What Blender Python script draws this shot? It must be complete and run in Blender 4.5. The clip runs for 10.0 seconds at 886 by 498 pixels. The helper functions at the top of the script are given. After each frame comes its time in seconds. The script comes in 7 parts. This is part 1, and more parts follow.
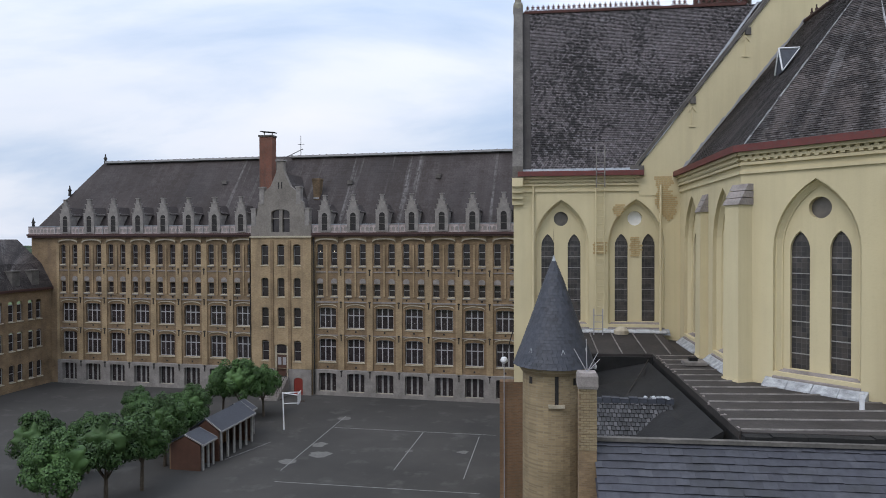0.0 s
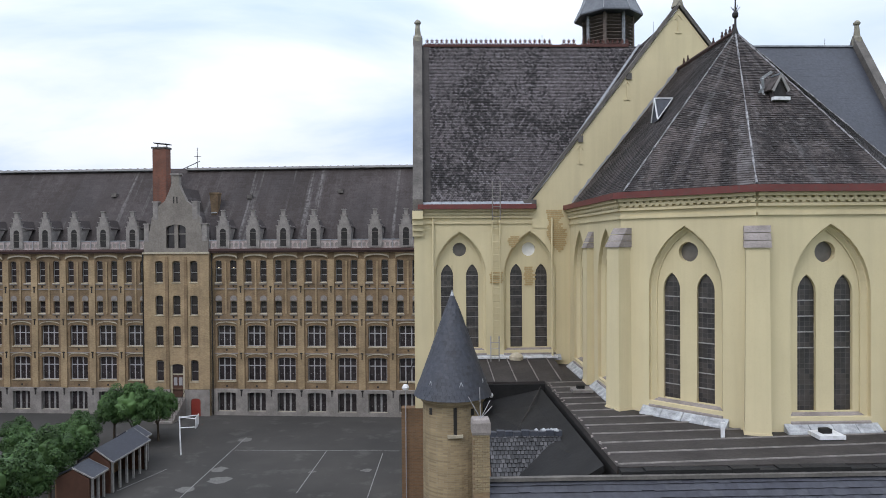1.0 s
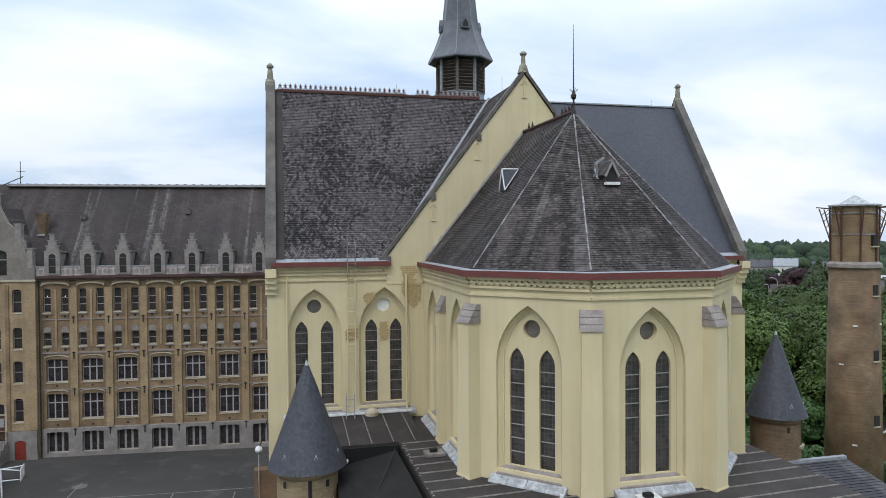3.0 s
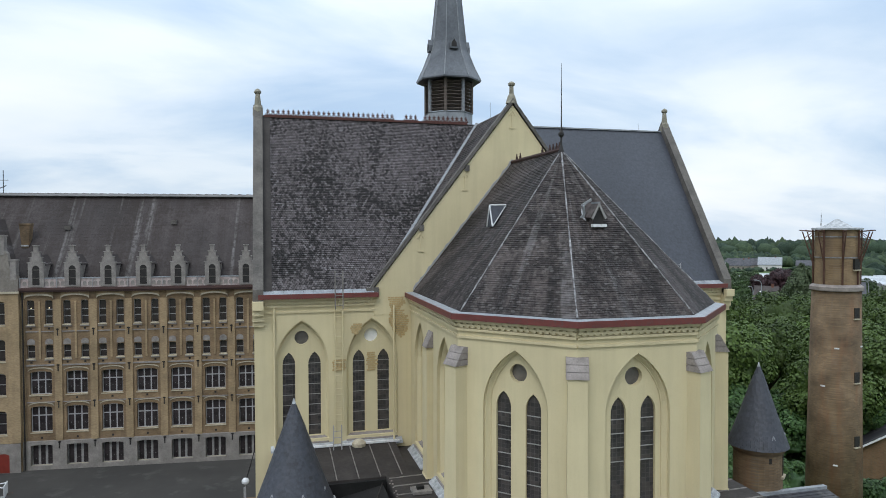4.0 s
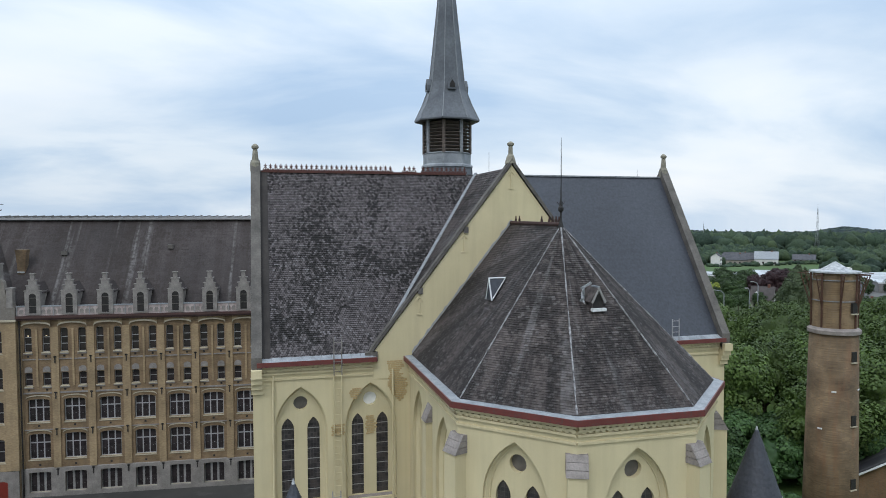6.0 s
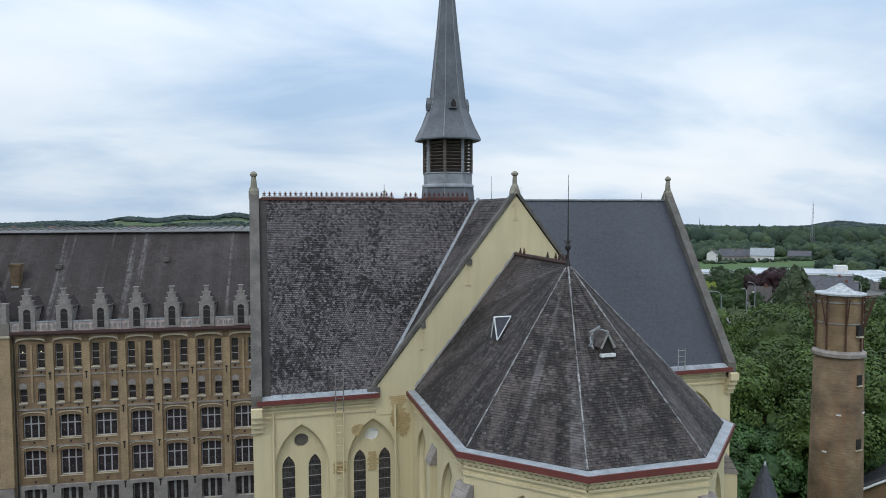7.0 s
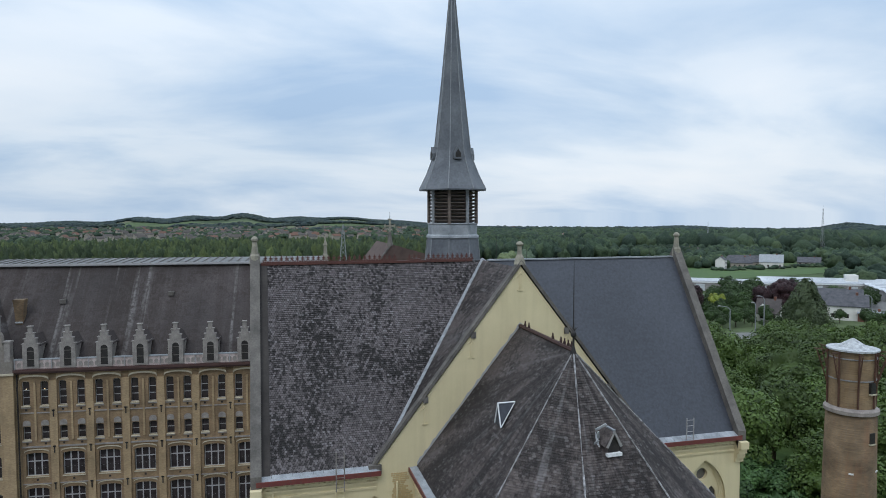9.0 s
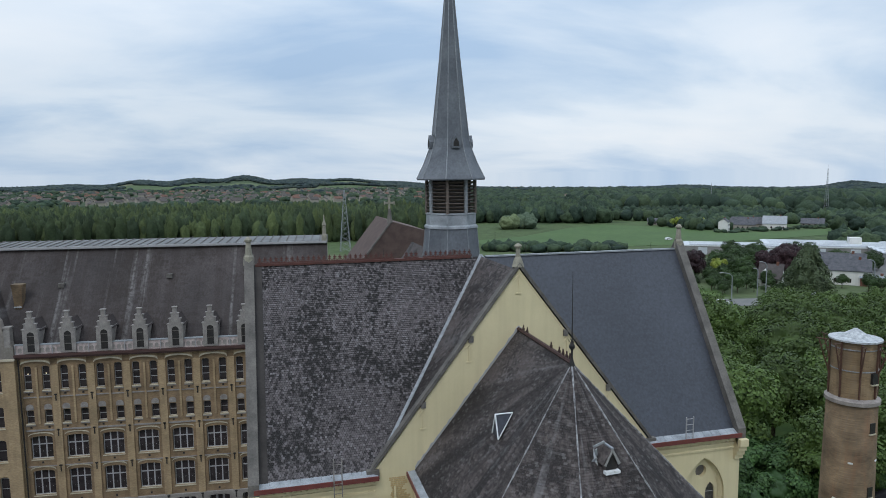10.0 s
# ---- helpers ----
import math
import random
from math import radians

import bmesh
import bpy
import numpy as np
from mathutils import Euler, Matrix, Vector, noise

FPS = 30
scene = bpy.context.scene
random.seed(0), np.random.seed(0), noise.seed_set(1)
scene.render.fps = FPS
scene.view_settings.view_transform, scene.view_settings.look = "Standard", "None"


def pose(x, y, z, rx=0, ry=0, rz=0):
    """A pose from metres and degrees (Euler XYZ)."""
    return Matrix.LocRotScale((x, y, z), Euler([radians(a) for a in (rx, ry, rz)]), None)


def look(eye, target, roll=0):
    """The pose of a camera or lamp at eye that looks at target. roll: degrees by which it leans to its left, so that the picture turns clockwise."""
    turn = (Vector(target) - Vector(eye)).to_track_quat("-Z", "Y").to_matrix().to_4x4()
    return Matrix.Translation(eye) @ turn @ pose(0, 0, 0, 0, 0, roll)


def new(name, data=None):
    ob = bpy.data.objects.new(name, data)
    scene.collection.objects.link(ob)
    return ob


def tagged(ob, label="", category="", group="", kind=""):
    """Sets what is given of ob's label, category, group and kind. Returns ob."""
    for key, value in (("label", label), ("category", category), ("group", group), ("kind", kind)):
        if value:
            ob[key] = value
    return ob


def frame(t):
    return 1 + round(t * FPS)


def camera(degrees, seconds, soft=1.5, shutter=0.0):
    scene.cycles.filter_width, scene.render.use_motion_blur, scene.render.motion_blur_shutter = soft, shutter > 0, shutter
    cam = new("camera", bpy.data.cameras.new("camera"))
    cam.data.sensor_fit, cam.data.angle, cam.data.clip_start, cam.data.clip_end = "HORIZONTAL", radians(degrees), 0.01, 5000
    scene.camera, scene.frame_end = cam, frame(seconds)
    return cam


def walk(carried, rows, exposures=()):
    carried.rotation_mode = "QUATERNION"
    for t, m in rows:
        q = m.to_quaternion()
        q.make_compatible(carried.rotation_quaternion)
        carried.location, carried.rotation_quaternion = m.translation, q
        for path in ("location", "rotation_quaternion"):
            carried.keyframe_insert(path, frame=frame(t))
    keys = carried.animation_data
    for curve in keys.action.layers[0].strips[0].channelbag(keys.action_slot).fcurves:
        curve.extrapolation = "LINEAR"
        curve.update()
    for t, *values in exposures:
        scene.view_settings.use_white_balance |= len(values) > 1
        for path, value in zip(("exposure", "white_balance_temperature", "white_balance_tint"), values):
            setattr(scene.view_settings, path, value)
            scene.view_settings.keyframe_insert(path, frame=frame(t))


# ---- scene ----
cam = camera(66.4, 10.0, soft=0.95)
PATH = [
    (0, (-0.009, -0.56, 18.131), (-0.24, 1.426, 18.1), -0.2),
    (0.5, (0.135, -0.884, 18.794), (0.047, 1.114, 18.769), -0.1),
    (1, (0.173, -1.399, 19.562), (0.225, 0.6, 19.538), -0.4),
    (1.5, (0.283, -1.114, 20.272), (0.452, 0.878, 20.248), -0.4),
    (2, (0.382, -1.256, 21.178), (0.671, 0.723, 21.147), -0.6),
    (2.5, (0.305, -1.577, 21.938), (0.707, 0.382, 21.903), -0.6),
    (4, (0.258, -1.767, 24.667), (0.761, 0.168, 24.611), -0.1),
    (4.5, (0.181, -1.768, 25.72), (0.691, 0.165, 25.649), -0.2),
    (5, (0.233, -1.601, 26.678), (0.744, 0.331, 26.6), -0.2),
    (5.5, (0.292, -1.567, 27.567), (0.799, 0.366, 27.487), -0.1),
    (7, (0.057, -0.649, 30.618), (0.58, 1.278, 30.512), -0.2),
    (7.5, (0.401, 0.04, 31.327), (0.912, 1.971, 31.232), -0.1),
    (8, (0.459, 0.089, 32.343), (0.966, 2.021, 32.249), -0.1),
    (8.5, (0.462, 0.13, 33.222), (0.968, 2.062, 33.125), -0.1),
    (9, (0.501, 0.14, 34.344), (1.003, 2.073, 34.239), -0.1),
    (9.5, (0.693, 0.363, 35.37), (1.19, 2.294, 35.217), -0.2),
    (10, (1.028, 0.939, 36.479), (1.52, 2.865, 36.258), -0.5),
]
walk(cam, [(t, look(eye, target, roll)) for t, eye, target, roll in PATH], exposures=[(0, -0.12, 6350, 16), (0.5, -0.02, 6400, 16), (1.0, 0.10, 6400, 16), (2.0, 0.12, 6420, 16), (2.7, 0.06, 6400, 14), (4, -0.04, 6350, 10), (5.5, -0.1, 6300, 10), (7.5, -0.18, 6200, 10), (9, -0.24, 6150, 10), (10, -0.28, 6150, 10)])

# ---- world, sun ----
SUN_EL, SUN_AZ = 52.0, 215.0          # height, and compass direction (0 = +y, clockwise) of the veiled sun
world = bpy.data.worlds.new("sky")
scene.world = world
world.use_nodes = True
wn, wl = world.node_tree.nodes, world.node_tree.links
wn.clear()

w_out, w_bg = wn.new("ShaderNodeOutputWorld"), wn.new("ShaderNodeBackground")
w_sky = wn.new("ShaderNodeTexSky")
w_sky.sky_type, w_sky.sun_disc = "NISHITA", False
w_sky.sun_elevation, w_sky.sun_rotation = radians(SUN_EL), radians(SUN_AZ)
w_sky.air_density, w_sky.dust_density = 1.2, 2.0
w_co, w_sep = wn.new("ShaderNodeTexCoord"), wn.new("ShaderNodeSeparateXYZ")
wl.new(w_co.outputs["Generated"], w_sep.inputs[0])


def wmath(op, a, b=0.0, clamp=False):
    n = wn.new("ShaderNodeMath")
    n.operation, n.use_clamp = op, clamp
    for i, q in enumerate((a, b)):
        if isinstance(q, (int, float)):
            n.inputs[i].default_value = q
        else:
            wl.new(q, n.inputs[i])
    return n.outputs[0]


up = wmath("MAXIMUM", w_sep.outputs["Z"], 0.0)
den = wmath("ADD", up, 0.26)
w_uv = wn.new("ShaderNodeCombineXYZ")
wl.new(wmath("DIVIDE", w_sep.outputs["X"], den), w_uv.inputs[0])
wl.new(wmath("DIVIDE", w_sep.outputs["Y"], den), w_uv.inputs[1])


def wnoise(scale, detail, rough, shift):
    m = wn.new("ShaderNodeMapping")
    m.inputs["Location"].default_value = shift
    m.inputs["Rotation"].default_value = (0, 0, 0.45)
    m.inputs["Scale"].default_value = (0.75, 1.25, 1)
    n = wn.new("ShaderNodeTexNoise")
    n.inputs["Scale"].default_value, n.inputs["Detail"].default_value = scale, detail
    n.inputs["Roughness"].default_value, n.inputs["Distortion"].default_value = rough, 0.35
    wl.new(w_uv.outputs[0], m.inputs[0])
    wl.new(m.outputs[0], n.inputs["Vector"])
    return n.outputs["Fac"]


def wramp(fac, stops):
    r = wn.new("ShaderNodeValToRGB")
    while len(r.color_ramp.elements) < len(stops):
        r.color_ramp.elements.new(0.5)
    for e, (at, c) in zip(r.color_ramp.elements, stops):
        e.position, e.color = at, (*c, 1)
    wl.new(fac, r.inputs[0])
    return r.outputs[0]


cloud = wramp(wnoise(1.15, 7, 0.52, (3.1, 0.4, 0)), [(0.32, (0.60, 0.77, 0.98)), (0.44, (0.80, 0.93, 1.07)), (0.56, (1.03, 1.10, 1.16)), (0.70, (1.14, 1.17, 1.19))])
high = wramp(wnoise(0.55, 4, 0.5, (0.3, 5.2, 1)), [(0.35, (0.90, 0.94, 0.98)), (0.65, (1.08, 1.08, 1.08))])
w_mul = wn.new("ShaderNodeMix")
w_mul.data_type, w_mul.blend_type = "RGBA", "MULTIPLY"
w_mul.inputs[0].default_value = 1.0
wl.new(cloud, w_mul.inputs[6])
wl.new(high, w_mul.inputs[7])
# overcast dome: brighter towards the zenith
w_gain = wn.new("ShaderNodeVectorMath")
w_gain.operation = "SCALE"
wl.new(w_mul.outputs[2], w_gain.inputs[0])
wl.new(wmath("ADD", wmath("MULTIPLY", wmath("MULTIPLY", up, up), 1.6), 0.90), w_gain.inputs["Scale"])
w_nis = wn.new("ShaderNodeVectorMath")
w_nis.operation = "SCALE"
wl.new(w_sky.outputs[0], w_nis.inputs[0])
w_nis.inputs["Scale"].default_value = 0.10
w_mix = wn.new("ShaderNodeMix")
w_mix.data_type = "RGBA"
w_mix.inputs[0].default_value = 0.88
wl.new(w_nis.outputs[0], w_mix.inputs[6])
wl.new(w_gain.outputs[0], w_mix.inputs[7])
wl.new(w_mix.outputs[2], w_bg.inputs["Color"])
w_bg.inputs["Strength"].default_value = 1.0
wl.new(w_bg.outputs[0], w_out.inputs["Surface"])

sun = new("sun", bpy.data.lights.new("sun", "SUN"))
sun.data.energy, sun.data.angle, sun.data.color = 1.05, radians(25), (1.0, 0.95, 0.87)
_az, _el = radians(SUN_AZ), radians(SUN_EL)
_to = Vector((math.sin(_az) * math.cos(_el), math.cos(_az) * math.cos(_el), math.sin(_el)))
sun.matrix_world = look(_to * 60, (0, 0, 0))

# ---- materials ----
class Mat:
    """A node material put together step by step."""

    def __init__(self, name, rough=0.8, metal=0.0, spec=0.5):
        self.m = bpy.data.materials.new(name)
        self.m.use_nodes = True
        self.n, self.l = self.m.node_tree.nodes, self.m.node_tree.links
        self.b = self.n["Principled BSDF"]
        self.b.inputs["Roughness"].default_value = rough
        self.b.inputs["Metallic"].default_value = metal
        self.b.inputs["Specular IOR Level"].default_value = spec
        self.co = self.n.new("ShaderNodeTexCoord")
        self.geo = None

    def vec(self, scale=(1, 1, 1), rot=(0, 0, 0), loc=(0, 0, 0)):
        m = self.n.new("ShaderNodeMapping")
        m.inputs["Scale"].default_value, m.inputs["Rotation"].default_value, m.inputs["Location"].default_value = scale, rot, loc
        self.l.new(self.co.outputs["Object"], m.inputs[0])
        return m.outputs[0]

    def noise(self, scale, detail=4, rough=0.55, stretch=(1, 1, 1), loc=(0, 0, 0), dist=0.0):
        n = self.n.new("ShaderNodeTexNoise")
        n.inputs["Scale"].default_value, n.inputs["Detail"].default_value = scale, detail
        n.inputs["Roughness"].default_value, n.inputs["Distortion"].default_value = rough, dist
        self.l.new(self.vec(stretch, loc=loc), n.inputs["Vector"])
        return n.outputs["Fac"]

    def voronoi(self, scale, out="Color", stretch=(1, 1, 1), feature="F1"):
        n = self.n.new("ShaderNodeTexVoronoi")
        n.feature = feature
        n.inputs["Scale"].default_value = scale
        self.l.new(self.vec(stretch), n.inputs["Vector"])
        return n.outputs[out]

    def island(self):
        if self.geo is None:
            self.geo = self.n.new("ShaderNodeNewGeometry")
        return self.geo.outputs["Random Per Island"]

    def rand(self):
        return self.n.new("ShaderNodeObjectInfo").outputs["Random"]

    def ramp(self, fac, stops, step=False):
        r = self.n.new("ShaderNodeValToRGB")
        while len(r.color_ramp.elements) < len(stops):
            r.color_ramp.elements.new(0.5)
        for e, (at, c) in zip(r.color_ramp.elements, stops):
            e.position = at
            e.color = (c, c, c, 1) if isinstance(c, (int, float)) else (*c, 1)
        if step:
            r.color_ramp.interpolation = "CONSTANT"
        self.l.new(fac, r.inputs[0])
        return r.outputs[0]

    def mix(self, fac, a, b, mode="MIX"):
        m = self.n.new("ShaderNodeMix")
        m.data_type, m.blend_type = "RGBA", mode
        for i, q in ((0, fac), (6, a), (7, b)):
            if isinstance(q, (int, float)):
                m.inputs[i].default_value = q if i == 0 else (q, q, q, 1)
            elif isinstance(q, tuple):
                m.inputs[i].default_value = (*q, 1)
            else:
                self.l.new(q, m.inputs[i])
        return m.outputs[2]

    def math(self, op, a, b=0.0):
        n = self.n.new("ShaderNodeMath")
        n.operation = op
        for i, q in enumerate((a, b)):
            if isinstance(q, (int, float)):
                n.inputs[i].default_value = q
            else:
                self.l.new(q, n.inputs[i])
        return n.outputs[0]

    def color(self, c):
        if isinstance(c, tuple):
            self.b.inputs["Base Color"].default_value = (*c, 1)
        else:
            self.l.new(c, self.b.inputs["Base Color"])
        return self

    def rough(self, fac):
        self.l.new(fac, self.b.inputs["Roughness"])
        return self

    def bump(self, height, strength=0.4, dist=0.02):
        n = self.n.new("ShaderNodeBump")
        n.inputs["Strength"].default_value, n.inputs["Distance"].default_value = strength, dist
        self.l.new(height, n.inputs["Height"])
        self.l.new(n.outputs[0], self.b.inputs["Normal"])
        return self


def plaster(name, c, dirt, streak=0.35):
    k = Mat(name, 0.85, spec=0.3)
    big = k.ramp(k.noise(0.35, 5), [(0.3, 0.90), (0.7, 1.05)])
    run = k.ramp(k.noise(1.0, 5, 0.6, (1.6, 1.6, 0.12)), [(0.45, 0.0), (0.8, streak)])
    base = k.mix(1.0, c, big, "MULTIPLY")
    base = k.mix(run, base, dirt)
    fine = k.noise(14, 5)
    base = k.mix(k.ramp(fine, [(0.55, 0.0), (0.8, 0.18)]), base, dirt)
    return k.color(base).bump(fine, 0.25, 0.02).m


def stone(name, a, b, scale=1.2, rough=0.85):
    k = Mat(name, rough, spec=0.3)
    base = k.mix(k.ramp(k.noise(scale, 6), [(0.3, 0), (0.7, 1)]), a, b)
    fine = k.noise(scale * 9, 5)
    base = k.mix(1.0, base, k.ramp(fine, [(0.3, 0.8), (0.7, 1.12)]), "MULTIPLY")
    return k.color(base).bump(fine, 0.4, 0.03).m


def brickwork(name, a, b, mortar, w=0.22, h=0.075, stain=(0.1, 0.08, 0.05), mottle=(0.72, 1.18)):
    k = Mat(name, 0.88, spec=0.25)
    n = k.n.new("ShaderNodeTexBrick")
    n.inputs["Color1"].default_value, n.inputs["Color2"].default_value, n.inputs["Mortar"].default_value = (*a, 1), (*b, 1), (*mortar, 1)
    n.inputs["Scale"].default_value, n.inputs["Mortar Size"].default_value = 1.0, 0.012
    n.inputs["Brick Width"].default_value, n.inputs["Row Height"].default_value = w, h
    s = k.n.new("ShaderNodeSeparateXYZ")
    k.l.new(k.co.outputs["Object"], s.inputs[0])
    c = k.n.new("ShaderNodeCombineXYZ")
    k.l.new(k.math("ADD", s.outputs["X"], s.outputs["Y"]), c.inputs[0])
    k.l.new(s.outputs["Z"], c.inputs[1])
    k.l.new(c.outputs[0], n.inputs["Vector"])
    base = k.mix(1.0, n.outputs["Color"], k.ramp(k.noise(0.5, 6), [(0.3, mottle[0]), (0.7, mottle[1])]), "MULTIPLY")
    base = k.mix(k.ramp(k.noise(0.9, 6, 0.6, (1.5, 1.5, 0.25)), [(0.5, 0.0), (0.78, 0.6)]), base, stain)
    return k.color(base).bump(k.noise(9, 4), 0.4, 0.02).m


def slate(name, tones, moss, moss_amount, rough=0.6, stain=0.0, spec=0.4, streak=0.0, pale=(0.16, 0.155, 0.15), along=None, size=0.42, dense=0.6, soft=0.06, fleck=0.0, odd=0.0, runs_at=0.545, scattered=0.08, specks=0.0, mottle=0.2):
    """Slates that differ one from the next; black algae takes whole slates in patches, water leaves streaks down the slope."""
    k = Mat(name, rough, spec=spec)
    own = k.math("FRACT", k.math("ADD", k.island(), k.rand()))
    base = k.ramp(own, [(i / max(1, len(tones) - 1), t) for i, t in enumerate(tones)])
    base = k.mix(1.0, base, k.ramp(k.noise(6, 5), [(0.3, 0.75), (0.7, 1.2)]), "MULTIPLY")
    base = k.mix(1.0, base, k.ramp(k.noise(0.16, 4, 0.5, loc=(9, 1, 2)), [(0.3, 1 - mottle), (0.7, 1 + mottle)]), "MULTIPLY")
    if along is None:
        flow = k.vec((1.0, 0.03, 0.03))
    else:
        sp = k.n.new("ShaderNodeSeparateXYZ")
        k.l.new(k.co.outputs["Object"], sp.inputs[0])
        dx, dy = k.math("SUBTRACT", sp.outputs["X"], along[0]), k.math("SUBTRACT", sp.outputs["Y"], along[1])
        cb = k.n.new("ShaderNodeCombineXYZ")
        k.l.new(k.math("MULTIPLY", k.math("ARCTAN2", dy, dx), 7.0), cb.inputs[0])
        k.l.new(k.math("MULTIPLY", sp.outputs["Z"], 0.16), cb.inputs[1])
        flow = cb.outputs[0]

    def runs(scale, detail, rg, w):
        n = k.n.new("ShaderNodeTexNoise")
        n.noise_dimensions = "4D"
        n.inputs["W"].default_value = w
        n.inputs["Scale"].default_value, n.inputs["Detail"].default_value, n.inputs["Roughness"].default_value = scale, detail, rg
        k.l.new(flow, n.inputs["Vector"])
        return n.outputs["Fac"]

    if moss_amount:
        big = k.noise(size, 9, 0.72, (1.25, 0.9, 0.8), (4, 2, 0), 0.4)
        if specks:
            big = k.math("ADD", big, k.math("MULTIPLY", k.math("SUBTRACT", k.noise(3.6, 5, 0.7, (1.4, 0.75, 0.75)), 0.5), specks))
        pick = k.math("ADD", big, k.math("MULTIPLY", k.math("SUBTRACT", own, 0.5), -scattered))
        patch = k.ramp(pick, [(0.56 - moss_amount * 0.1, 0.0), (0.58 - moss_amount * 0.1 + soft, 1.0)])
        base = k.mix(k.math("MULTIPLY", patch, dense), base, moss)
    if streak:
        base = k.mix(k.ramp(runs(0.85, 6, 0.66, 1.0), [(0.46, 0.0), (0.58, streak)]), base, moss)
    if stain:
        run = k.ramp(runs(0.95, 4, 0.6, 6.0), [(runs_at, 0.0), (runs_at + 0.1, stain)])
        base = k.mix(k.math("MULTIPLY", run, k.ramp(k.noise(2.5, 5), [(0.36, 0.1), (0.6, 1.0)])), base, pale)
    if fleck:
        spots = k.math("MULTIPLY", k.ramp(k.noise(9, 3, 0.7, (1, 1.6, 1.6)), [(0.54, 0.0), (0.66, fleck)]), k.ramp(k.noise(0.5, 5, 0.6, loc=(2, 8, 1)), [(0.40, 0.15), (0.62, 1.0)]))
        base = k.mix(spots, base, pale)
    if odd:
        single = k.math("MULTIPLY", k.ramp(own, [(0.76, 0.0), (0.96, odd)]), k.ramp(k.noise(0.9, 6, 0.7, loc=(7, 3, 5)), [(0.44, 0.1), (0.6, 1.0)]))
        base = k.mix(single, base, pale)
    return k.color(base).bump(k.noise(7, 4), 0.35, 0.02).m


def paint(name, c, rough=0.5, wear=None, metal=0.0):
    k = Mat(name, rough, metal, 0.4)
    base = k.mix(1.0, c, k.ramp(k.noise(2.2, 5), [(0.3, 0.85), (0.7, 1.08)]), "MULTIPLY")
    if wear:
        base = k.mix(k.ramp(k.noise(7, 6, 0.65), [(0.52, 0), (0.66, 0.8)]), base, wear)
    return k.color(base).bump(k.noise(20, 3), 0.15, 0.01).m


def leafy(name, dark, light):
    k = Mat(name, 0.6, spec=0.25)
    base = k.ramp(k.island(), [(0.0, dark), (0.55, tuple((a + b) / 2 for a, b in zip(dark, light))), (1.0, light)])
    base = k.mix(1.0, base, k.ramp(k.noise(0.35, 4), [(0.3, 0.75), (0.7, 1.2)]), "MULTIPLY")
    hue = k.n.new("ShaderNodeHueSaturation")
    k.l.new(k.math("ADD", k.math("MULTIPLY", k.rand(), 0.5), 0.75), hue.inputs["Value"])
    k.l.new(base, hue.inputs["Color"])
    return k.color(hue.outputs[0]).m


def far_leafy(name, dark, light, grain=0.7):
    """Crowns seen from far off: mottled by sprays and by whole trees."""
    k = Mat(name, 0.85, spec=0.12)
    base = k.mix(k.ramp(k.noise(grain, 5, 0.65), [(0.36, 0), (0.66, 1)]), dark, light)
    base = k.mix(1.0, base, k.ramp(k.island(), [(0.0, (0.66, 0.7, 0.8)), (0.5, (0.95, 0.97, 0.95)), (1.0, (1.4, 1.3, 1.05))]), "MULTIPLY")
    base = k.mix(1.0, base, k.ramp(k.noise(0.012, 3), [(0.35, 0.8), (0.65, 1.2)]), "MULTIPLY")
    return k.color(base).bump(k.noise(grain * 1.3, 5, 0.7), 0.55, 0.9).m


def glassy(name, c, rough=0.08):
    k = Mat(name, rough, spec=0.5)
    k.b.inputs["Transmission Weight"].default_value = 0.06
    return k.color(k.mix(1.0, c, k.ramp(k.noise(1.3, 3), [(0.3, 0.6), (0.7, 1.5)]), "MULTIPLY")).bump(k.noise(2.5, 3), 0.12, 0.02).m


def leaded(name):
    """Small dull panes in lead strips, each a little different."""
    k = Mat(name, 0.28, spec=0.5)
    n = k.n.new("ShaderNodeTexBrick")
    n.offset = 0.0
    n.inputs["Color1"].default_value, n.inputs["Color2"].default_value, n.inputs["Mortar"].default_value = (0.026, 0.024, 0.027, 1), (0.060, 0.052, 0.048, 1), (0.085, 0.08, 0.075, 1)
    n.inputs["Scale"].default_value, n.inputs["Mortar Size"].default_value = 1.0, 0.007
    n.inputs["Brick Width"].default_value, n.inputs["Row Height"].default_value = 0.165, 0.18
    sp = k.n.new("ShaderNodeSeparateXYZ")
    k.l.new(k.co.outputs["Object"], sp.inputs[0])
    c = k.n.new("ShaderNodeCombineXYZ")
    k.l.new(sp.outputs["X"], c.inputs[0])
    k.l.new(sp.outputs["Z"], c.inputs[1])
    k.l.new(c.outputs[0], n.inputs["Vector"])
    base = k.mix(1.0, n.outputs["Color"], k.ramp(k.noise(1.8, 5), [(0.3, 0.6), (0.7, 1.5)]), "MULTIPLY")
    return k.color(base).bump(k.noise(9, 3), 0.2, 0.02).m


M_YELLOW = plaster("yellow_plaster", (0.575, 0.50, 0.313), (0.37, 0.315, 0.20), 0.4)
M_CORNICE = plaster("cornice_plaster", (0.585, 0.505, 0.318), (0.34, 0.285, 0.18), 0.4)
M_PATCH = brickwork("bare_brick", (0.50, 0.36, 0.17), (0.38, 0.27, 0.13), (0.42, 0.35, 0.21), 0.24, 0.085)
M_CAP = stone("weathered_capstone", (0.18, 0.158, 0.145), (0.29, 0.258, 0.24), 2.0)
M_COPE = stone("coping_stone", (0.07, 0.065, 0.06), (0.145, 0.133, 0.12), 1.2)
M_FINIAL = stone("finial_stone", (0.17, 0.16, 0.13), (0.30, 0.28, 0.22), 2.5)
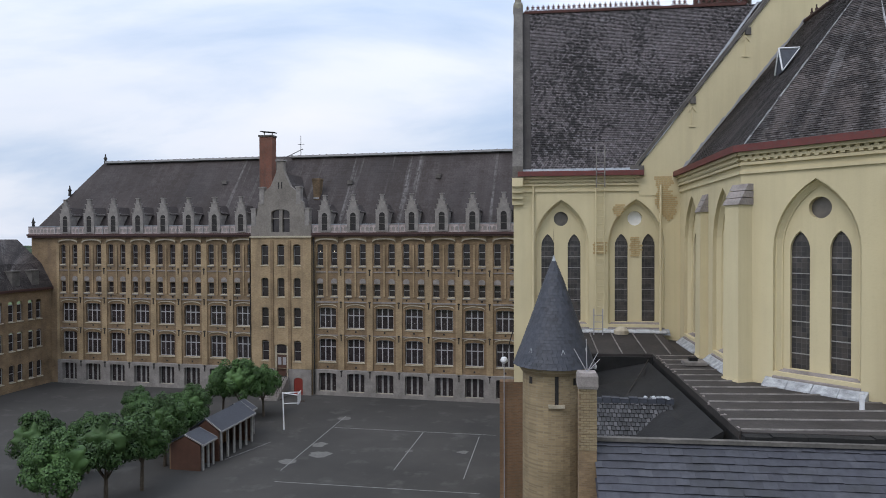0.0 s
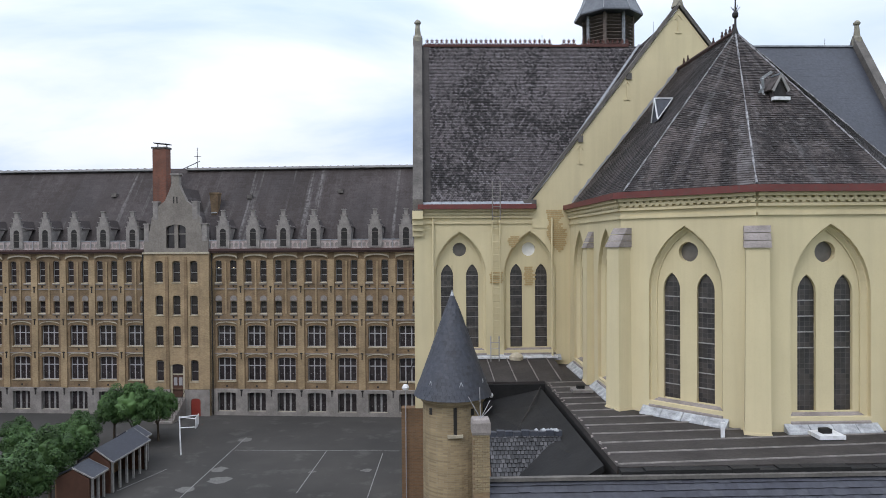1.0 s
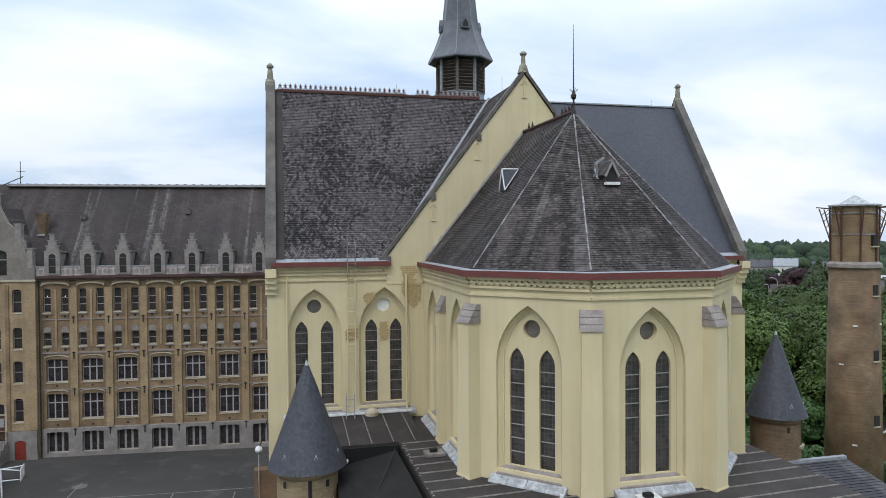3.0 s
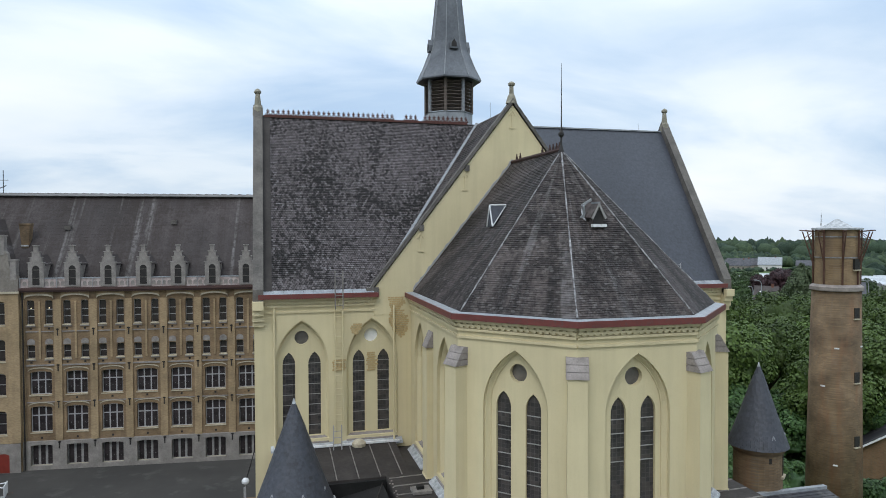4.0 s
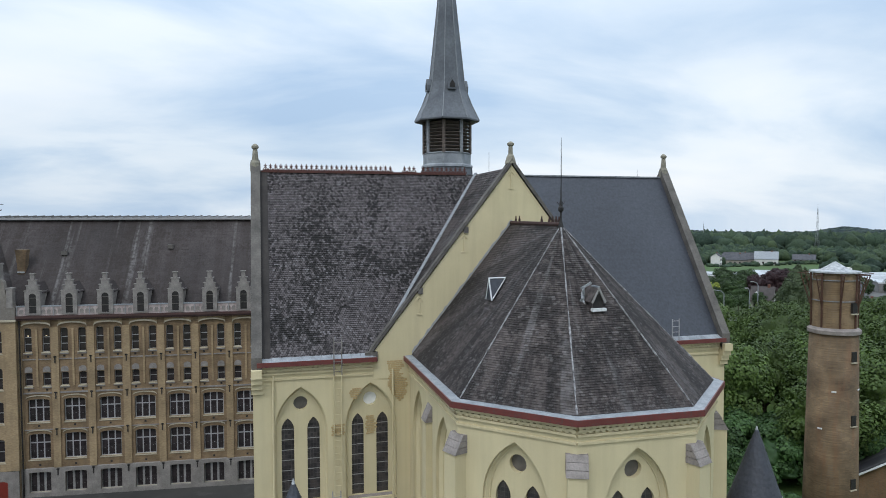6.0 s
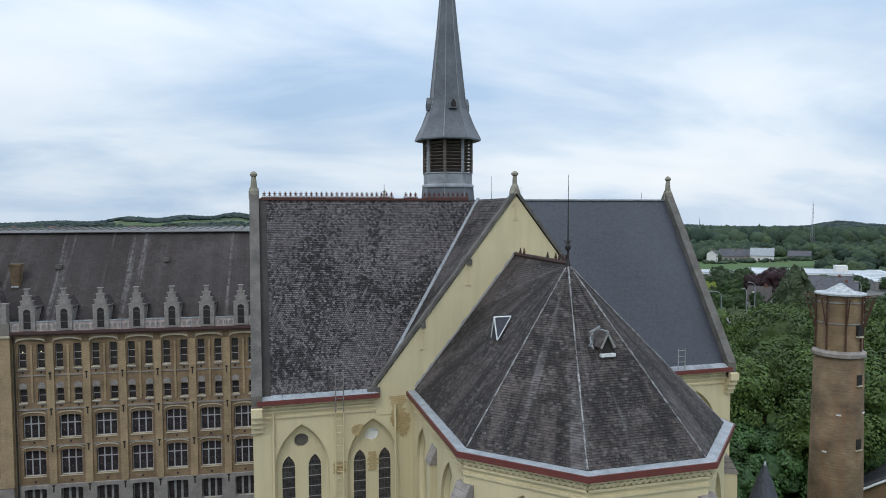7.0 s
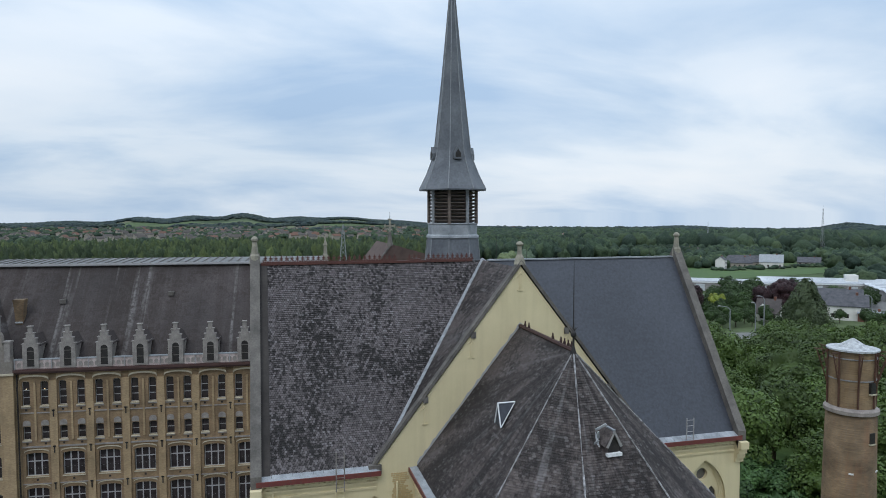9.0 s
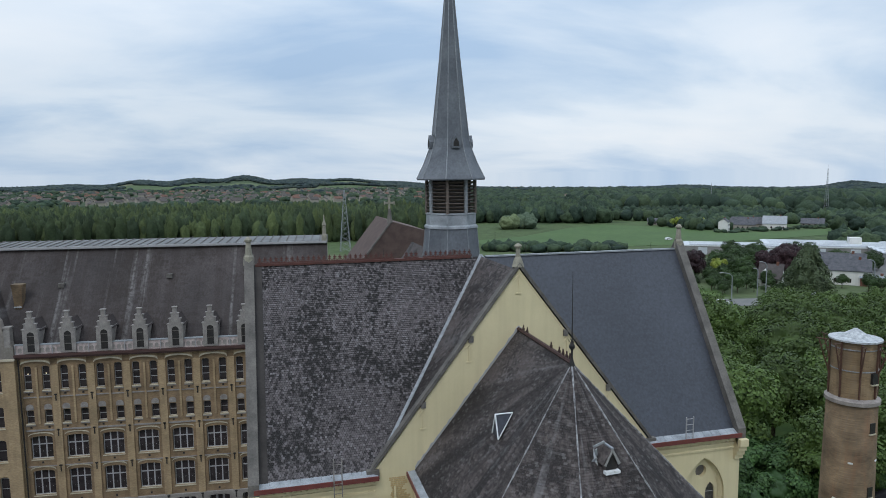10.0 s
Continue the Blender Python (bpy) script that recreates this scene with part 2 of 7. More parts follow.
M_RED = paint("red_brown_gutter_board", (0.135, 0.035, 0.03), 0.55, (0.09, 0.05, 0.045))
M_ZINC = stone("weathered_zinc", (0.17, 0.185, 0.20), (0.31, 0.33, 0.35), 1.5, 0.5)
M_LEADWHITE = stone("pale_lead_flashing", (0.20, 0.21, 0.22), (0.48, 0.50, 0.515), 4.0, 0.6)
M_FLECHE = stone("leadwork", (0.075, 0.082, 0.095), (0.13, 0.14, 0.155), 0.7, 0.45)
M_ZINCTOP = stone("dull_zinc_roof", (0.085, 0.087, 0.086), (0.145, 0.148, 0.147), 0.6, 0.6)
M_SEAM = stone("lead_roll", (0.15, 0.16, 0.172), (0.27, 0.285, 0.30), 5, 0.5)
M_SLATE_OLD = slate("old_mossy_slate", [(0.0639, 0.0564, 0.0579), (0.0762, 0.0673, 0.0693), (0.0865, 0.0762, 0.0779), (0.0968, 0.0851, 0.0874), (0.1195, 0.1069, 0.1083)], (0.0125, 0.0115, 0.011), 0.8, 0.78, spec=0.25, size=0.26, dense=0.92, soft=0.12, fleck=0.3, odd=0.45, pale=(0.18, 0.173, 0.182), scattered=0.2, specks=0.9)
M_MOSSBED = stone("black_moss_between_slates", (0.007, 0.0068, 0.006), (0.014, 0.013, 0.0115), 3.0, 0.95)
M_SLATE_APSE = slate("worn_apse_slate", [(0.0618, 0.051, 0.048), (0.07, 0.0574, 0.0541), (0.0803, 0.0673, 0.0627)], (0.013, 0.0108, 0.0102), 0.95, 0.75, spec=0.25, stain=0.45, streak=0.85, pale=(0.17, 0.162, 0.162), along=(-0.3, -6.5), size=0.34, soft=0.12, fleck=0.45, odd=0.35, dense=0.85, scattered=0.08, specks=0.5)
M_SLATE_NEW = slate("new_blue_grey_slate", [(0.036, 0.040, 0.051), (0.039, 0.043, 0.054)], (0.05, 0.05, 0.05), 0, 0.5)
M_SLATE_TUR = slate("turret_slate", [(0.036, 0.040, 0.051), (0.040, 0.044, 0.055), (0.045, 0.048, 0.058)], (0.022, 0.022, 0.022), 0.3, soft=0.1)
M_SLATE_SCH = slate("brown_grey_roof_tile", [(0.040, 0.033, 0.0325), (0.048, 0.040, 0.039)], (0.020, 0.0135, 0.0105), 0.75, 0.7, 0.65, spec=0.25, streak=0.4, pale=(0.17, 0.162, 0.16), size=0.2, soft=0.14, runs_at=0.58, specks=0.7, mottle=0.3)
M_SLATE_DK = slate("dull_dark_slate", [(0.028, 0.028, 0.034), (0.036, 0.036, 0.042)], (0.02, 0.02, 0.02), 0.4, stain=0.5)
M_SLATE_LOW = slate("low_roof_slate", [(0.028, 0.029, 0.038), (0.034, 0.036, 0.046), (0.044, 0.046, 0.055)], (0.022, 0.024, 0.024), 0.3, soft=0.1)
M_GLASS = leaded("dark_leaded_glass")
M_ROSE = glassy("dusty_rose_glass", (0.15, 0.135, 0.12), 0.4)
M_GLASS_SCH = glassy("window_glass", (0.034, 0.028, 0.029), 0.12)
M_BAR = paint("pale_glazing_bar", (0.31, 0.305, 0.31), 0.6)
M_LEADBAR = paint("dull_lead_bar", (0.27, 0.262, 0.25), 0.6)
M_WHITE = paint("white_paint", (0.66, 0.67, 0.68), 0.5, (0.4, 0.4, 0.38))
M_BOARD = paint("white_board", (0.84, 0.84, 0.82), 0.6)
M_TAR = stone("black_roofing_felt", (0.006, 0.006, 0.006), (0.016, 0.0155, 0.015), 1.1, 0.75)
M_SHEET = stone("brown_grey_roofing_sheet", (0.025, 0.0215, 0.020), (0.047, 0.041, 0.038), 0.8, 0.75)
M_BATTEN = stone("roof_batten", (0.13, 0.12, 0.11), (0.26, 0.24, 0.22), 3)
M_TURRET = brickwork("pale_ochre_turret_brick", (0.30, 0.232, 0.135), (0.205, 0.155, 0.092), (0.25, 0.205, 0.135), 0.24, 0.085, (0.12, 0.09, 0.055))
M_BRICK = brickwork("ochre_school_brick", (0.25, 0.172, 0.095), (0.168, 0.114, 0.066), (0.207, 0.152, 0.098), stain=(0.105, 0.08, 0.062), mottle=(0.62, 1.25))
M_BRICK_LT = brickwork("pale_ochre_pilaster_brick", (0.355, 0.263, 0.150), (0.262, 0.186, 0.106), (0.29, 0.222, 0.142), stain=(0.13, 0.095, 0.064), mottle=(0.7, 1.2))
M_BRICK_DK = brickwork("brown_brick", (0.20, 0.115, 0.06), (0.15, 0.09, 0.05), (0.17, 0.12, 0.08))
M_GREYBRICK = stone("grey_school_plaster", (0.162, 0.145, 0.127), (0.225, 0.204, 0.178), 0.7)
M_PLINTH = stone("grey_plinth_stone", (0.17, 0.155, 0.142), (0.27, 0.25, 0.23), 1.0)
M_SILL = stone("pale_sill_stone", (0.34, 0.30, 0.22), (0.46, 0.41, 0.31), 2)
M_PINKBAND = stone("pinkish_parapet", (0.27, 0.215, 0.205), (0.50, 0.43, 0.41), 2.6)
M_DORMER = stone("dormer_stone", (0.165, 0.152, 0.142), (0.285, 0.264, 0.245), 2)
# besides ironwork, its dark colour stands for shade in openings, slits and holes
M_DARK = stone("dark_iron_and_hole_shade", (0.012, 0.012, 0.012), (0.03, 0.026, 0.024), 3, 0.6)
M_REDCREST = paint("rusty_ridge_crest", (0.085, 0.034, 0.027), 0.8, (0.04, 0.02, 0.018))
M_APSERIDGE = paint("dark_rusty_ridge_tile", (0.05, 0.026, 0.022), 0.85, (0.02, 0.016, 0.015))
M_HIP = stone("flaking_hip_lead", (0.05, 0.048, 0.05), (0.36, 0.355, 0.36), 6, 0.75)
M_REDBRICK = brickwork("red_brick", (0.19, 0.072, 0.045), (0.13, 0.052, 0.036), (0.15, 0.095, 0.075), stain=(0.06, 0.045, 0.04))
M_REDDOOR = paint("red_door_paint", (0.20, 0.03, 0.02), 0.5)
M_BROWN = paint("brown_timber", (0.075, 0.035, 0.022), 0.6)
M_LOUVRE = stone("weathered_louvre", (0.085, 0.068, 0.058), (0.16, 0.13, 0.11), 4)
M_STACK = brickwork("tan_stack_brick", (0.165, 0.115, 0.066), (0.115, 0.08, 0.048), (0.13, 0.098, 0.066), 0.24, 0.08, (0.16, 0.07, 0.034), (0.5, 1.4))
M_RUST = paint("rusted_steel", (0.07, 0.035, 0.024), 0.8, (0.12, 0.05, 0.03))
M_GREEN = leafy("lime_leaves", (0.022, 0.050, 0.014), (0.056, 0.110, 0.030))
M_WOOD = leafy("wood_leaves", (0.040, 0.066, 0.0128), (0.060, 0.098, 0.0192))
M_ROADLEAF = leafy("garden_leaves", (0.022, 0.042, 0.013), (0.042, 0.074, 0.021))
M_WOODFAR = far_leafy("far_wood_leaves", (0.022, 0.036, 0.024), (0.046, 0.068, 0.042))
M_POPLAR = far_leafy("poplar_leaves", (0.036, 0.051, 0.025), (0.056, 0.076, 0.036), 0.9)
# far woods: blue-grey distance haze is mixed into this leaf colour
M_HILLWOOD_HAZY = far_leafy("hill_wood_leaves_haze_tinted", (0.024, 0.036, 0.038), (0.040, 0.055, 0.052), 0.08)
M_WEEP = leafy("weeping_tree_leaves", (0.042, 0.060, 0.028), (0.074, 0.10, 0.046))
M_WILLOW = far_leafy("grey_green_willow_leaves", (0.055, 0.075, 0.045), (0.10, 0.13, 0.08), 0.8)
M_COPPER = leafy("copper_beech_leaves", (0.018, 0.010, 0.012), (0.045, 0.02, 0.022))
M_YELLEAF = leafy("yellow_green_leaves", (0.13, 0.17, 0.02), (0.30, 0.34, 0.05))
M_BARK = stone("bark", (0.055, 0.042, 0.03), (0.10, 0.08, 0.06), 4)
M_LINE = paint("worn_white_marking", (0.20, 0.20, 0.195), 0.85, (0.06, 0.06, 0.058))
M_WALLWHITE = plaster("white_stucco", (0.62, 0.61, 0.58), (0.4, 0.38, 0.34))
M_HALLROOF = paint("pale_hall_roof", (0.44, 0.465, 0.49), 0.55)
M_HALLWALL = stone("grey_hall_wall", (0.17, 0.165, 0.16), (0.26, 0.25, 0.24), 0.3)
M_ROOFDK = stone("dark_house_roof", (0.05, 0.052, 0.06), (0.10, 0.10, 0.11), 0.8)
M_EAVE = paint("dark_red_brown_eaves", (0.062, 0.03, 0.026), 0.6, (0.04, 0.028, 0.025))
M_LIT = paint("lit_lamp_glass", (0.9, 0.8, 0.6), 0.4)
M_LIT.node_tree.nodes["Principled BSDF"].inputs["Emission Color"].default_value = (1.0, 0.8, 0.5, 1)
M_LIT.node_tree.nodes["Principled BSDF"].inputs["Emission Strength"].default_value = 1.0
M_FRAME = stone("greyed_window_frame", (0.19, 0.185, 0.18), (0.30, 0.29, 0.28), 3)
M_PATCHLINE = paint("faint_pale_patch", (0.115, 0.112, 0.105), 0.9, (0.05, 0.05, 0.048))
M_ROOFBROWN = stone("brown_grey_house_roof", (0.05, 0.043, 0.042), (0.085, 0.074, 0.07), 0.8)
M_ROOFRED = stone("red_brown_tile_roof", (0.10, 0.056, 0.042), (0.155, 0.085, 0.062), 0.8)
M_VILLWALL = plaster("dull_house_wall", (0.28, 0.255, 0.22), (0.2, 0.17, 0.14))
M_ROOFGREY = stone("grey_brown_roof", (0.055, 0.05, 0.047), (0.095, 0.085, 0.078), 0.8)


def court_mat():
    k = Mat("worn_asphalt", 0.9, spec=0.25)
    base = k.mix(k.ramp(k.noise(0.09, 7, 0.6), [(0.35, 0), (0.7, 1)]), (0.034, 0.033, 0.031), (0.056, 0.053, 0.049))
    base = k.mix(k.ramp(k.noise(0.4, 6, 0.6), [(0.56, 0), (0.70, 0.6)]), base, (0.085, 0.082, 0.076))
    return k.color(base).bump(k.noise(5, 5), 0.3, 0.02).m


def land_mat():
    """Meadow near by; farther off a patchwork of fields, scrub and wood floor."""
    k = Mat("fields_and_meadow", 0.95, spec=0.15)
    n = k.voronoi(0.0046, "Color", (1.0, 0.5, 1))
    s = k.n.new("ShaderNodeSeparateColor")
    k.l.new(n, s.inputs[0])
    f = k.ramp(s.outputs[0], [(0.0, (0.035, 0.053, 0.024)), (0.2, (0.058, 0.083, 0.034)), (0.42, (0.078, 0.102, 0.048)), (0.66, (0.095, 0.104, 0.058)), (0.78, (0.062, 0.09, 0.037)), (0.92, (0.115, 0.12, 0.075))], True)
    f = k.mix(k.ramp(k.noise(0.012, 5), [(0.54, 0), (0.60, 0.8)]), f, (0.03, 0.047, 0.02))
    f = k.mix(1.0, f, k.ramp(k.noise(0.2, 5), [(0.3, 0.8), (0.7, 1.2)]), "MULTIPLY")
    return k.color(f).bump(k.noise(0.6, 4), 0.5, 0.3).m


M_COURT, M_LAND = court_mat(), land_mat()
M_FIELD = stone("green_crop_field", (0.040, 0.080, 0.018), (0.054, 0.098, 0.023), 0.03)
M_GRASS = stone("rough_grass", (0.045, 0.085, 0.018), (0.09, 0.14, 0.035), 0.25)
M_ROAD = stone("road_asphalt", (0.10, 0.10, 0.10), (0.15, 0.15, 0.145), 0.3)

# ---- mesh helpers ----
import mathutils


class MB:
    """Collects vertices and faces of one mesh."""

    def __init__(self):
        self.v, self.f = [], []

    def poly(self, pts):
        i = len(self.v)
        self.v.extend(tuple(p) for p in pts)
        self.f.append(tuple(range(i, i + len(pts))))
        return self

    def prism(self, pts, vec):
        """A closed prism: the polygon pts pushed along vec."""
        i, n = len(self.v), len(pts)
        self.v.extend(tuple(p) for p in pts)
        self.v.extend((p[0] + vec[0], p[1] + vec[1], p[2] + vec[2]) for p in pts)
        self.f.append(tuple(range(i + n - 1, i - 1, -1)))
        self.f.append(tuple(range(i + n, i + 2 * n)))
        for a in range(n):
            b = (a + 1) % n
            self.f.append((i + a, i + b, i + n + b, i + n + a))
        return self

    def box(self, x0, x1, y0, y1, z0, z1):
        return self.prism([(x0, y0, z0), (x1, y0, z0), (x1, y1, z0), (x0, y1, z0)], (0, 0, z1 - z0))

    def boxm(self, m, sx, sy, sz):
        """A box of that size, centred in the frame m."""
        c = [m @ Vector((a * sx / 2, b * sy / 2, -sz / 2)) for a, b in ((-1, -1), (1, -1), (1, 1), (-1, 1))]
        return self.prism(c, (m.to_3x3() @ Vector((0, 0, sz))))

    def loft(self, rings, cap=True):
        i, n = len(self.v), len(rings[0])
        for r in rings:
            self.v.extend(tuple(p) for p in r)
        for k in range(len(rings) - 1):
            for a in range(n):
                b = (a + 1) % n
                self.f.append((i + k * n + a, i + k * n + b, i + (k + 1) * n + b, i + (k + 1) * n + a))
        if cap:
            self.f.append(tuple(range(i + n - 1, i - 1, -1)))
            self.f.append(tuple(range(i + (len(rings) - 1) * n, i + len(rings) * n)))
        return self

    def turn(self, profile, n=8, at=(0, 0), start=0.0, cap=True):
        """Rings of n points from (radius, height) pairs."""
        return self.loft([[(at[0] + r * math.cos(start + 2 * math.pi * a / n), at[1] + r * math.sin(start + 2 * math.pi * a / n), z) for a in range(n)] for r, z in profile], cap)

    def tube(self, p, q, r0, r1=None, n=6):
        p, q = Vector(p), Vector(q)
        d = (q - p).normalized()
        s = d.cross(Vector((0, 0, 1)) if abs(d.z) < 0.9 else Vector((1, 0, 0))).normalized()
        t = d.cross(s)
        ring = lambda c, r: [c + r * (math.cos(2 * math.pi * a / n) * s + math.sin(2 * math.pi * a / n) * t) for a in range(n)]
        return self.loft([ring(p, r0), ring(q, r0 if r1 is None else r1)])

    def flat(self, outline, holes, put):
        """A flat polygon with holes; put maps (a, b) to a place."""
        loops = [[Vector((a, b, 0)) for a, b in lp] for lp in [outline] + list(holes)]
        i = len(self.v)
        for lp in loops:
            self.v.extend(tuple(put(p.x, p.y)) for p in lp)
        for tri in mathutils.geometry.tessellate_polygon(loops):
            self.f.append(tuple(i + k for k in tri))
        return self

    def reveal(self, hole, put0, put1):
        for a in range(len(hole)):
            p, q = hole[a], hole[(a + 1) % len(hole)]
            self.poly([put0(*p), put0(*q), put1(*q), put1(*p)])
        return self

    def mesh(self, name, mat, smooth=False):
        me = bpy.data.meshes.new(name)
        me.from_pydata(self.v, [], self.f)
        bm = bmesh.new()
        bm.from_mesh(me)
        bmesh.ops.recalc_face_normals(bm, faces=bm.faces)
        bm.to_mesh(me)
        bm.free()
        if smooth:
            for p in me.polygons:
                p.use_smooth = True
        me.materials.append(mat)
        return me


def part(name, mb, mat, parent=None, label="", m=None, smooth=False):
    """One mesh object under a thing or a part; mb is a mesh builder or ready mesh data in the parent's frame (or in the frame m within it)."""
    ob = new(name, mb.mesh(name, mat, smooth) if isinstance(mb, MB) else mb)
    ob.parent = parent
    if m is not None:
        ob.matrix_basis = m
    if label:
        ob["label"] = label
    return ob


def thing(name, m, label, category, group="", kind=""):
    ob = new(name)
    ob.matrix_basis = m
    ob.empty_display_size = 0.5
    return tagged(ob, label, category, group, kind)


def pointed(cx, hw, z0, zs, rise, n=7):
    """Outline of a pointed arch."""
    r = (hw * hw + rise * rise) / (2 * hw)
    top = math.asin(min(1, rise / r))
    right = [(cx + hw - r + r * math.cos(top * k / n), zs + r * math.sin(top * k / n)) for k in range(n)]
    left = [(2 * cx - x, z) for x, z in reversed(right)]
    return [(cx - hw, z0), (cx + hw, z0)] + right + [(cx, zs + rise)] + left


def segment(cx, hw, z0, zs, rise, n=6):
    """Outline of an opening with a segmental head."""
    head = [(cx + hw * math.cos(math.pi * k / n), zs + rise * math.sin(math.pi * k / n)) for k in range(n + 1)]
    return [(cx - hw, z0), (cx + hw, z0)] + head


def circle(cx, cz, r, n=20):
    return [(cx + r * math.cos(2 * math.pi * k / n), cz + r * math.sin(2 * math.pi * k / n)) for k in range(n)]


def rect(x0, x1, z0, z1):
    return [(x0, z0), (x1, z0), (x1, z1), (x0, z1)]


def slates(corners, w, h, mat_name_seed, lift=0.03, skip=0.0, gap=0.006, single=None, joint=0.0):
    """Overlapping slates on a roof facet: corners = (eave start, eave end, top end, top start); a facet may be a triangle.
    single, a list, takes the frames of the whole slates of the lowest courses, up to its limit single[0]."""
    rnd = random.Random(mat_name_seed)
    a, b, c, d = (Vector(p) for p in corners)
    mb = MB()
    u = (b - a).normalized()
    nrm = u.cross(((c + d) / 2 - (a + b) / 2)).normalized()
    if nrm.z < 0:
        nrm = -nrm
    s = nrm.cross(u).normalized()
    if s.z < 0:
        s = -s
    rise = (d - a).dot(s)
    rows = max(1, int(rise / h))
    hh = rise / rows
    for r in range(rows):
        t0, t1 = r / rows, (r + 1) / rows
        l0, r0 = a.lerp(d, t0), b.lerp(c, t0)
        l1, r1 = a.lerp(d, t1), b.lerp(c, t1)
        x0, x1 = min((l0 - a).dot(u), (l1 - a).dot(u)), max((r0 - a).dot(u), (r1 - a).dot(u))
        lo0, lo1 = (l0 - a).dot(u), (r0 - a).dot(u)
        hi0, hi1 = (l1 - a).dot(u), (r1 - a).dot(u)
        x = x0 - (w * 0.5 if r % 2 else 0)
        while x < x1:
            e0, e1 = x + gap, x + w - gap * rnd.uniform(0.6, 1.4)
            x += w
            p0, p1 = max(e0, lo0), min(e1, lo1)
            q0, q1 = max(e0, hi0), min(e1, hi1)
            if p1 - p0 < 0.02 and q1 - q0 < 0.02:
                continue
            if p1 <= p0:
                p0 = p1 = min(max((p0 + p1) / 2, lo0), lo1)
            if q1 <= q0:
                q0 = q1 = min(max((q0 + q1) / 2, hi0), hi1)
            if rnd.random() < skip:
                continue
            k = lift * rnd.uniform(0.7, 1.5)
            y0, y1 = r * hh - rnd.uniform(0, 0.018), (r + 1) * hh - joint
            g = [a + u * p0 + s * y0 + nrm * k, a + u * p1 + s * y0 + nrm * k, a + u * q1 + s * y1 + nrm * 0.004, a + u * q0 + s * y1 + nrm * 0.004]
            f = [a + u * p0 + s * y0, a + u * p1 + s * y0]
            if single is not None and len(single) <= single[0] and min(p1, q1) - max(p0, q0) > w - 2.9 * gap:
                m = Matrix((u, s, nrm)).transposed().to_4x4()
                m.translation = a + u * (e0 + w / 2 - gap) + s * (y0 + hh / 2) + nrm * rnd.uniform(0.0, 0.012)
                single.append(m)
                continue
            i = len(mb.v)
            mb.v.extend(tuple(p) for p in g + f)
            mb.f.extend([(i, i + 1, i + 2, i + 3), (i + 4, i + 5, i + 1, i)])
    return mb


def raw_mesh(name, mb, mat):
    me = bpy.data.meshes.new(name)
    me.from_pydata(mb.v, [], mb.f)
    me.materials.append(mat)
    return me


def spin(theta, x=0, y=0, z=0):
    return pose(x, y, z, 0, 0, theta)

# ---- chapel ----
CX, CY = 13.42, 33.6                       # middle of the gable wall
HX, RIDGE_Y, RIDGE_Z, EAVE_Z = 13.8, 6.5, 31.45, 21.25
AP, AYC = 6.02, -6.75                      # apse: apothem and centre of its octagon
AS = AP * math.tan(math.pi / 8)
FOOT = 13.08                               # where the low roofs meet the walls
APM = pose(0.27, 0, 0)                        # the apse stands a hand's width off the gable's middle
chapel = thing("chapel", pose(CX, CY, 0), "pale yellow plastered chapel with slate roofs, red gutters and polygonal apse", "chapel")

WHW, WZS, WRISE = 1.36, 17.72, 2.32
REC = 0.34


def lancets(lan, z0, cx=0.0):
    return [pointed(cx - lan, 0.32, z0, 17.72, 0.62, 5), pointed(cx + lan, 0.32, z0, 17.72, 0.62, 5)]


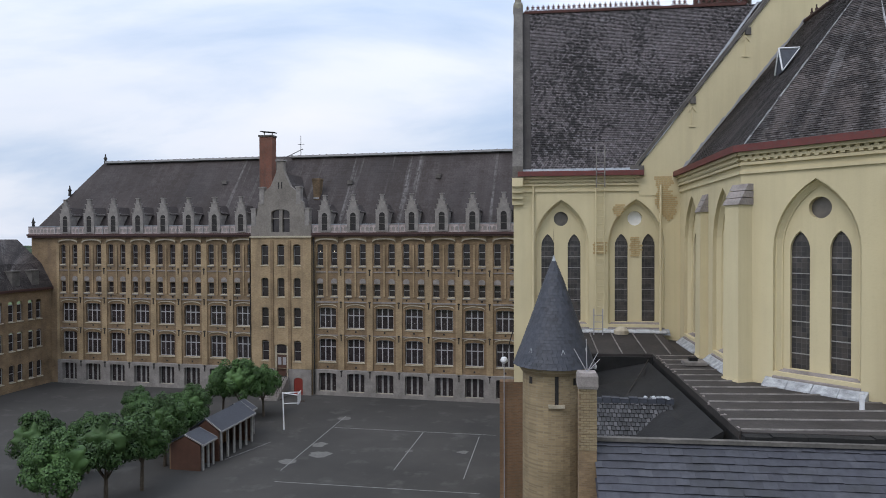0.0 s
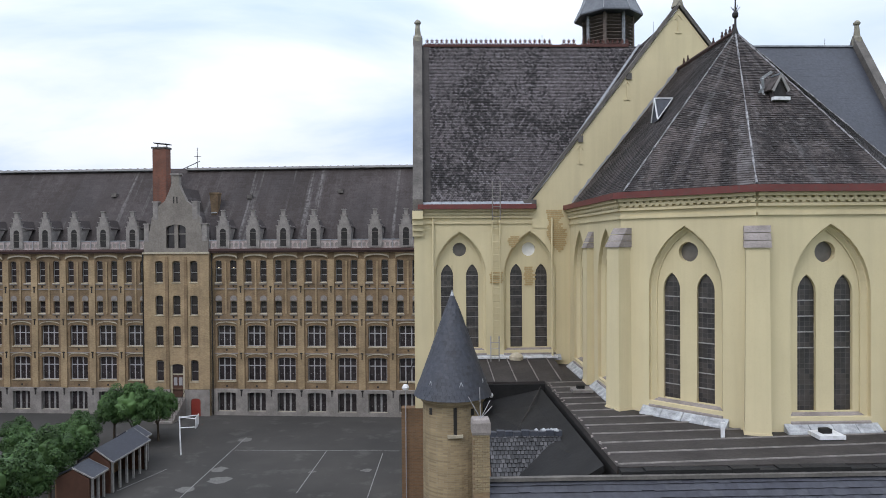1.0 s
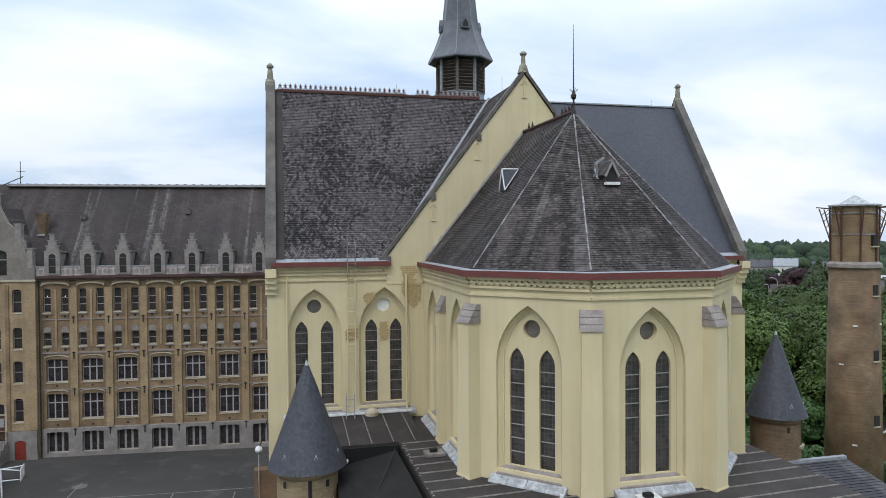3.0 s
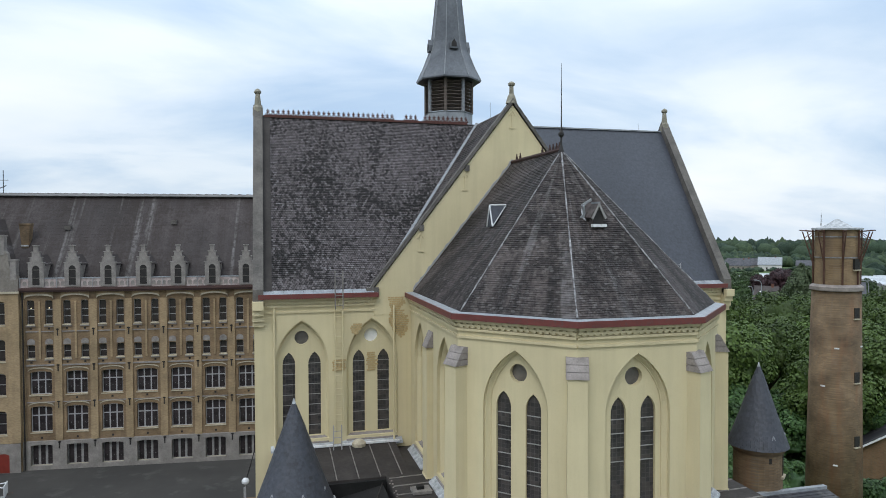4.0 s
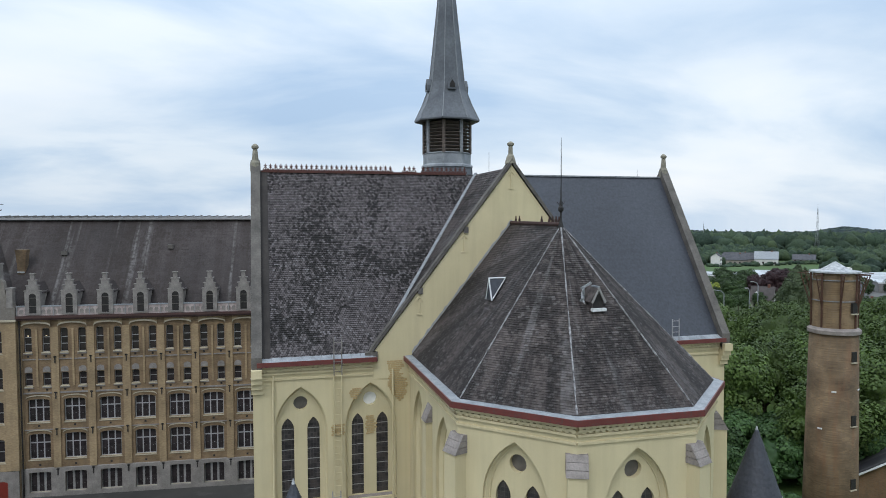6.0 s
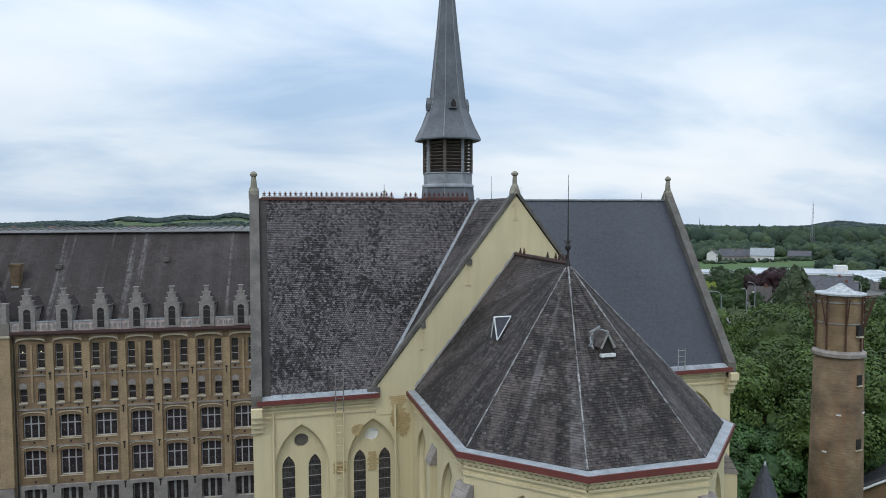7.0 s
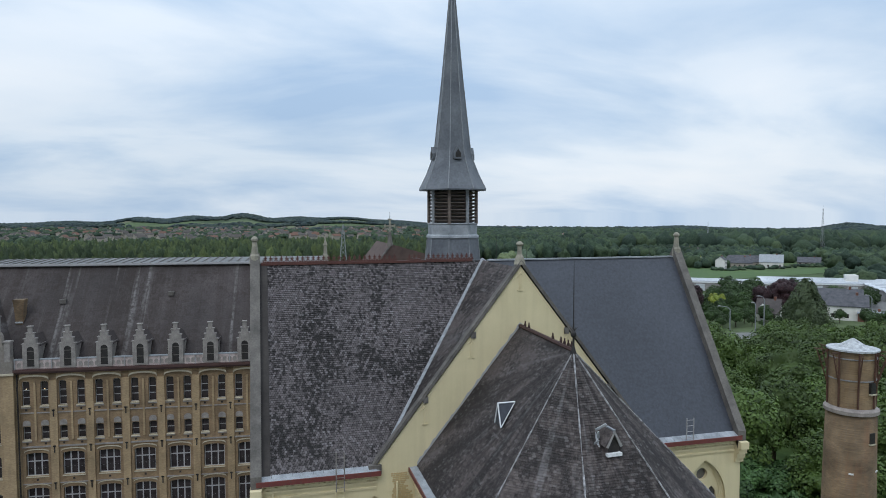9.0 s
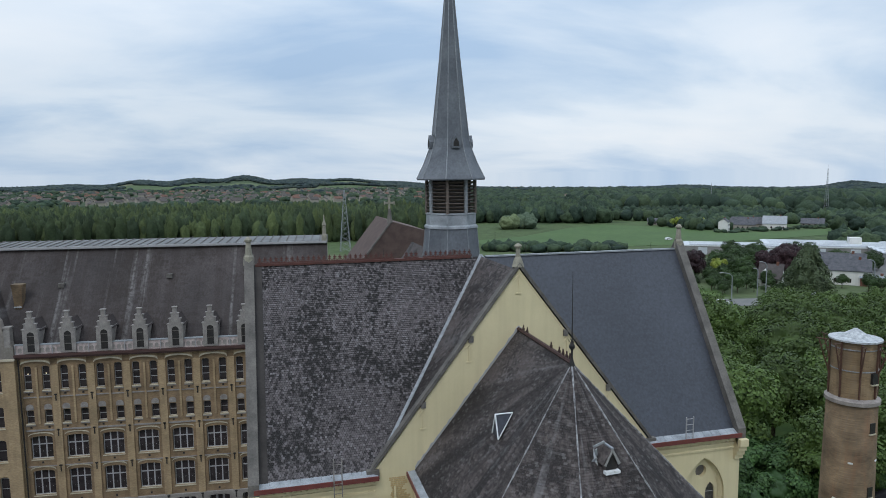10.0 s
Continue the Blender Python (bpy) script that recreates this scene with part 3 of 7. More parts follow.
def window_meshes(lan, z0, foot):
    """Tracery panel, panes, bars and stepped arch moulding of one gothic window, in its own frame (x along the wall, y inwards).
    lan is half the spacing of the lancets, z0 their foot, foot the height of the roof below."""
    put = lambda y: (lambda a, b: (a, y, b))
    tr = MB()
    wz = z0 - 0.12
    ring = circle(0, 19.1, 0.36)
    tr.flat(pointed(0, WHW - 0.1, wz, WZS, WRISE - 0.115), lancets(lan, z0) + [ring], put(REC))
    for h in lancets(lan, z0) + [ring]:
        tr.reveal(h, put(REC), put(REC + 0.24))
    pane = MB().prism([(a, REC + 0.13, b) for a, b in lancets(lan, z0, lan)[0]], (0, 0.04, 0))
    rose = MB().prism([(a, REC + 0.22, b) for a, b in ring], (0, 0.04, 0))
    bars = MB().box(-0.325, 0.325, REC + 0.10, REC + 0.125, z0 + 0.50, z0 + 0.535)
    mould = MB()
    rings = [[(a, y, b) for a, b in pointed(0, WHW - d, wz, WZS, WRISE - 1.15 * d)] for d, y in ((0, REC * 0.45), (0.05, REC * 0.45), (0.15, REC * 0.85), (0.19, REC * 0.85), (0.19, REC + 0.02))]
    for p, q in zip(rings, rings[1:]):
        for a in range(1, len(p)):
            b = (a + 1) % len(p)
            mould.poly([p[a], p[b], q[b], q[a]])
    sill = MB().prism([(-WHW, REC + 0.05, wz + 0.12), (-WHW, -0.05, wz - 0.16), (-WHW, -0.05, wz - 0.24), (-WHW, REC + 0.05, wz - 0.24)], (2 * WHW, 0, 0))
    apron = MB()
    rnd = random.Random(3)
    for k in range(4):
        x0, x1 = -1.6 + 0.8 * k, -0.82 + 0.8 * k
        j = rnd.uniform(-0.03, 0.03)
        apron.prism([(x0, -0.02, wz - 0.2), (x0, -0.32, foot + 0.06 + j), (x0, -0.36, foot - 0.06), (x0, 0.0, foot - 0.06)], (x1 - x0, 0, 0))
    return dict(window=tr.mesh("window", M_YELLOW), pane=pane.mesh("pane", M_GLASS), rose_pane=rose.mesh("rose_pane", M_ROSE), glazing_bar=bars.mesh("glazing_bar", M_LEADBAR),
                arch_moulding=mould.mesh("arch_moulding", M_YELLOW), sill=sill.mesh("sill", M_CAP), flashing=apron.mesh("flashing", M_LEADWHITE),
                white_pane=rose.mesh("rose_pane", M_BOARD))


WIN = {False: window_meshes(0.655, 13.97, 13.45), True: window_meshes(0.63, 13.70, 13.1)}   # transept, apse


def gothic_window(m, apse=False, white=False, bars=7):
    kit, lan = WIN[apse], 0.63 if apse else 0.655
    w = part("window", kit["window"], None, chapel, "deep pointed window with twin lancets and a round light", m)
    part("arch_moulding", kit["arch_moulding"], None, w)
    for x in (-lan, lan):
        part("pane", kit["pane"], None, w, "", pose(x, 0, 0))
        for k in range(7 - bars, 7):
            part("glazing_bar", kit["glazing_bar"], None, w, "", pose(x, 0, k * 0.54))
    part("rose_pane", kit["white_pane" if white else "rose_pane"], None, w, "round light boarded up in white" if white else "")
    part("sill", kit["sill"], None, w, "grey weathered stone sill")
    part("flashing", kit["flashing"], None, w, "pale crumpled lead flashing")
    return w


def chapel_wall(m, x0, x1, z0, z1, centres, foot, label=""):
    put0, put1 = (lambda a, b: (a, 0, b)), (lambda a, b: (a, REC * 0.46, b))
    mb = MB()
    edges = sorted([x0, x1] + [(a + b) / 2 for a, b in zip(centres, centres[1:])])
    for a, b in zip(edges, edges[1:]):
        hs = [pointed(c, WHW, foot, WZS, WRISE) for c in centres if a < c < b]
        mb.flat(rect(a, b, z0, z1), hs, put0)
        for h in hs:
            mb.reveal(h, put0, put1)
    ob = part("wall", mb, M_YELLOW, chapel, label, m)
    for c in centres:
        yield m @ pose(c, 0, 0)


def cornice(m, x0, x1, drop=0.0, out=0.40):
    """Stepped brick bands, dentils and the red gutter board along an eave."""
    z = EAVE_Z - drop
    mb = MB()
    mb.box(x0, x1, -0.07, 0.0, z - 0.82, z - 0.72)
    mb.box(x0, x1, -0.10, 0.0, z - 0.52, z - 0.42)
    mb.box(x0, x1, -0.115, 0.0, z - 0.33, z - 0.25)
    mb.box(x0 - 0.02, x1 + 0.02, -0.2, 0.0, z - 0.18, z - 0.06)
    x = x0 + 0.05
    while x < x1 - 0.1:
        mb.box(x, x + 0.13, -0.125, 0.0, z - 0.25, z - 0.18)
        mb.box(x + 0.1, x + 0.23, -0.115, 0.0, z - 0.39, z - 0.33)
        x += 0.26
    part("cornice", mb, M_CORNICE, chapel, "stepped yellow brick cornice with dentils", m)
    w = out * math.tan(math.pi / 8)
    g = MB().prism([(x0 - w, -out, z - 0.06), (x1 + w, -out, z - 0.06), (x1, 0, z - 0.06), (x0, 0, z - 0.06)], (0, 0, 0.05))
    g.prism([(x0 - w, -out, z - 0.01), (x1 + w, -out, z - 0.01), (x1 + w * 0.87, 0.05 - out, z - 0.01), (x0 - w * 0.87, 0.05 - out, z - 0.01)], (0, 0, 0.19))
    part("gutter_board", g, M_RED, chapel, "red-brown painted gutter board", m)
    t = MB().prism([(x0 - w * 0.85, 0.055 - out, z + 0.12), (x1 + w * 0.85, 0.055 - out, z + 0.12), (x1 - 0.1, 0.25, z + 0.16), (x0 + 0.1, 0.25, z + 0.16)], (0, 0, 0.06))
    part("gutter_lining", t, M_ZINC, chapel, "grey zinc gutter lining", m)


# transept fronts, one on each side of the gable
for side in (-1, 1):
    cs = [-11.47, -7.85] if side < 0 else [7.85, 11.47]
    x0, x1 = (-HX, -5.75) if side < 0 else (5.75, HX)
    for k, wm in enumerate(chapel_wall(pose(0, 0, 0), x0, x1, 10.9, EAVE_Z, cs, 13.85)):
        gothic_window(wm, white=(side < 0 and k == 1))
    part("wall", MB().box(x0 - (0.75 if side < 0 else -0.03), x1 - 0.03, 0.02, 0.6, 0, 10.9), M_BRICK_DK, chapel, "bare brown brick lower wall")
    a, b = (-HX + 0.35, -7.72) if side < 0 else (7.72, HX - 0.35)
    cornice(pose(0, 0, 0), a, b)
# end walls and back of the transept
for side in (-1, 1):
    x = side * HX
    end = [(x + side * 0.03, 0.05, 0), (x + side * 0.03, 2 * RIDGE_Y, 0), (x + side * 0.03, 2 * RIDGE_Y, EAVE_Z), (x + side * 0.03, RIDGE_Y, RIDGE_Z), (x + side * 0.03, 0.05, EAVE_Z)]
    part("gable_wall", MB().prism(end, (-side * 0.5, 0, 0)), M_YELLOW, chapel)
    # raised coping along the verge
    cop = MB()
    for sgn in (-1, 1):
        y0, y1 = RIDGE_Y + sgn * (RIDGE_Y + 0.35), RIDGE_Y
        z0, z1 = EAVE_Z - 0.1, RIDGE_Z + 0.35
        cop.prism([(x + side * 0.08, y0, z0 - 0.5), (x + side * 0.08, y0, z0 + 0.55), (x + side * 0.08, y1, z1 + 0.3), (x + side * 0.08, y1, z1 - 0.8)], (-side * 0.52, 0, 0))
    part("coping", cop, M_COPE, chapel, "dark weathered stone verge coping")
    kn = MB()
    for j, (d, h) in enumerate(((0.62, 0.42), (0.46, 0.3), (0.3, 0.3), (0.16, 0.28))):
        z1 = EAVE_Z - 0.15 - (0, 0.42, 0.72, 1.02)[j]
        kn.box(min(x - side * 0.44, x + side * 0.1), max(x - side * 0.44, x + side * 0.1), -d, 0.02, z1 - h, z1)
    part("kneeler", kn, M_CORNICE, chapel, "stepped stone kneeler at the eave")
    fin = MB().turn([(0.30, RIDGE_Z + 0.0), (0.29, RIDGE_Z + 0.5), (0.20, RIDGE_Z + 0.62), (0.13, RIDGE_Z + 1.3), (0.20, RIDGE_Z + 1.36), (0.215, RIDGE_Z + 1.45), (0.13, RIDGE_Z + 1.56), (0.04, RIDGE_Z + 1.62)], 8, (x - side * 0.18, RIDGE_Y))
    part("finial", fin, M_FINIAL, chapel, "tapered stone finial with a capped head")
part("wall", MB().box(-HX + 0.5, HX - 0.5, 2 * RIDGE_Y - 0.3, 2 * RIDGE_Y, 0, EAVE_Z), M_YELLOW, chapel)

# front gable over the apse
GHB, GZ0, GAP = 7.85, 21.6, 31.55
part("gable_wall", MB().prism([(x, -0.03, z) for x, y, z in [(-7.72, 0, 20.2), (7.72, 0, 20.2), (7.72, 0, GZ0), (0, 0, GAP), (-7.72, 0, GZ0)]], (0, 0.45, 0)), M_YELLOW, chapel, "tall yellow gable wall with rusty wall ties")
gc = MB()
for sgn in (-1, 1):
    gc.prism([(sgn * 8.0, -0.13, GZ0 - 0.24), (sgn * 8.0, -0.13, GZ0 + 0.0), (0, -0.13, GAP + 0.36), (0, -0.13, GAP + 0.09)], (0, 0.46, 0))
    gc.box(min(sgn * 7.5, sgn * 8.15), max(sgn * 7.5, sgn * 8.15), -0.2, 0.55, GZ0 - 0.42, GZ0 + 0.06)
part("coping", gc, M_COPE, chapel, "dark stone coping on the gable")
for sgn in (-1, 1):
    for f in (0.335, 0.66):
        x, z = sgn * GHB * f, GAP - (GAP - GZ0) * f
        part("coping_bracket", MB().box(x - 0.13, x + 0.13, -0.12, 0.0, z - 0.36, z - 0.02), M_COPE, chapel)
    for f, z in ((0.0, 30.75), (0.345, 27.3), (0.66, 24.0)):
        if f == 0 and sgn > 0:
            continue
        x = sgn * (GHB * f + 0.02)
        tie = MB().box(x - 0.035, x + 0.035, -0.075, -0.03, z - 0.5, z + 0.3).box(x - 0.16, x + 0.16, -0.07, -0.032, z - 0.5, z - 0.44)
        tie.boxm(Matrix.Translation((x - 0.1, -0.05, z + 0.36)) @ Matrix.Rotation(0.6, 4, "Y"), 0.06, 0.04, 0.3)
        tie.boxm(Matrix.Translation((x + 0.1, -0.05, z + 0.36)) @ Matrix.Rotation(-0.6, 4, "Y"), 0.06, 0.04, 0.3)
        part("wall_tie", tie, M_CORNICE, chapel, "forged wall tie painted over in yellow")
part("finial", MB().turn([(0.34, GAP + 0.1), (0.22, GAP + 0.5), (0.14, GAP + 0.62), (0.12, GAP + 1.07), (0.20, GAP + 1.12), (0.21, GAP + 1.2), (0.11, GAP + 1.29), (0.03, GAP + 1.32)], 8, (0, 0.15)), M_FINIAL, chapel, "stone finial with a rounded cap")

# bare brick where the plaster has fallen
BRICKS = {w: MB().box(0, w, 0, 0.05, 0, 0.085).mesh("brick", M_PATCH) for w in (0.22, 0.12, 0.2)}
for nm, pts in (("a", [(-7.05, 21.15), (-6.35, 21.2), (-6.2, 20.75), (-6.35, 20.45), (-5.98, 20.05), (-6.05, 19.3), (-6.3, 18.95), (-6.75, 19.35), (-6.95, 20.0), (-6.8, 20.5)]),
                ("b", [(-9.05, 19.6), (-8.75, 19.78), (-8.45, 19.75), (-8.5, 19.45), (-8.8, 19.2)])):
    rnd = random.Random(len(nm) + len(pts))
    zs = [z for x, z in pts]
    z = min(zs)
    while z < max(zs) - 0.05:
        zc = z + 0.05
        cr = []
        for (xa, za), (xb, zb) in zip(pts, pts[1:] + pts[:1]):
            if (za - zc) * (zb - zc) < 0:
                cr.append(xa + (xb - xa) * (zc - za) / (zb - za))
        if len(cr) >= 2:
            x = min(cr) + rnd.uniform(-0.05, 0.05)
            while x < max(cr):
                w = rnd.choice((0.22, 0.22, 0.12))
                part("brick", BRICKS[w], None, chapel, "", Matrix.Translation((x, -0.036 - rnd.uniform(0, 0.02), z)))
                x += w + 0.015
        z += 0.1
for x, z0, z1, w in ((-9.6, 17.35, 17.95, 0.62), (-7.85, 17.2, 18.15, 0.44)):
    rnd = random.Random(int(-x * 100))
    z = z0
    yy = REC - 0.03 if x > -8 else -0.04
    while z < z1:
        q = x - w / 2 + rnd.uniform(-0.06, 0.06)
        while q < x + w / 2 - 0.05:
            part("brick", BRICKS[0.2], None, chapel, "", Matrix.Translation((q, yy - rnd.uniform(0, 0.015), z)))
            q += 0.215
        z += 0.1

# main roof with valleys behind the gable
def roof_facet(corners, w, h, mat, label, seed, m=None, lift=0.022, bed=None, gap=0.006, single=None):
    base = MB().poly(corners)
    lo = [(x, y, z - 0.12) for x, y, z in corners]
    n = len(corners)
    base.poly(lo)
    for i in range(n):
        j = (i + 1) % n
        base.poly([corners[i], corners[j], lo[j], lo[i]])
    r = part("roof", base, bed or mat, chapel, label, m)
    cs = corners if n == 4 else (corners[0], corners[1], corners[2], corners[2])
    s = part("slating", raw_mesh("slating", slates(cs, w, h, seed, lift, 0.0, gap, single, 0.018 if bed else 0.0), mat), None, r)
    s["kind"] = "stuff"
    if single:
        one = MB().prism([(-w / 2 + gap, -h / 2, 0.012), (w / 2 - gap, -h / 2, 0.012), (w / 2 - gap, h / 2, -0.006), (-w / 2 + gap, h / 2, -0.006)], (0, 0, 0.014)).mesh("slate", mat)
        for f in single[1:]:
            part("slate", one, None, r, "", f)
    return r


E0 = EAVE_Z + 0.2
roof_facet([(-HX + 0.4, -0.02, E0), (-7.7, -0.02, E0), (0, RIDGE_Y, RIDGE_Z), (-HX + 0.4, RIDGE_Y, RIDGE_Z)], 0.13, 0.118, M_SLATE_OLD, "old grey slate roof patched with black moss", 11, None, 0.024, M_MOSSBED, 0.006, [290])
roof_facet([(7.7, -0.02, E0), (HX - 0.4, -0.02, E0), (HX - 0.4, RIDGE_Y, RIDGE_Z), (0, RIDGE_Y, RIDGE_Z)], 0.3, 0.2, M_SLATE_NEW, "new smooth blue-grey slate roof", 12, None, 0.005)
for sgn, mat in ((-1, M_SLATE_APSE), (1, M_SLATE_NEW)):
    roof_facet([(sgn * 7.7, 0.3, E0 + 0.0), (sgn * 7.7, 0.31, E0), (0, RIDGE_Y, RIDGE_Z), (0, 0.3, RIDGE_Z)], 0.24, 0.19, mat, "dark slate slope behind the gable", 13)
part("roof", MB().poly([(-HX + 0.4, 2 * RIDGE_Y, E0), (HX - 0.4, 2 * RIDGE_Y, E0), (HX - 0.4, RIDGE_Y, RIDGE_Z), (-HX + 0.4, RIDGE_Y, RIDGE_Z)]), M_SLATE_OLD, chapel)
n_ = Vector((0, -(RIDGE_Z - E0), RIDGE_Y)).normalized() * 0.05
part("verge_strip", MB().prism([Vector((-HX + 0.42, 0, E0)) + n_, Vector((-HX + 0.86, 0, E0)) + n_, Vector((-HX + 0.86, RIDGE_Y, RIDGE_Z)) + n_, Vector((-HX + 0.42, RIDGE_Y, RIDGE_Z)) + n_], n_ * 0.4), M_SHEET, chapel, "dark brown strip along the verge")
val = MB()
for sgn in (-1, 1):
    a, b = Vector((sgn * 7.75, -0.05, E0 + 0.06)), Vector((0, RIDGE_Y, RIDGE_Z + 0.07))
    wdt = Vector((-sgn * 0.075, -0.055, 0.0))
    val.prism([a - wdt, b - wdt, b + wdt, a + wdt], (0, 0, 0.05))
part("valley_flashing", val, M_SEAM, chapel, "pale lead valley flashing")
for a, b in ((-HX + 0.42, -7.75), (7.75, HX - 0.42)):
    x = a
    while x < b:
        x2 = min(b, x + 0.5)
        part("eave_flashing", MB().prism([(x, -0.34, E0 - 0.08), (x, -0.34, E0 - 0.03), (x, 0.07, E0 + 0.15), (x, 0.12, E0 + 0.10)], (x2 - x - 0.015, 0, 0)), M_ZINC, chapel, "grey zinc sheet along the eave")
        x += 0.5
cr = MB().box(-HX + 0.5, -0.7, RIDGE_Y - 0.14, RIDGE_Y + 0.14, RIDGE_Z - 0.06, RIDGE_Z + 0.07)
part("ridge_capping", cr, M_REDCREST, chapel, "rusty red ridge capping")
crest = MB().box(0, 0.3, -0.02, 0.02, 0.06, 0.13).box(0.125, 0.175, -0.02, 0.02, 0.12, 0.46).box(0.05, 0.25, -0.02, 0.02, 0.30, 0.36)
crest.boxm(Matrix.Translation((0.07, 0, 0.2)) @ Matrix.Rotation(0.7, 4, "Y"), 0.04, 0.035, 0.2)
crest.boxm(Matrix.Translation((0.23, 0, 0.2)) @ Matrix.Rotation(-0.7, 4, "Y"), 0.04, 0.035, 0.2)
crest = crest.mesh("crest_piece", M_REDCREST)
x = -HX + 0.6
while x < -0.6:
    gap = -5.45 < x < -5.05 or -3.95 < x < -3.7
    if not gap:
        part("crest_piece", crest, None, chapel, "", Matrix.Translation((x, RIDGE_Y, RIDGE_Z)))
    x += 0.3
part("ridge_capping", MB().box(0.3, HX - 0.5, RIDGE_Y - 0.12, RIDGE_Y + 0.12, RIDGE_Z - 0.05, RIDGE_Z + 0.04), M_ZINC, chapel)
for x, h in ((-6.0, 0.7), (0.9, 1.5), (2.9, 0.8), (11.6, 0.5)):
    part("lightning_rod", MB().tube((x, RIDGE_Y, RIDGE_Z), (x, RIDGE_Y, RIDGE_Z + h), 0.015, 0.008, 5), M_DARK, chapel)

# roof ladder and rain pipes
def ladder(x, z0, z1, y, w=0.42, step=0.33, lean=0.0):
    mb = MB()
    for sx in (-w / 2, w / 2):
        mb.tube((x + sx, y, z0), (x + sx, y + lean, z1), 0.03, n=6)
    z = z0 + 0.2
    while z < z1:
        f = (z - z0) / (z1 - z0)
        mb.tube((x - w / 2, y + lean * f, z), (x + w / 2, y + lean * f, z), 0.018, n=5)
        z += step
    return mb


part("wall_ladder", ladder(-9.6, 20.6, 22.6, -0.42, 0.4, 0.5), M_BATTEN, chapel, "thin yellow-painted steel ladder on the wall")
part("wall_ladder", ladder(-9.6, 14.2, 20.6, -0.16, 0.4, 0.34), M_YELLOW, chapel, "steel ladder painted over in the wall's yellow")
part("wall_ladder", ladder(-9.75, 13.2, 14.7, -0.75), M_BAR, chapel, "pale ladder hoop at the wall foot")
part("roof_ladder", ladder(10.2, 21.4, 22.7, -0.3, 0.45), M_BAR, chapel, "pale ladder head above the gutter")
for x, y in ((-12.85, -0.12), (-7.05 + 0.35, -0.14), (6.9, -0.12)):
    part("rain_pipe", MB().tube((x, y, 11.0), (x, y, 20.7), 0.055, n=8), M_CORNICE, chapel, "thin rain pipe")

# apse walls: two window bays on each straight side, one on each canted face
def face(theta, cx, cy):
    return APM @ spin(theta, cx, cy, 0)


mid = [(-AP, -5.0, -90, -(AYC - AS), [-2.4, 2.4]), (AP, -5.0, 90, -(AYC - AS), [-2.4, 2.4])]
L5 = 2 * AS
LSIDE = -(AYC - AS)
for phi in (225, 270, 315):
    mid.append((AP * math.cos(radians(phi)), AYC + AP * math.sin(radians(phi)), phi + 90, L5, [0.0]))
for x, y, th, ln, cs in mid:
    y = (AYC - AS) / 2 if ln > 9 else y
    for wm in chapel_wall(face(th, x, y), -ln / 2, ln / 2, FOOT - 1.2, EAVE_Z, cs, 13.58):
        gothic_window(wm, True, bars=4 if th == 360 else 7)
    cornice(face(th, x, y), -ln / 2, ln / 2, 0.08, 0.34)


def buttress(m, z1=20.02, out=0.40, w=0.70):
    zc = z1 - 0.75
    mb = MB().loft([[(-k / 2, -o, z), (k / 2, -o, z), (k / 2, 0.3, z), (-k / 2, 0.3, z)] for k, o, z in ((w + 0.1, out + 0.03, FOOT - 0.3), (w, out, zc))])
    b = part("buttress", mb, M_YELLOW, chapel, "", m)
    part("buttress_foot", MB().box(-w / 2 - 0.075, w / 2 + 0.075, -out - 0.06, 0.3, FOOT - 0.35, FOOT + 0.09), M_CORNICE, b)
    for k in range(3):
        f0, f1 = k / 3, (k + 1) / 3
        p = lambda f: (-out - 0.06 + (out + 0.02) * f, zc + 0.75 * f)
        (ya, za), (yb, zb) = p(f0), p(f1)
        part("capstone", MB().prism([(-w / 2 - 0.06, ya, za - 0.03 + 0.03), (-w / 2 - 0.06, yb, zb - 0.02), (-w / 2 - 0.06, 0.25, zb - 0.02), (-w / 2 - 0.06, 0.25, za)], (w + 0.12, 0, 0)), M_CAP, b, "sloping grey capstone")
    return b


for sgn in (-1, 1):
    buttress(face(sgn * 90, sgn * AP, (AYC - AS) / 2), 19.95, 0.30, 0.70)
    th = -67.5 if sgn < 0 else 67.5
    buttress(face(th, sgn * AP, AYC - AS))
    th = -22.5 if sgn < 0 else 22.5
    buttress(face(th, sgn * AS, AYC - AP))

# plaster fillets where the apse meets the gable wall
for sgn in (-1, 1):
    part("corner_fillet", MB().box(min(sgn * 5.6, sgn * 6.3), max(sgn * 5.6, sgn * 6.3), -0.006, 0.3, FOOT - 1.2, 20.4), M_YELLOW, chapel, "", APM)

# apse roof
APEX = Vector((-0.3, -6.5, 28.3))
AR = AP - 0.12
ARS = AR * math.tan(math.pi / 8)
AE = EAVE_Z + 0.14
ring = [(-AR, 0.0, AE), (-AR, AYC - ARS, AE), (-ARS, AYC - AR, AE), (ARS, AYC - AR, AE), (AR, AYC - ARS, AE), (AR, 0.0, AE)]
RB = Vector((-0.3, 0.0, 28.35))
roof_facet([ring[0], ring[1], tuple(APEX), tuple(RB)], 0.16, 0.11, M_SLATE_APSE, "dark worn slate apse roof with pale hips", 21, APM)
for a in range(1, 4):
    roof_facet([ring[a], ring[a + 1], tuple(APEX)], 0.16, 0.11, M_SLATE_APSE, "dark worn slate apse roof with pale hips", 22 + a, APM)
roof_facet([ring[4], ring[5], tuple(RB), tuple(APEX)], 0.16, 0.11, M_SLATE_APSE, "dark worn slate apse roof with pale hips", 29, APM)
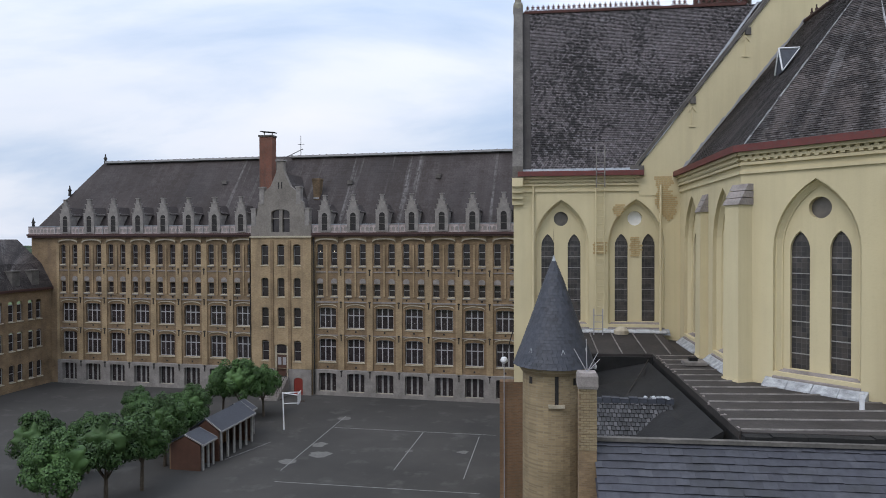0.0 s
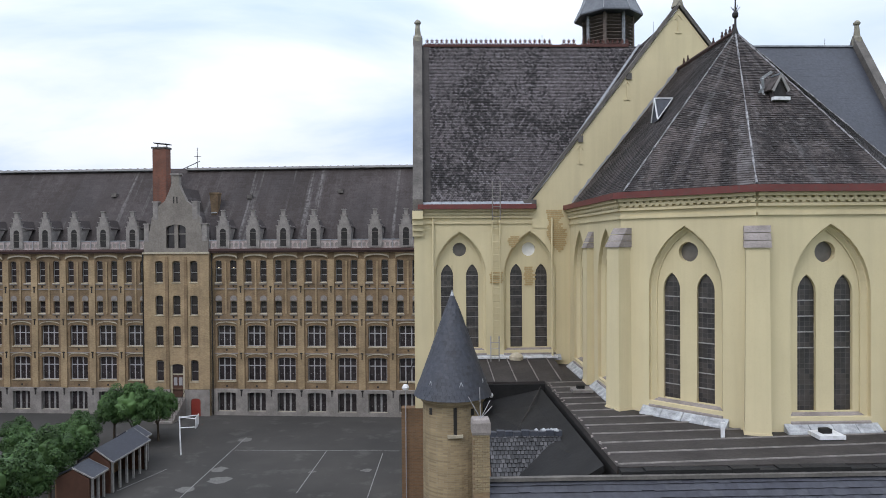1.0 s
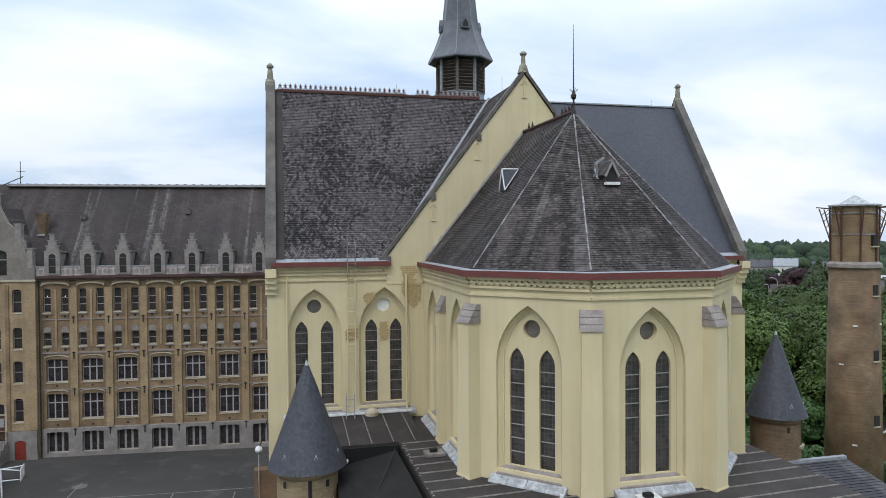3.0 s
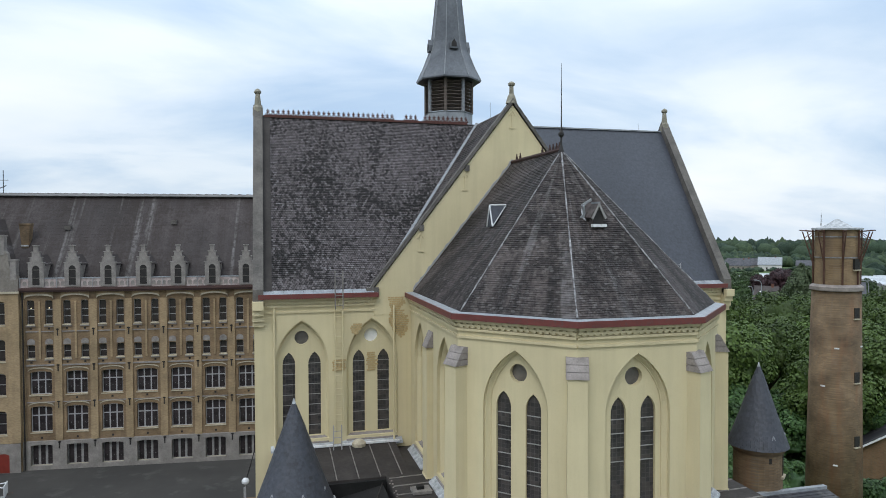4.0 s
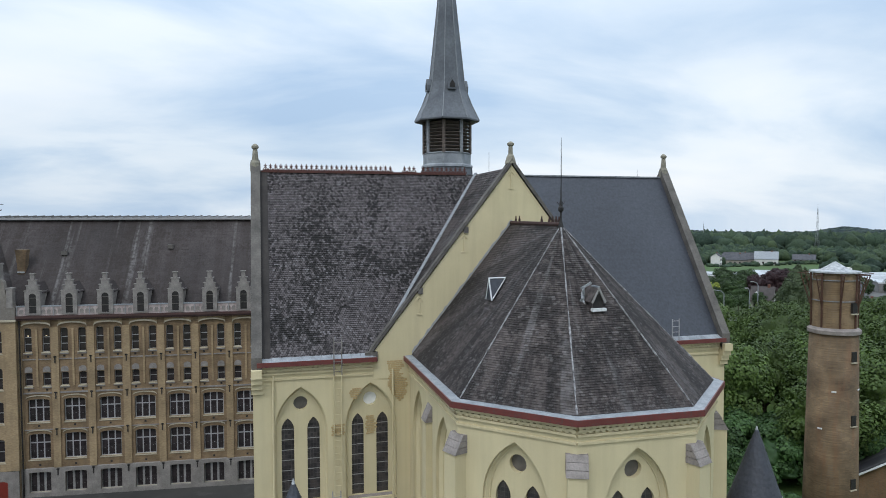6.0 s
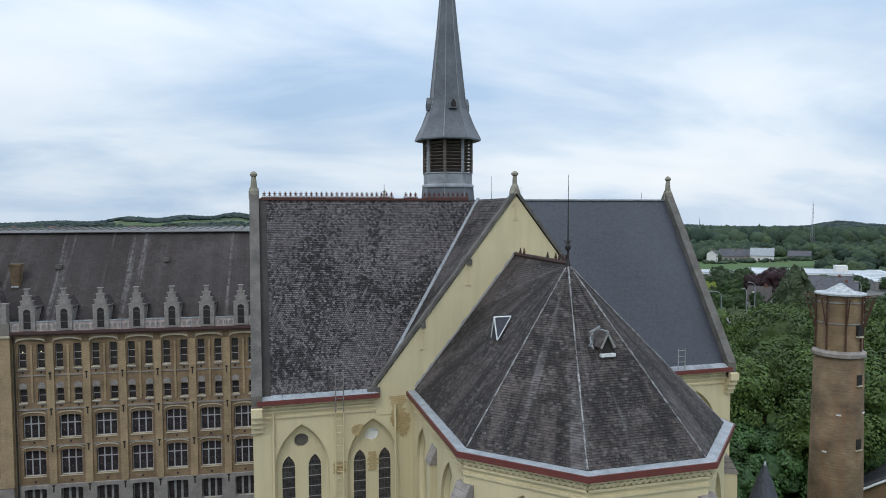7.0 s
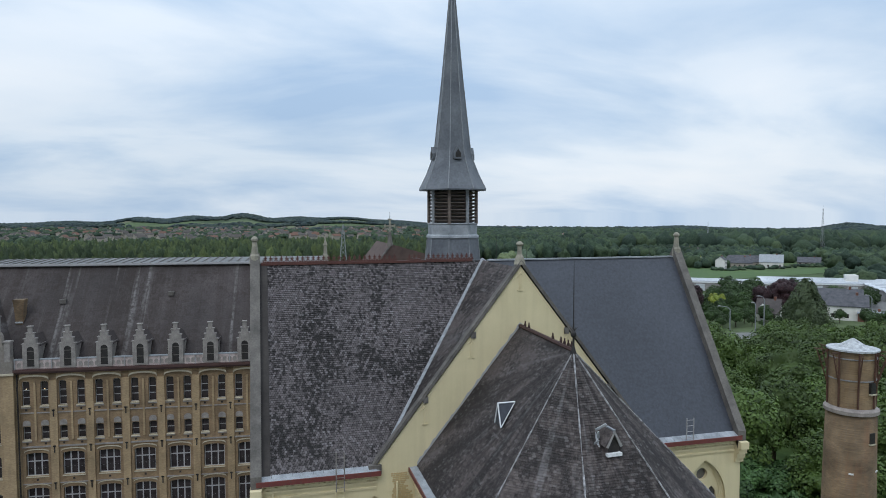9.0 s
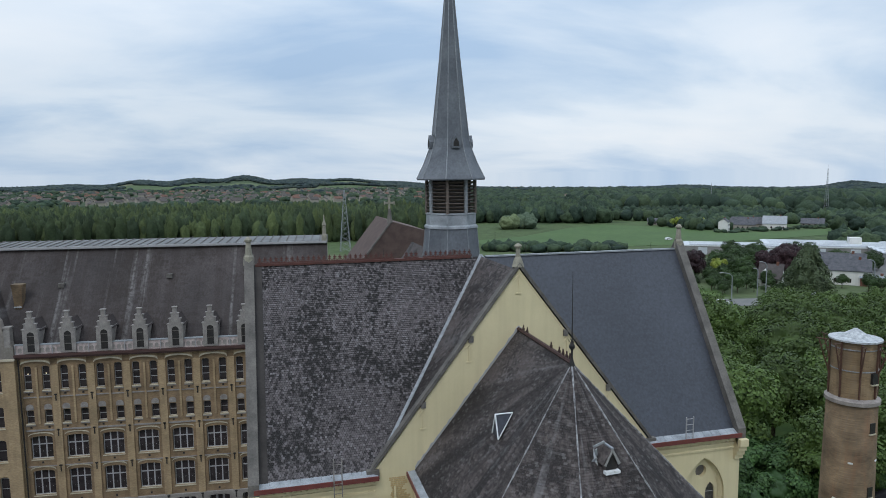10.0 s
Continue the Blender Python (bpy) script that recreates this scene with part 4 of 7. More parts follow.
for a in range(1, 5):
    p, q = Vector(ring[a]), APEX
    rnd, n = random.Random(a), 40
    d = (q - p).normalized()
    sx = d.cross(Vector((0, 0, 1))).normalized()
    tz = sx.cross(d)
    rings = []
    for k in range(n + 1):
        c, r_ = p.lerp(q, k / n) + Vector((0, 0, 0.03)), 0.034 + rnd.uniform(-0.02, 0.012)
        rings.append([c + r_ * (math.cos(j * 1.0472) * sx + math.sin(j * 1.0472) * tz) for j in range(6)])
    hip = MB().loft(rings)
    part("hip_roll", hip, M_HIP, chapel, "pale lead hip roll", APM)
rd = MB()
for k in range(12):
    s0, s1 = RB.lerp(APEX, k / 12), RB.lerp(APEX, (k + 0.95) / 12)
    rd.tube(s0 + Vector((0, 0, 0.05)), s1 + Vector((0, 0, 0.05)), 0.11, n=7)
part("ridge_capping", rd, M_APSERIDGE, chapel, "dark brown apse ridge tiles", APM)
for f in (0.12, 0.2, 0.66, 0.8, 0.86, 0.92, 0.97):
    c = RB.lerp(APEX, f)
    part("crest_piece", MB().box(c.x - 0.03, c.x + 0.03, c.y - 0.09, c.y + 0.09, c.z, c.z + 0.28).box(c.x - 0.02, c.x + 0.02, c.y - 0.04, c.y + 0.04, c.z + 0.28, c.z + 0.42), M_APSERIDGE, chapel, "", APM)
sp = MB().turn([(0.16, APEX.z - 0.1), (0.05, APEX.z + 0.25), (0.045, APEX.z + 0.6), (0.13, APEX.z + 0.7), (0.13, APEX.z + 0.82), (0.04, APEX.z + 0.95), (0.03, APEX.z + 1.3), (0.008, APEX.z + 4.0)], 7, (APEX.x, APEX.y))
for k in range(4):
    d = Matrix.Rotation(k * math.pi / 2, 4, "Z") @ Vector((0.2, 0, 0))
    sp.tube((APEX.x, APEX.y, APEX.z + 0.85), (APEX.x + d.x, APEX.y + d.y, APEX.z + 1.1), 0.02, 0.012, 5)
part("spike", sp, M_DARK, chapel, "wrought iron roof spike", APM)
# flashing against the gable
for sgn in (-1, 1):
    n, rnd = 40, random.Random(8)
    lo, hi = Vector((sgn * AR, -0.07, AE + 0.05)), Vector((-0.3, -0.07, 28.4))
    pts = [lo.lerp(hi, k / n) for k in range(n + 1)]
    fl = MB()
    rings = []
    for p_ in pts:
        h = 0.16 + rnd.uniform(-0.06, 0.07)
        rings.append([p_, p_ + Vector((0, 0, h)), p_ + Vector((0, 0.035, h)), p_ + Vector((0, 0.035, 0))])
    fl.loft(rings)
    part("flashing", fl, M_BAR, chapel, "pale ragged mortar flashing along the gable", APM)


def triangle_vent(at, theta):
    """A wedge-shaped roof vent: level ridge running back into the slope, white boards along its edges."""
    h, hw, back = 1.0, 0.42, 0.82
    fl_, fr_, rf_, rb = (-hw, 0, 0), (hw, 0, 0), (0, 0, h), (0, back, h)
    g = part("roof_vent", MB().poly([fl_, fr_, rf_]).poly([fr_, rb, rf_]).poly([fl_, rf_, rb]), M_SLATE_NEW, chapel, "wedge-shaped slate roof vent edged in white", APM @ Matrix.Translation(at) @ Matrix.Rotation(radians(theta), 4, "Z"))
    for p, q, nm in ((fl_, rf_, "barge_board"), (fr_, rf_, "barge_board"), (rf_, rb, "ridge_board"), (fl_, rb, "valley_strip"), (fr_, rb, "valley_strip")):
        part(nm, MB().tube(Vector(p) + Vector((0, -0.03, 0.03)), Vector(q) + Vector((0, -0.03, 0.04)), 0.034 if nm != "valley_strip" else 0.022, n=4), M_WHITE, g)
    return g


def gablet(name, at, theta, broken):
    """A small triangular roof vent with white edge boards; its front looks along local -y."""
    h0 = 0.42 if broken else 0.0
    hw, h1 = (0.27, 0.85) if broken else (0.42, 1.0)
    body = [(-hw, -0.35, h0 - 0.42), (hw, -0.35, h0 - 0.42), (hw, -0.35, h0), (0, -0.35, h1 - 0.05), (-hw, -0.35, h0)]
    g = part(name, MB().prism(body, (0, 1.0, 0)), M_SLATE_APSE, chapel, "small pointed roof vent with white boards", APM @ Matrix.Translation(at) @ Matrix.Rotation(radians(theta), 4, "Z"))
    for sgn in (-1, 1):
        part("barge_board", MB().prism([(sgn * (hw + 0.1), -0.47, h0 - 0.12), (sgn * (hw + 0.01), -0.47, h0 - 0.18), (0, -0.47, h1 - 0.06), (0, -0.47, h1 + 0.1)], (0, 0.06, 0)), M_FRAME, g)
        part("vent_roof", MB().prism([(sgn * (hw + 0.12), -0.46, h0 - 0.14), (0, -0.46, h1 + 0.02), (0, -0.46, h1 + 0.08), (sgn * (hw + 0.16), -0.46, h0 - 0.10)], (0, 0.95, 0)), M_SLATE_APSE, g)
    part("ridge_board", MB().box(-0.05, 0.05, -0.46, 0.1, h1 + 0.05, h1 + 0.11), M_ZINC, g)
    # thin dark plate on the solid body, coloured as the opening's inner shade
    part("opening", MB().prism([(-hw * 0.8, -0.38, h0 - 0.38), (hw * 0.8, -0.38, h0 - 0.38), (hw * 0.8, -0.38, h0), (0, -0.38, h1 - 0.2), (-hw * 0.8, -0.38, h0)], (0, 0.02, 0)), M_DARK, g)
    part("sill", MB().box(-hw - 0.05, hw + 0.05, -0.54, -0.34, h0 - 0.5, h0 - 0.38), M_WHITE, g)
    if broken:
        for dx, dz, tilt in ((-0.58, 0.28, 0.5), (-0.42, 0.62, -0.4), (-0.3, 0.95, 0.9)):
            part("torn_flashing", MB().boxm(Matrix.Translation((dx, 0.05, dz)) @ Matrix.Rotation(tilt, 4, "Y") @ Matrix.Rotation(0.5, 4, "X"), 0.1, 0.03, 0.5), M_LEADWHITE, g, "torn white flashing")
        part("torn_flashing", MB().prism([(-0.5, -0.05, 0.2), (-0.42, -0.1, 0.15), (-0.4, 0.1, 0.5), (-0.46, 0.2, 0.7), (-0.5, 0.12, 0.5)], (0.03, 0.05, 0.02)), M_LEADWHITE, g, "torn white flashing")
    else:
        for sgn in (-1, 1):
            part("valley_strip", MB().tube((sgn * 0.5, -0.4, h0 - 0.12), (0.0, 0.7, h1 + 0.05), 0.045, n=5), M_BAR, g)
    return g


triangle_vent((-3.25, -5.05, 24.8), -90)
gablet("roof_vent", (-0.1, -9.3, 24.86), 4, True)

# fleche behind the ridge
fleche = thing("fleche", pose(13.95, 49.1, 0), "slender octagonal lead-covered bell fleche with louvred lantern", "spire")
O8 = math.pi / 8
part("skirt", MB().turn([(2.32, 28.0), (2.12, 30.4), (1.9, 32.55)], 8, start=O8), M_FLECHE, fleche, "lead-covered flared skirt")
part("skirt_band", MB().turn([(1.88, 32.5), (2.0, 32.55), (1.98, 32.7), (1.84, 32.8), (1.85, 33.52), (1.91, 33.58), (1.8, 33.65)], 8, start=O8), M_ZINC, fleche, "pale zinc band below the louvres")
# solid dark core standing for the shade inside the lantern
part("lantern_core", MB().turn([(1.45, 33.6), (1.45, 36.3)], 8, start=O8), M_DARK, fleche)
LOUVRE = MB().boxm(Matrix.Rotation(radians(-32), 4, "X"), 1.12, 0.26, 0.035).mesh("louvre_slat", M_LOUVRE)
for k in range(8):
    a = O8 + k * math.pi / 4
    b = a + math.pi / 4
    r = 1.78
    p, q = Vector((r * math.cos(a), r * math.sin(a), 0)), Vector((r * math.cos(b), r * math.sin(b), 0))
    part("lantern_post", MB().tube((p.x, p.y, 33.6), (p.x, p.y, 36.2), 0.13, n=6), M_LOUVRE if k % 2 else M_SEAM, fleche, "weathered lantern post")
    mid_ = (p + q) / 2
    th = math.degrees(math.atan2(mid_.y, mid_.x)) + 90
    for j in range(9):
        part("louvre_slat", LOUVRE, None, fleche, "", spin(th, mid_.x * 0.97, mid_.y * 0.97) @ Matrix.Translation((0, 0, 33.79 + j * 0.255)))
part("eave_hood", MB().turn([(1.75, 36.05), (2.5, 36.02), (2.52, 36.12), (1.98, 37.2), (1.52, 38.35)], 8, start=O8), M_FLECHE, fleche, "flared lead hood")
part("needle", MB().turn([(1.53, 38.3), (1.36, 39.0), (0.75, 44.6), (0.09, 51.6), (0.03, 53.2)], 8, start=O8), M_FLECHE, fleche, "tall lead-covered needle")
for k in range(8):
    a = O8 + k * math.pi / 4
    pr = [(2.13, 30.4), (1.92, 32.5)]
    pts = [(2.52, 36.12), (1.98, 37.2), (1.54, 38.33), (1.37, 39.0), (0.76, 44.6), (0.1, 51.6)]
    for seq in (pr, pts):
        mb = MB()
        for (r0, z0), (r1, z1) in zip(seq, seq[1:]):
            mb.tube((r0 * math.cos(a), r0 * math.sin(a), z0), (r1 * math.cos(a), r1 * math.sin(a), z1), 0.035, n=5)
        part("lead_roll", mb, M_SEAM, fleche, "pale lead roll along the edge")
for k in range(4):
    th = k * 90 + 0
    g = part("lucarne", MB().prism([(-0.32, -1.62, 38.3), (0.32, -1.62, 38.3), (0.32, -1.62, 38.75), (0, -1.62, 39.25), (-0.32, -1.62, 38.75)], (0, 0.7, 0)), M_FLECHE, fleche, "tiny pointed spire dormer", spin(th))
    # flat dark plate, painted as the shade within the lucarne
    part("opening", MB().prism([(-0.2, -1.64, 38.42), (0.2, -1.64, 38.42), (0.2, -1.64, 38.7), (0, -1.64, 39.0), (-0.2, -1.64, 38.7)], (0, 0.015, 0)), M_DARK, g)

# nave behind the crossing
nave = thing("nave", pose(CX, CY + 2 * RIDGE_Y, 0), "chapel nave under a slate roof behind the crossing", "chapel")
part("wall", MB().box(-6.4, 6.4, 0.02, 14, 0, 20.5), M_YELLOW, nave)
part("roof", MB().prism([(-6.8, 0.02, 20.3), (6.8, 0.02, 20.3), (0, 0.02, 30.4)], (0, 14.2, 0)), M_SLATE_APSE, nave)
part("link_roof", MB().prism([(-6.6, -6.5, 21.6), (6.6, -6.5, 21.6), (0, -6.5, 31.2)], (0, 6.6, 0)), M_SLATE_APSE, nave)

# ---- low roofs, turrets and outbuildings round the apse ----
def turret(x, y, r_eave, r_body, z_eave, z_tip, label, slit_az, brick):
    t = thing("turret", pose(x, y, 0), label, "turret", "corner turrets")
    body = MB().turn([(r_body + 0.02, 0), (r_body, z_eave - 0.35), (r_body + 0.12, z_eave - 0.2), (r_body + 0.12, z_eave + 0.05)], 28)
    part("body", body, brick, t, "round ochre brick body", smooth=False)
    prof = [(r_eave, 0.0), (r_eave * 0.80, 0.19), (r_eave * 0.62, 0.37), (r_eave * 0.42, 0.58), (r_eave * 0.22, 0.79), (0.07, 0.955)]
    h = z_tip - z_eave
    part("cone", MB().turn([(r * 0.985, z_eave + f * h - 0.02) for r, f in prof], 32), M_SLATE_TUR, t, "conical blue-grey slate roof", smooth=True)
    sl, rnd = MB(), random.Random(int(x * 10))
    rows = 34
    for k in range(rows):
        f0, f1 = k / rows * 0.95, (k + 1) / rows * 0.95
        ra = np.interp([f0, f1], [f for r, f in prof], [r for r, f in prof])
        n = max(8, int(2 * math.pi * ra[0] / 0.2))
        off = rnd.random()
        for a in range(n):
            t0, t1 = (a + off + 0.02) / n * 2 * math.pi, (a + off + 0.98) / n * 2 * math.pi
            j = 0.012 + rnd.uniform(0, 0.012)
            za, zb = z_eave + f0 * h - rnd.uniform(0, 0.015), z_eave + f1 * h
            i = len(sl.v)
            sl.v.extend([((ra[0] + j) * math.cos(t0), (ra[0] + j) * math.sin(t0), za), ((ra[0] + j) * math.cos(t1), (ra[0] + j) * math.sin(t1), za),
                         (ra[1] * math.cos(t1), ra[1] * math.sin(t1), zb), (ra[1] * math.cos(t0), ra[1] * math.sin(t0), zb)])
            sl.f.append((i, i + 1, i + 2, i + 3))
    s = part("slating", raw_mesh("slating", sl, M_SLATE_TUR), None, t)
    s["kind"] = "stuff"
    part("tip", MB().turn([(0.15, z_tip - 0.5), (0.10, z_tip - 0.3), (0.02, z_tip)], 10), M_LEADWHITE, t, "pale lead tip")
    part("rod", MB().tube((0, 0, z_tip - 0.05), (0, 0, z_tip + 1.1), 0.014, 0.006, 5), M_DARK, t)
    for da, z0, z1 in ((0, z_eave - 1.45, z_eave - 0.2), (35, z_eave - 0.7, z_eave - 0.42), (-50, z_eave - 0.7, z_eave - 0.42)):
        m = spin(slit_az + da)
        # solid dark bar; its colour stands for the shade in the slit
        part("slit", MB().box(-0.075, 0.075, -r_body - 0.02, -r_body + 0.15, z0, z1), M_DARK, t, "narrow dark slit", m)
        if da == 0:
            part("slit_sill", MB().box(-0.32, 0.32, -r_body - 0.1, -r_body + 0.1, z0 - 0.12, z0), M_SILL, t, "", m)
    for da in (-45, 10, 60):
        m = spin(slit_az + da)
        part("snow_hook", MB().tube((-0.1, -r_eave * 0.86, z_eave + 0.5), (0.0, -r_eave * 0.84, z_eave + 0.75), 0.02, n=5).tube((0.1, -r_eave * 0.86, z_eave + 0.5), (0.0, -r_eave * 0.84, z_eave + 0.75), 0.02, n=5), M_LEADWHITE, t, "", m)
    return t


turret(1.32, 28.0, 1.68, 1.3, 12.92, 17.42, "round ochre brick turret with a slate cone roof", 2, M_TURRET)
turret(25.2, 28.3, 1.5, 1.2, 13.4, 17.7, "round brown brick turret with a dark slate cone roof", 40, M_STACK)

# flat sheet-covered roof round the apse
ambulatory = thing("apse_roof_terrace", pose(CX, 20.75, 0), "low brown-grey sheet roof with battens round the apse", "roof")
LX, RX = -7.8, 7.6
ZT = 13.1
part("deck", MB().prism([(LX, -3.1, ZT - 0.25), (RX, -3.1, ZT - 0.25), (RX, 13.2, ZT - 0.25), (LX, 13.2, ZT - 0.25)], (0, 0, 0.25)), M_SHEET, ambulatory)
rnd = random.Random(4)
y = -2.9
while y < 8.6:
    n = 9
    pts = [(LX + 0.05 + (RX - LX - 0.1) * k / n, y + 0.06 * (RX - LX) * k / n + rnd.uniform(-0.015, 0.015)) for k in range(n + 1)]
    bt = MB().loft([[(px, py - 0.022, ZT), (px, py + 0.022, ZT), (px, py + 0.016, ZT + 0.04), (px, py - 0.016, ZT + 0.04)] for px, py in pts])
    part("batten", bt, M_BATTEN, ambulatory, "pale batten across the sheeting")
    y += 1.02
part("edge_trim", MB().box(LX - 0.05, LX + 0.03, -3.1, 8.8, ZT - 0.2, ZT + 0.02), M_SHEET, ambulatory, "crumbling mossy edge")
for k in range(60):
    q = rnd.uniform(-3.0, 8.5)
    if rnd.random() < 0.6:
        part("lichen", MB().turn([(0.05, ZT), (0.04, ZT + 0.025), (0.01, ZT + 0.035)], 6, (LX + rnd.uniform(-0.04, 0.1), q)), M_CAP, ambulatory)
part("felt_side", MB().box(LX - 0.03, LX, -3.1, 8.8, ZT - 1.6, ZT - 0.2), M_TAR, ambulatory)
par = MB()
x, rnd = LX, random.Random(9)
while x < RX:
    w = rnd.uniform(0.5, 0.9)
    part("parapet_stone", MB().box(x, min(RX, x + w) - 0.01, -3.42, -3.1 + rnd.uniform(-0.02, 0.02), ZT - 1.0, ZT + rnd.uniform(-0.05, 0.03)), M_TAR, ambulatory, "dark mossy parapet stone")
    x += w
part("lower_wall", MB().box(LX + 0.05, RX - 0.05, -3.05, 13.0, 0, ZT - 0.3), M_BRICK_DK, ambulatory)
for nm, vx, vy in (("v1", -0.3, -0.63), ("v2", -6.67, 6.35)):
    v = thing("roof_vent_plate", pose(CX + vx, 20.75 + vy, ZT), "white square vent plate lying on the sheet roof", "vent")
    part("plate", MB().prism([(-0.42, -0.35, 0.03), (0.42, -0.35, 0.03), (0.42, 0.35, 0.03), (-0.42, 0.35, 0.03)], (0, 0, 0.13)), M_WHITE if nm == "v1" else M_BATTEN, v)
    part("cowl", MB().box(-0.2, 0.12, -0.1, 0.15, 0.16, 0.3), M_TAR, v, "dark cowl")
pv = thing("drain_pipe", pose(9.8, 20.3, ZT), "short pale pipe standing on the sheet roof", "pipe")
part("pipe", MB().tube((0, 0, 0), (0, 0, 0.5), 0.07, n=8), M_WHITE, pv)

# strip roof below the transept windows
lean = thing("lean_to_roof", pose(3.75, 31.4, 0), "brown-grey lean-to roof below the transept windows", "roof")
part("sheet", MB().prism([(-1.9, 2.18, 13.5), (3.0, 2.18, 13.5), (3.0, -2.0, 13.1), (-1.9, -2.0, 13.1)], (0, 0, -0.2)), M_SHEET, lean)
for k in range(5):
    x = -1.5 + k * 1.02
    part("batten", MB().prism([(x, 2.1, 13.5), (x + 0.04, 2.1, 13.5), (x + 0.04, -1.98, 13.11), (x, -1.98, 13.11)], (0, 0, 0.05)), M_BATTEN, lean)
part("white_rail", MB().box(-1.9, 3.2, 1.78, 1.9, 13.5, 13.6), M_WHITE, lean, "white rail along the wall foot")
part("hump", MB().turn([(0.36, 13.45), (0.36, 13.62), (0.2, 13.78), (0.02, 13.82)], 10, (1.05, 1.75)), M_SILL, lean)
part("wall", MB().box(-1.85, 2.95, -1.9, 2.1, 0, 12.88), M_BRICK_DK, lean)

# sunken black felt roof between turret and terrace
felt = thing("felt_roof", pose(4.05, 24.9, 0), "black tarred felt roof in a sunken corner", "roof")
part("sheet", MB().prism([(-1.5, 4.6, 12.2), (1.35, 4.6, 12.8), (1.35, -6.5, 12.9), (-1.5, -6.5, 11.2)], (0, 0, -0.2)), M_TAR, felt)
part("upstand", MB().box(-1.3, 1.7, 4.35, 4.5, 11.5, 13.0), M_TAR, felt)
part("lap_seam", MB().tube((1.3, 4.2, 12.92), (-0.7, -1.2, 12.1), 0.022, n=5), M_SHEET, felt)
for x, y in ((-1.15, 3.6), (-1.0, 3.6)):
    part("lamp", MB().turn([(0.05, 12.6), (0.09, 12.68), (0.06, 12.78)], 8, (x, y)), M_WHITE, felt)
part("wall", MB().box(-1.5, 1.3, -6.4, 4.5, 0, 11.0), M_BRICK_DK, felt)

patch = thing("slate_hung_roof", pose(3.65, 22.3, 0), "small steep roof hung with grey mottled slates", "roof")
rf = [(-1.3, -1.6, 11.2), (1.25, -1.6, 11.2), (1.25, 0.0, 12.75), (-1.3, 0.0, 12.75)]
part("sheet", MB().poly(rf).poly([(x, y + 0.1, z - 0.3) for x, y, z in rf]), M_TAR, patch)
s = part("slating", raw_mesh("slating", slates(rf, 0.14, 0.15, 77, 0.03, 0.0, 0.016), slate("mottled_slate", [(0.016, 0.016, 0.017), (0.030, 0.030, 0.032), (0.075, 0.073, 0.075)], (0.012, 0.012, 0.012), 0.6)), None, patch)
s["kind"] = "stuff"
for k in range(9):
    part("ridge_tile", MB().box(-1.3 + 0.289 * k, -1.03 + 0.289 * k, -0.1, 0.12, 12.68, 12.83 + 0.02 * (k * 5 % 3)), M_SLATE_TUR, patch)
lich = MB()
rnd = random.Random(6)
for k in range(16):
    a, b = rnd.uniform(0.3, 1.3), rnd.uniform(0.03, 0.09)
    lich.turn([(b, 12.84), (b * 0.8, 12.88), (b * 0.3, 12.91)], 6, (a, rnd.uniform(-0.05, 0.08)))
part("lichen", lich, M_LEADWHITE, patch)
part("body", MB().prism([(-1.28, -1.5, 0), (1.2, -1.5, 0), (1.2, 0.3, 0), (-1.28, 0.3, 0)], (0, 0, 11.15)), M_BRICK_DK, patch)

stack = thing("brick_chimney", pose(1.64, 16.95, 6.95) @ Matrix.Diagonal((0.647, 0.647, 0.647, 1)), "small ochre brick chimney with a pale cap on the roof ridge", "chimney")
part("shaft", MB().box(-0.34, 0.34, -0.3, 0.3, 0, 11.4), M_BRICK, stack)
rnd = random.Random(2)
z = 9.0
while z < 11.35:
    x = -0.36 + (0.1 if int(z * 10) % 2 else 0)
    while x < 0.34:
        w = min(0.2, 0.36 - x)
        if w > 0.05:
            part("brick", MB().box(x, x + w - 0.012, -0.33, -0.29, z, z + 0.085), M_TURRET, stack)
        x += 0.215
    z += 0.105
part("cap", MB().turn([(0.52, 11.4), (0.56, 11.5), (0.56, 11.9), (0.48, 12.02)], 4, start=math.pi / 4), M_CAP, stack, "pale stone chimney cap")
for dx, dz in ((-0.5, 0.9), (-0.02, 1.3), (0.42, 0.75), (0.5, 0.5)):
    part("rod", MB().tube((0, 0, 12.0), (dx, 0.1, 12.0 + dz), 0.016, n=5), M_BAR, stack, "thin splayed metal rod")

# slate roof in front of the terrace
low = thing("low_slate_roof", pose(CX, 17.3, -0.32), "blue-grey slate roof below the terrace parapet", "roof")
lf = [(-11.6, -7.0, 8.2), (12, -7.0, 8.2), (12, 0.05, 13.22), (-11.6, 0.05, 13.22)]
part("sheet", MB().poly(lf).poly([(x, y, z - 0.4) for x, y, z in lf]), M_SLATE_LOW, low)
s = part("slating", raw_mesh("slating", slates(lf, 0.34, 0.22, 31), M_SLATE_LOW), None, low)
s["kind"] = "stuff"
part("ridge_capping", MB().box(-11.6, 12, -0.1, 0.06, 13.2, 13.3), M_COPE, low)
part("wall", MB().box(-11.4, 11.8, -6.6, 0.0, 0, 8.1), M_BRICK_DK, low)
# low slate roof by the second turret
lr = thing("low_slate_roof", pose(24.8, 25.5, -0.55), "grey slate roof with a pale ridge beside the turret", "roof")
rr = [(-3.4, -6.0, 10.2), (3.6, -6.0, 10.2), (3.6, 1.6, 11.7), (-3.4, 1.6, 11.7)]
part("sheet", MB().poly(rr).poly([(x, y, z - 0.4) for x, y, z in rr]), M_SLATE_DK, lr)
s = part("slating", raw_mesh("slating", slates(rr, 0.3, 0.22, 33), M_SLATE_DK), None, lr)
s["kind"] = "stuff"
part("ridge_capping", MB().box(-3.4, 3.6, 1.5, 1.75, 11.6, 11.85), M_ZINC, lr)
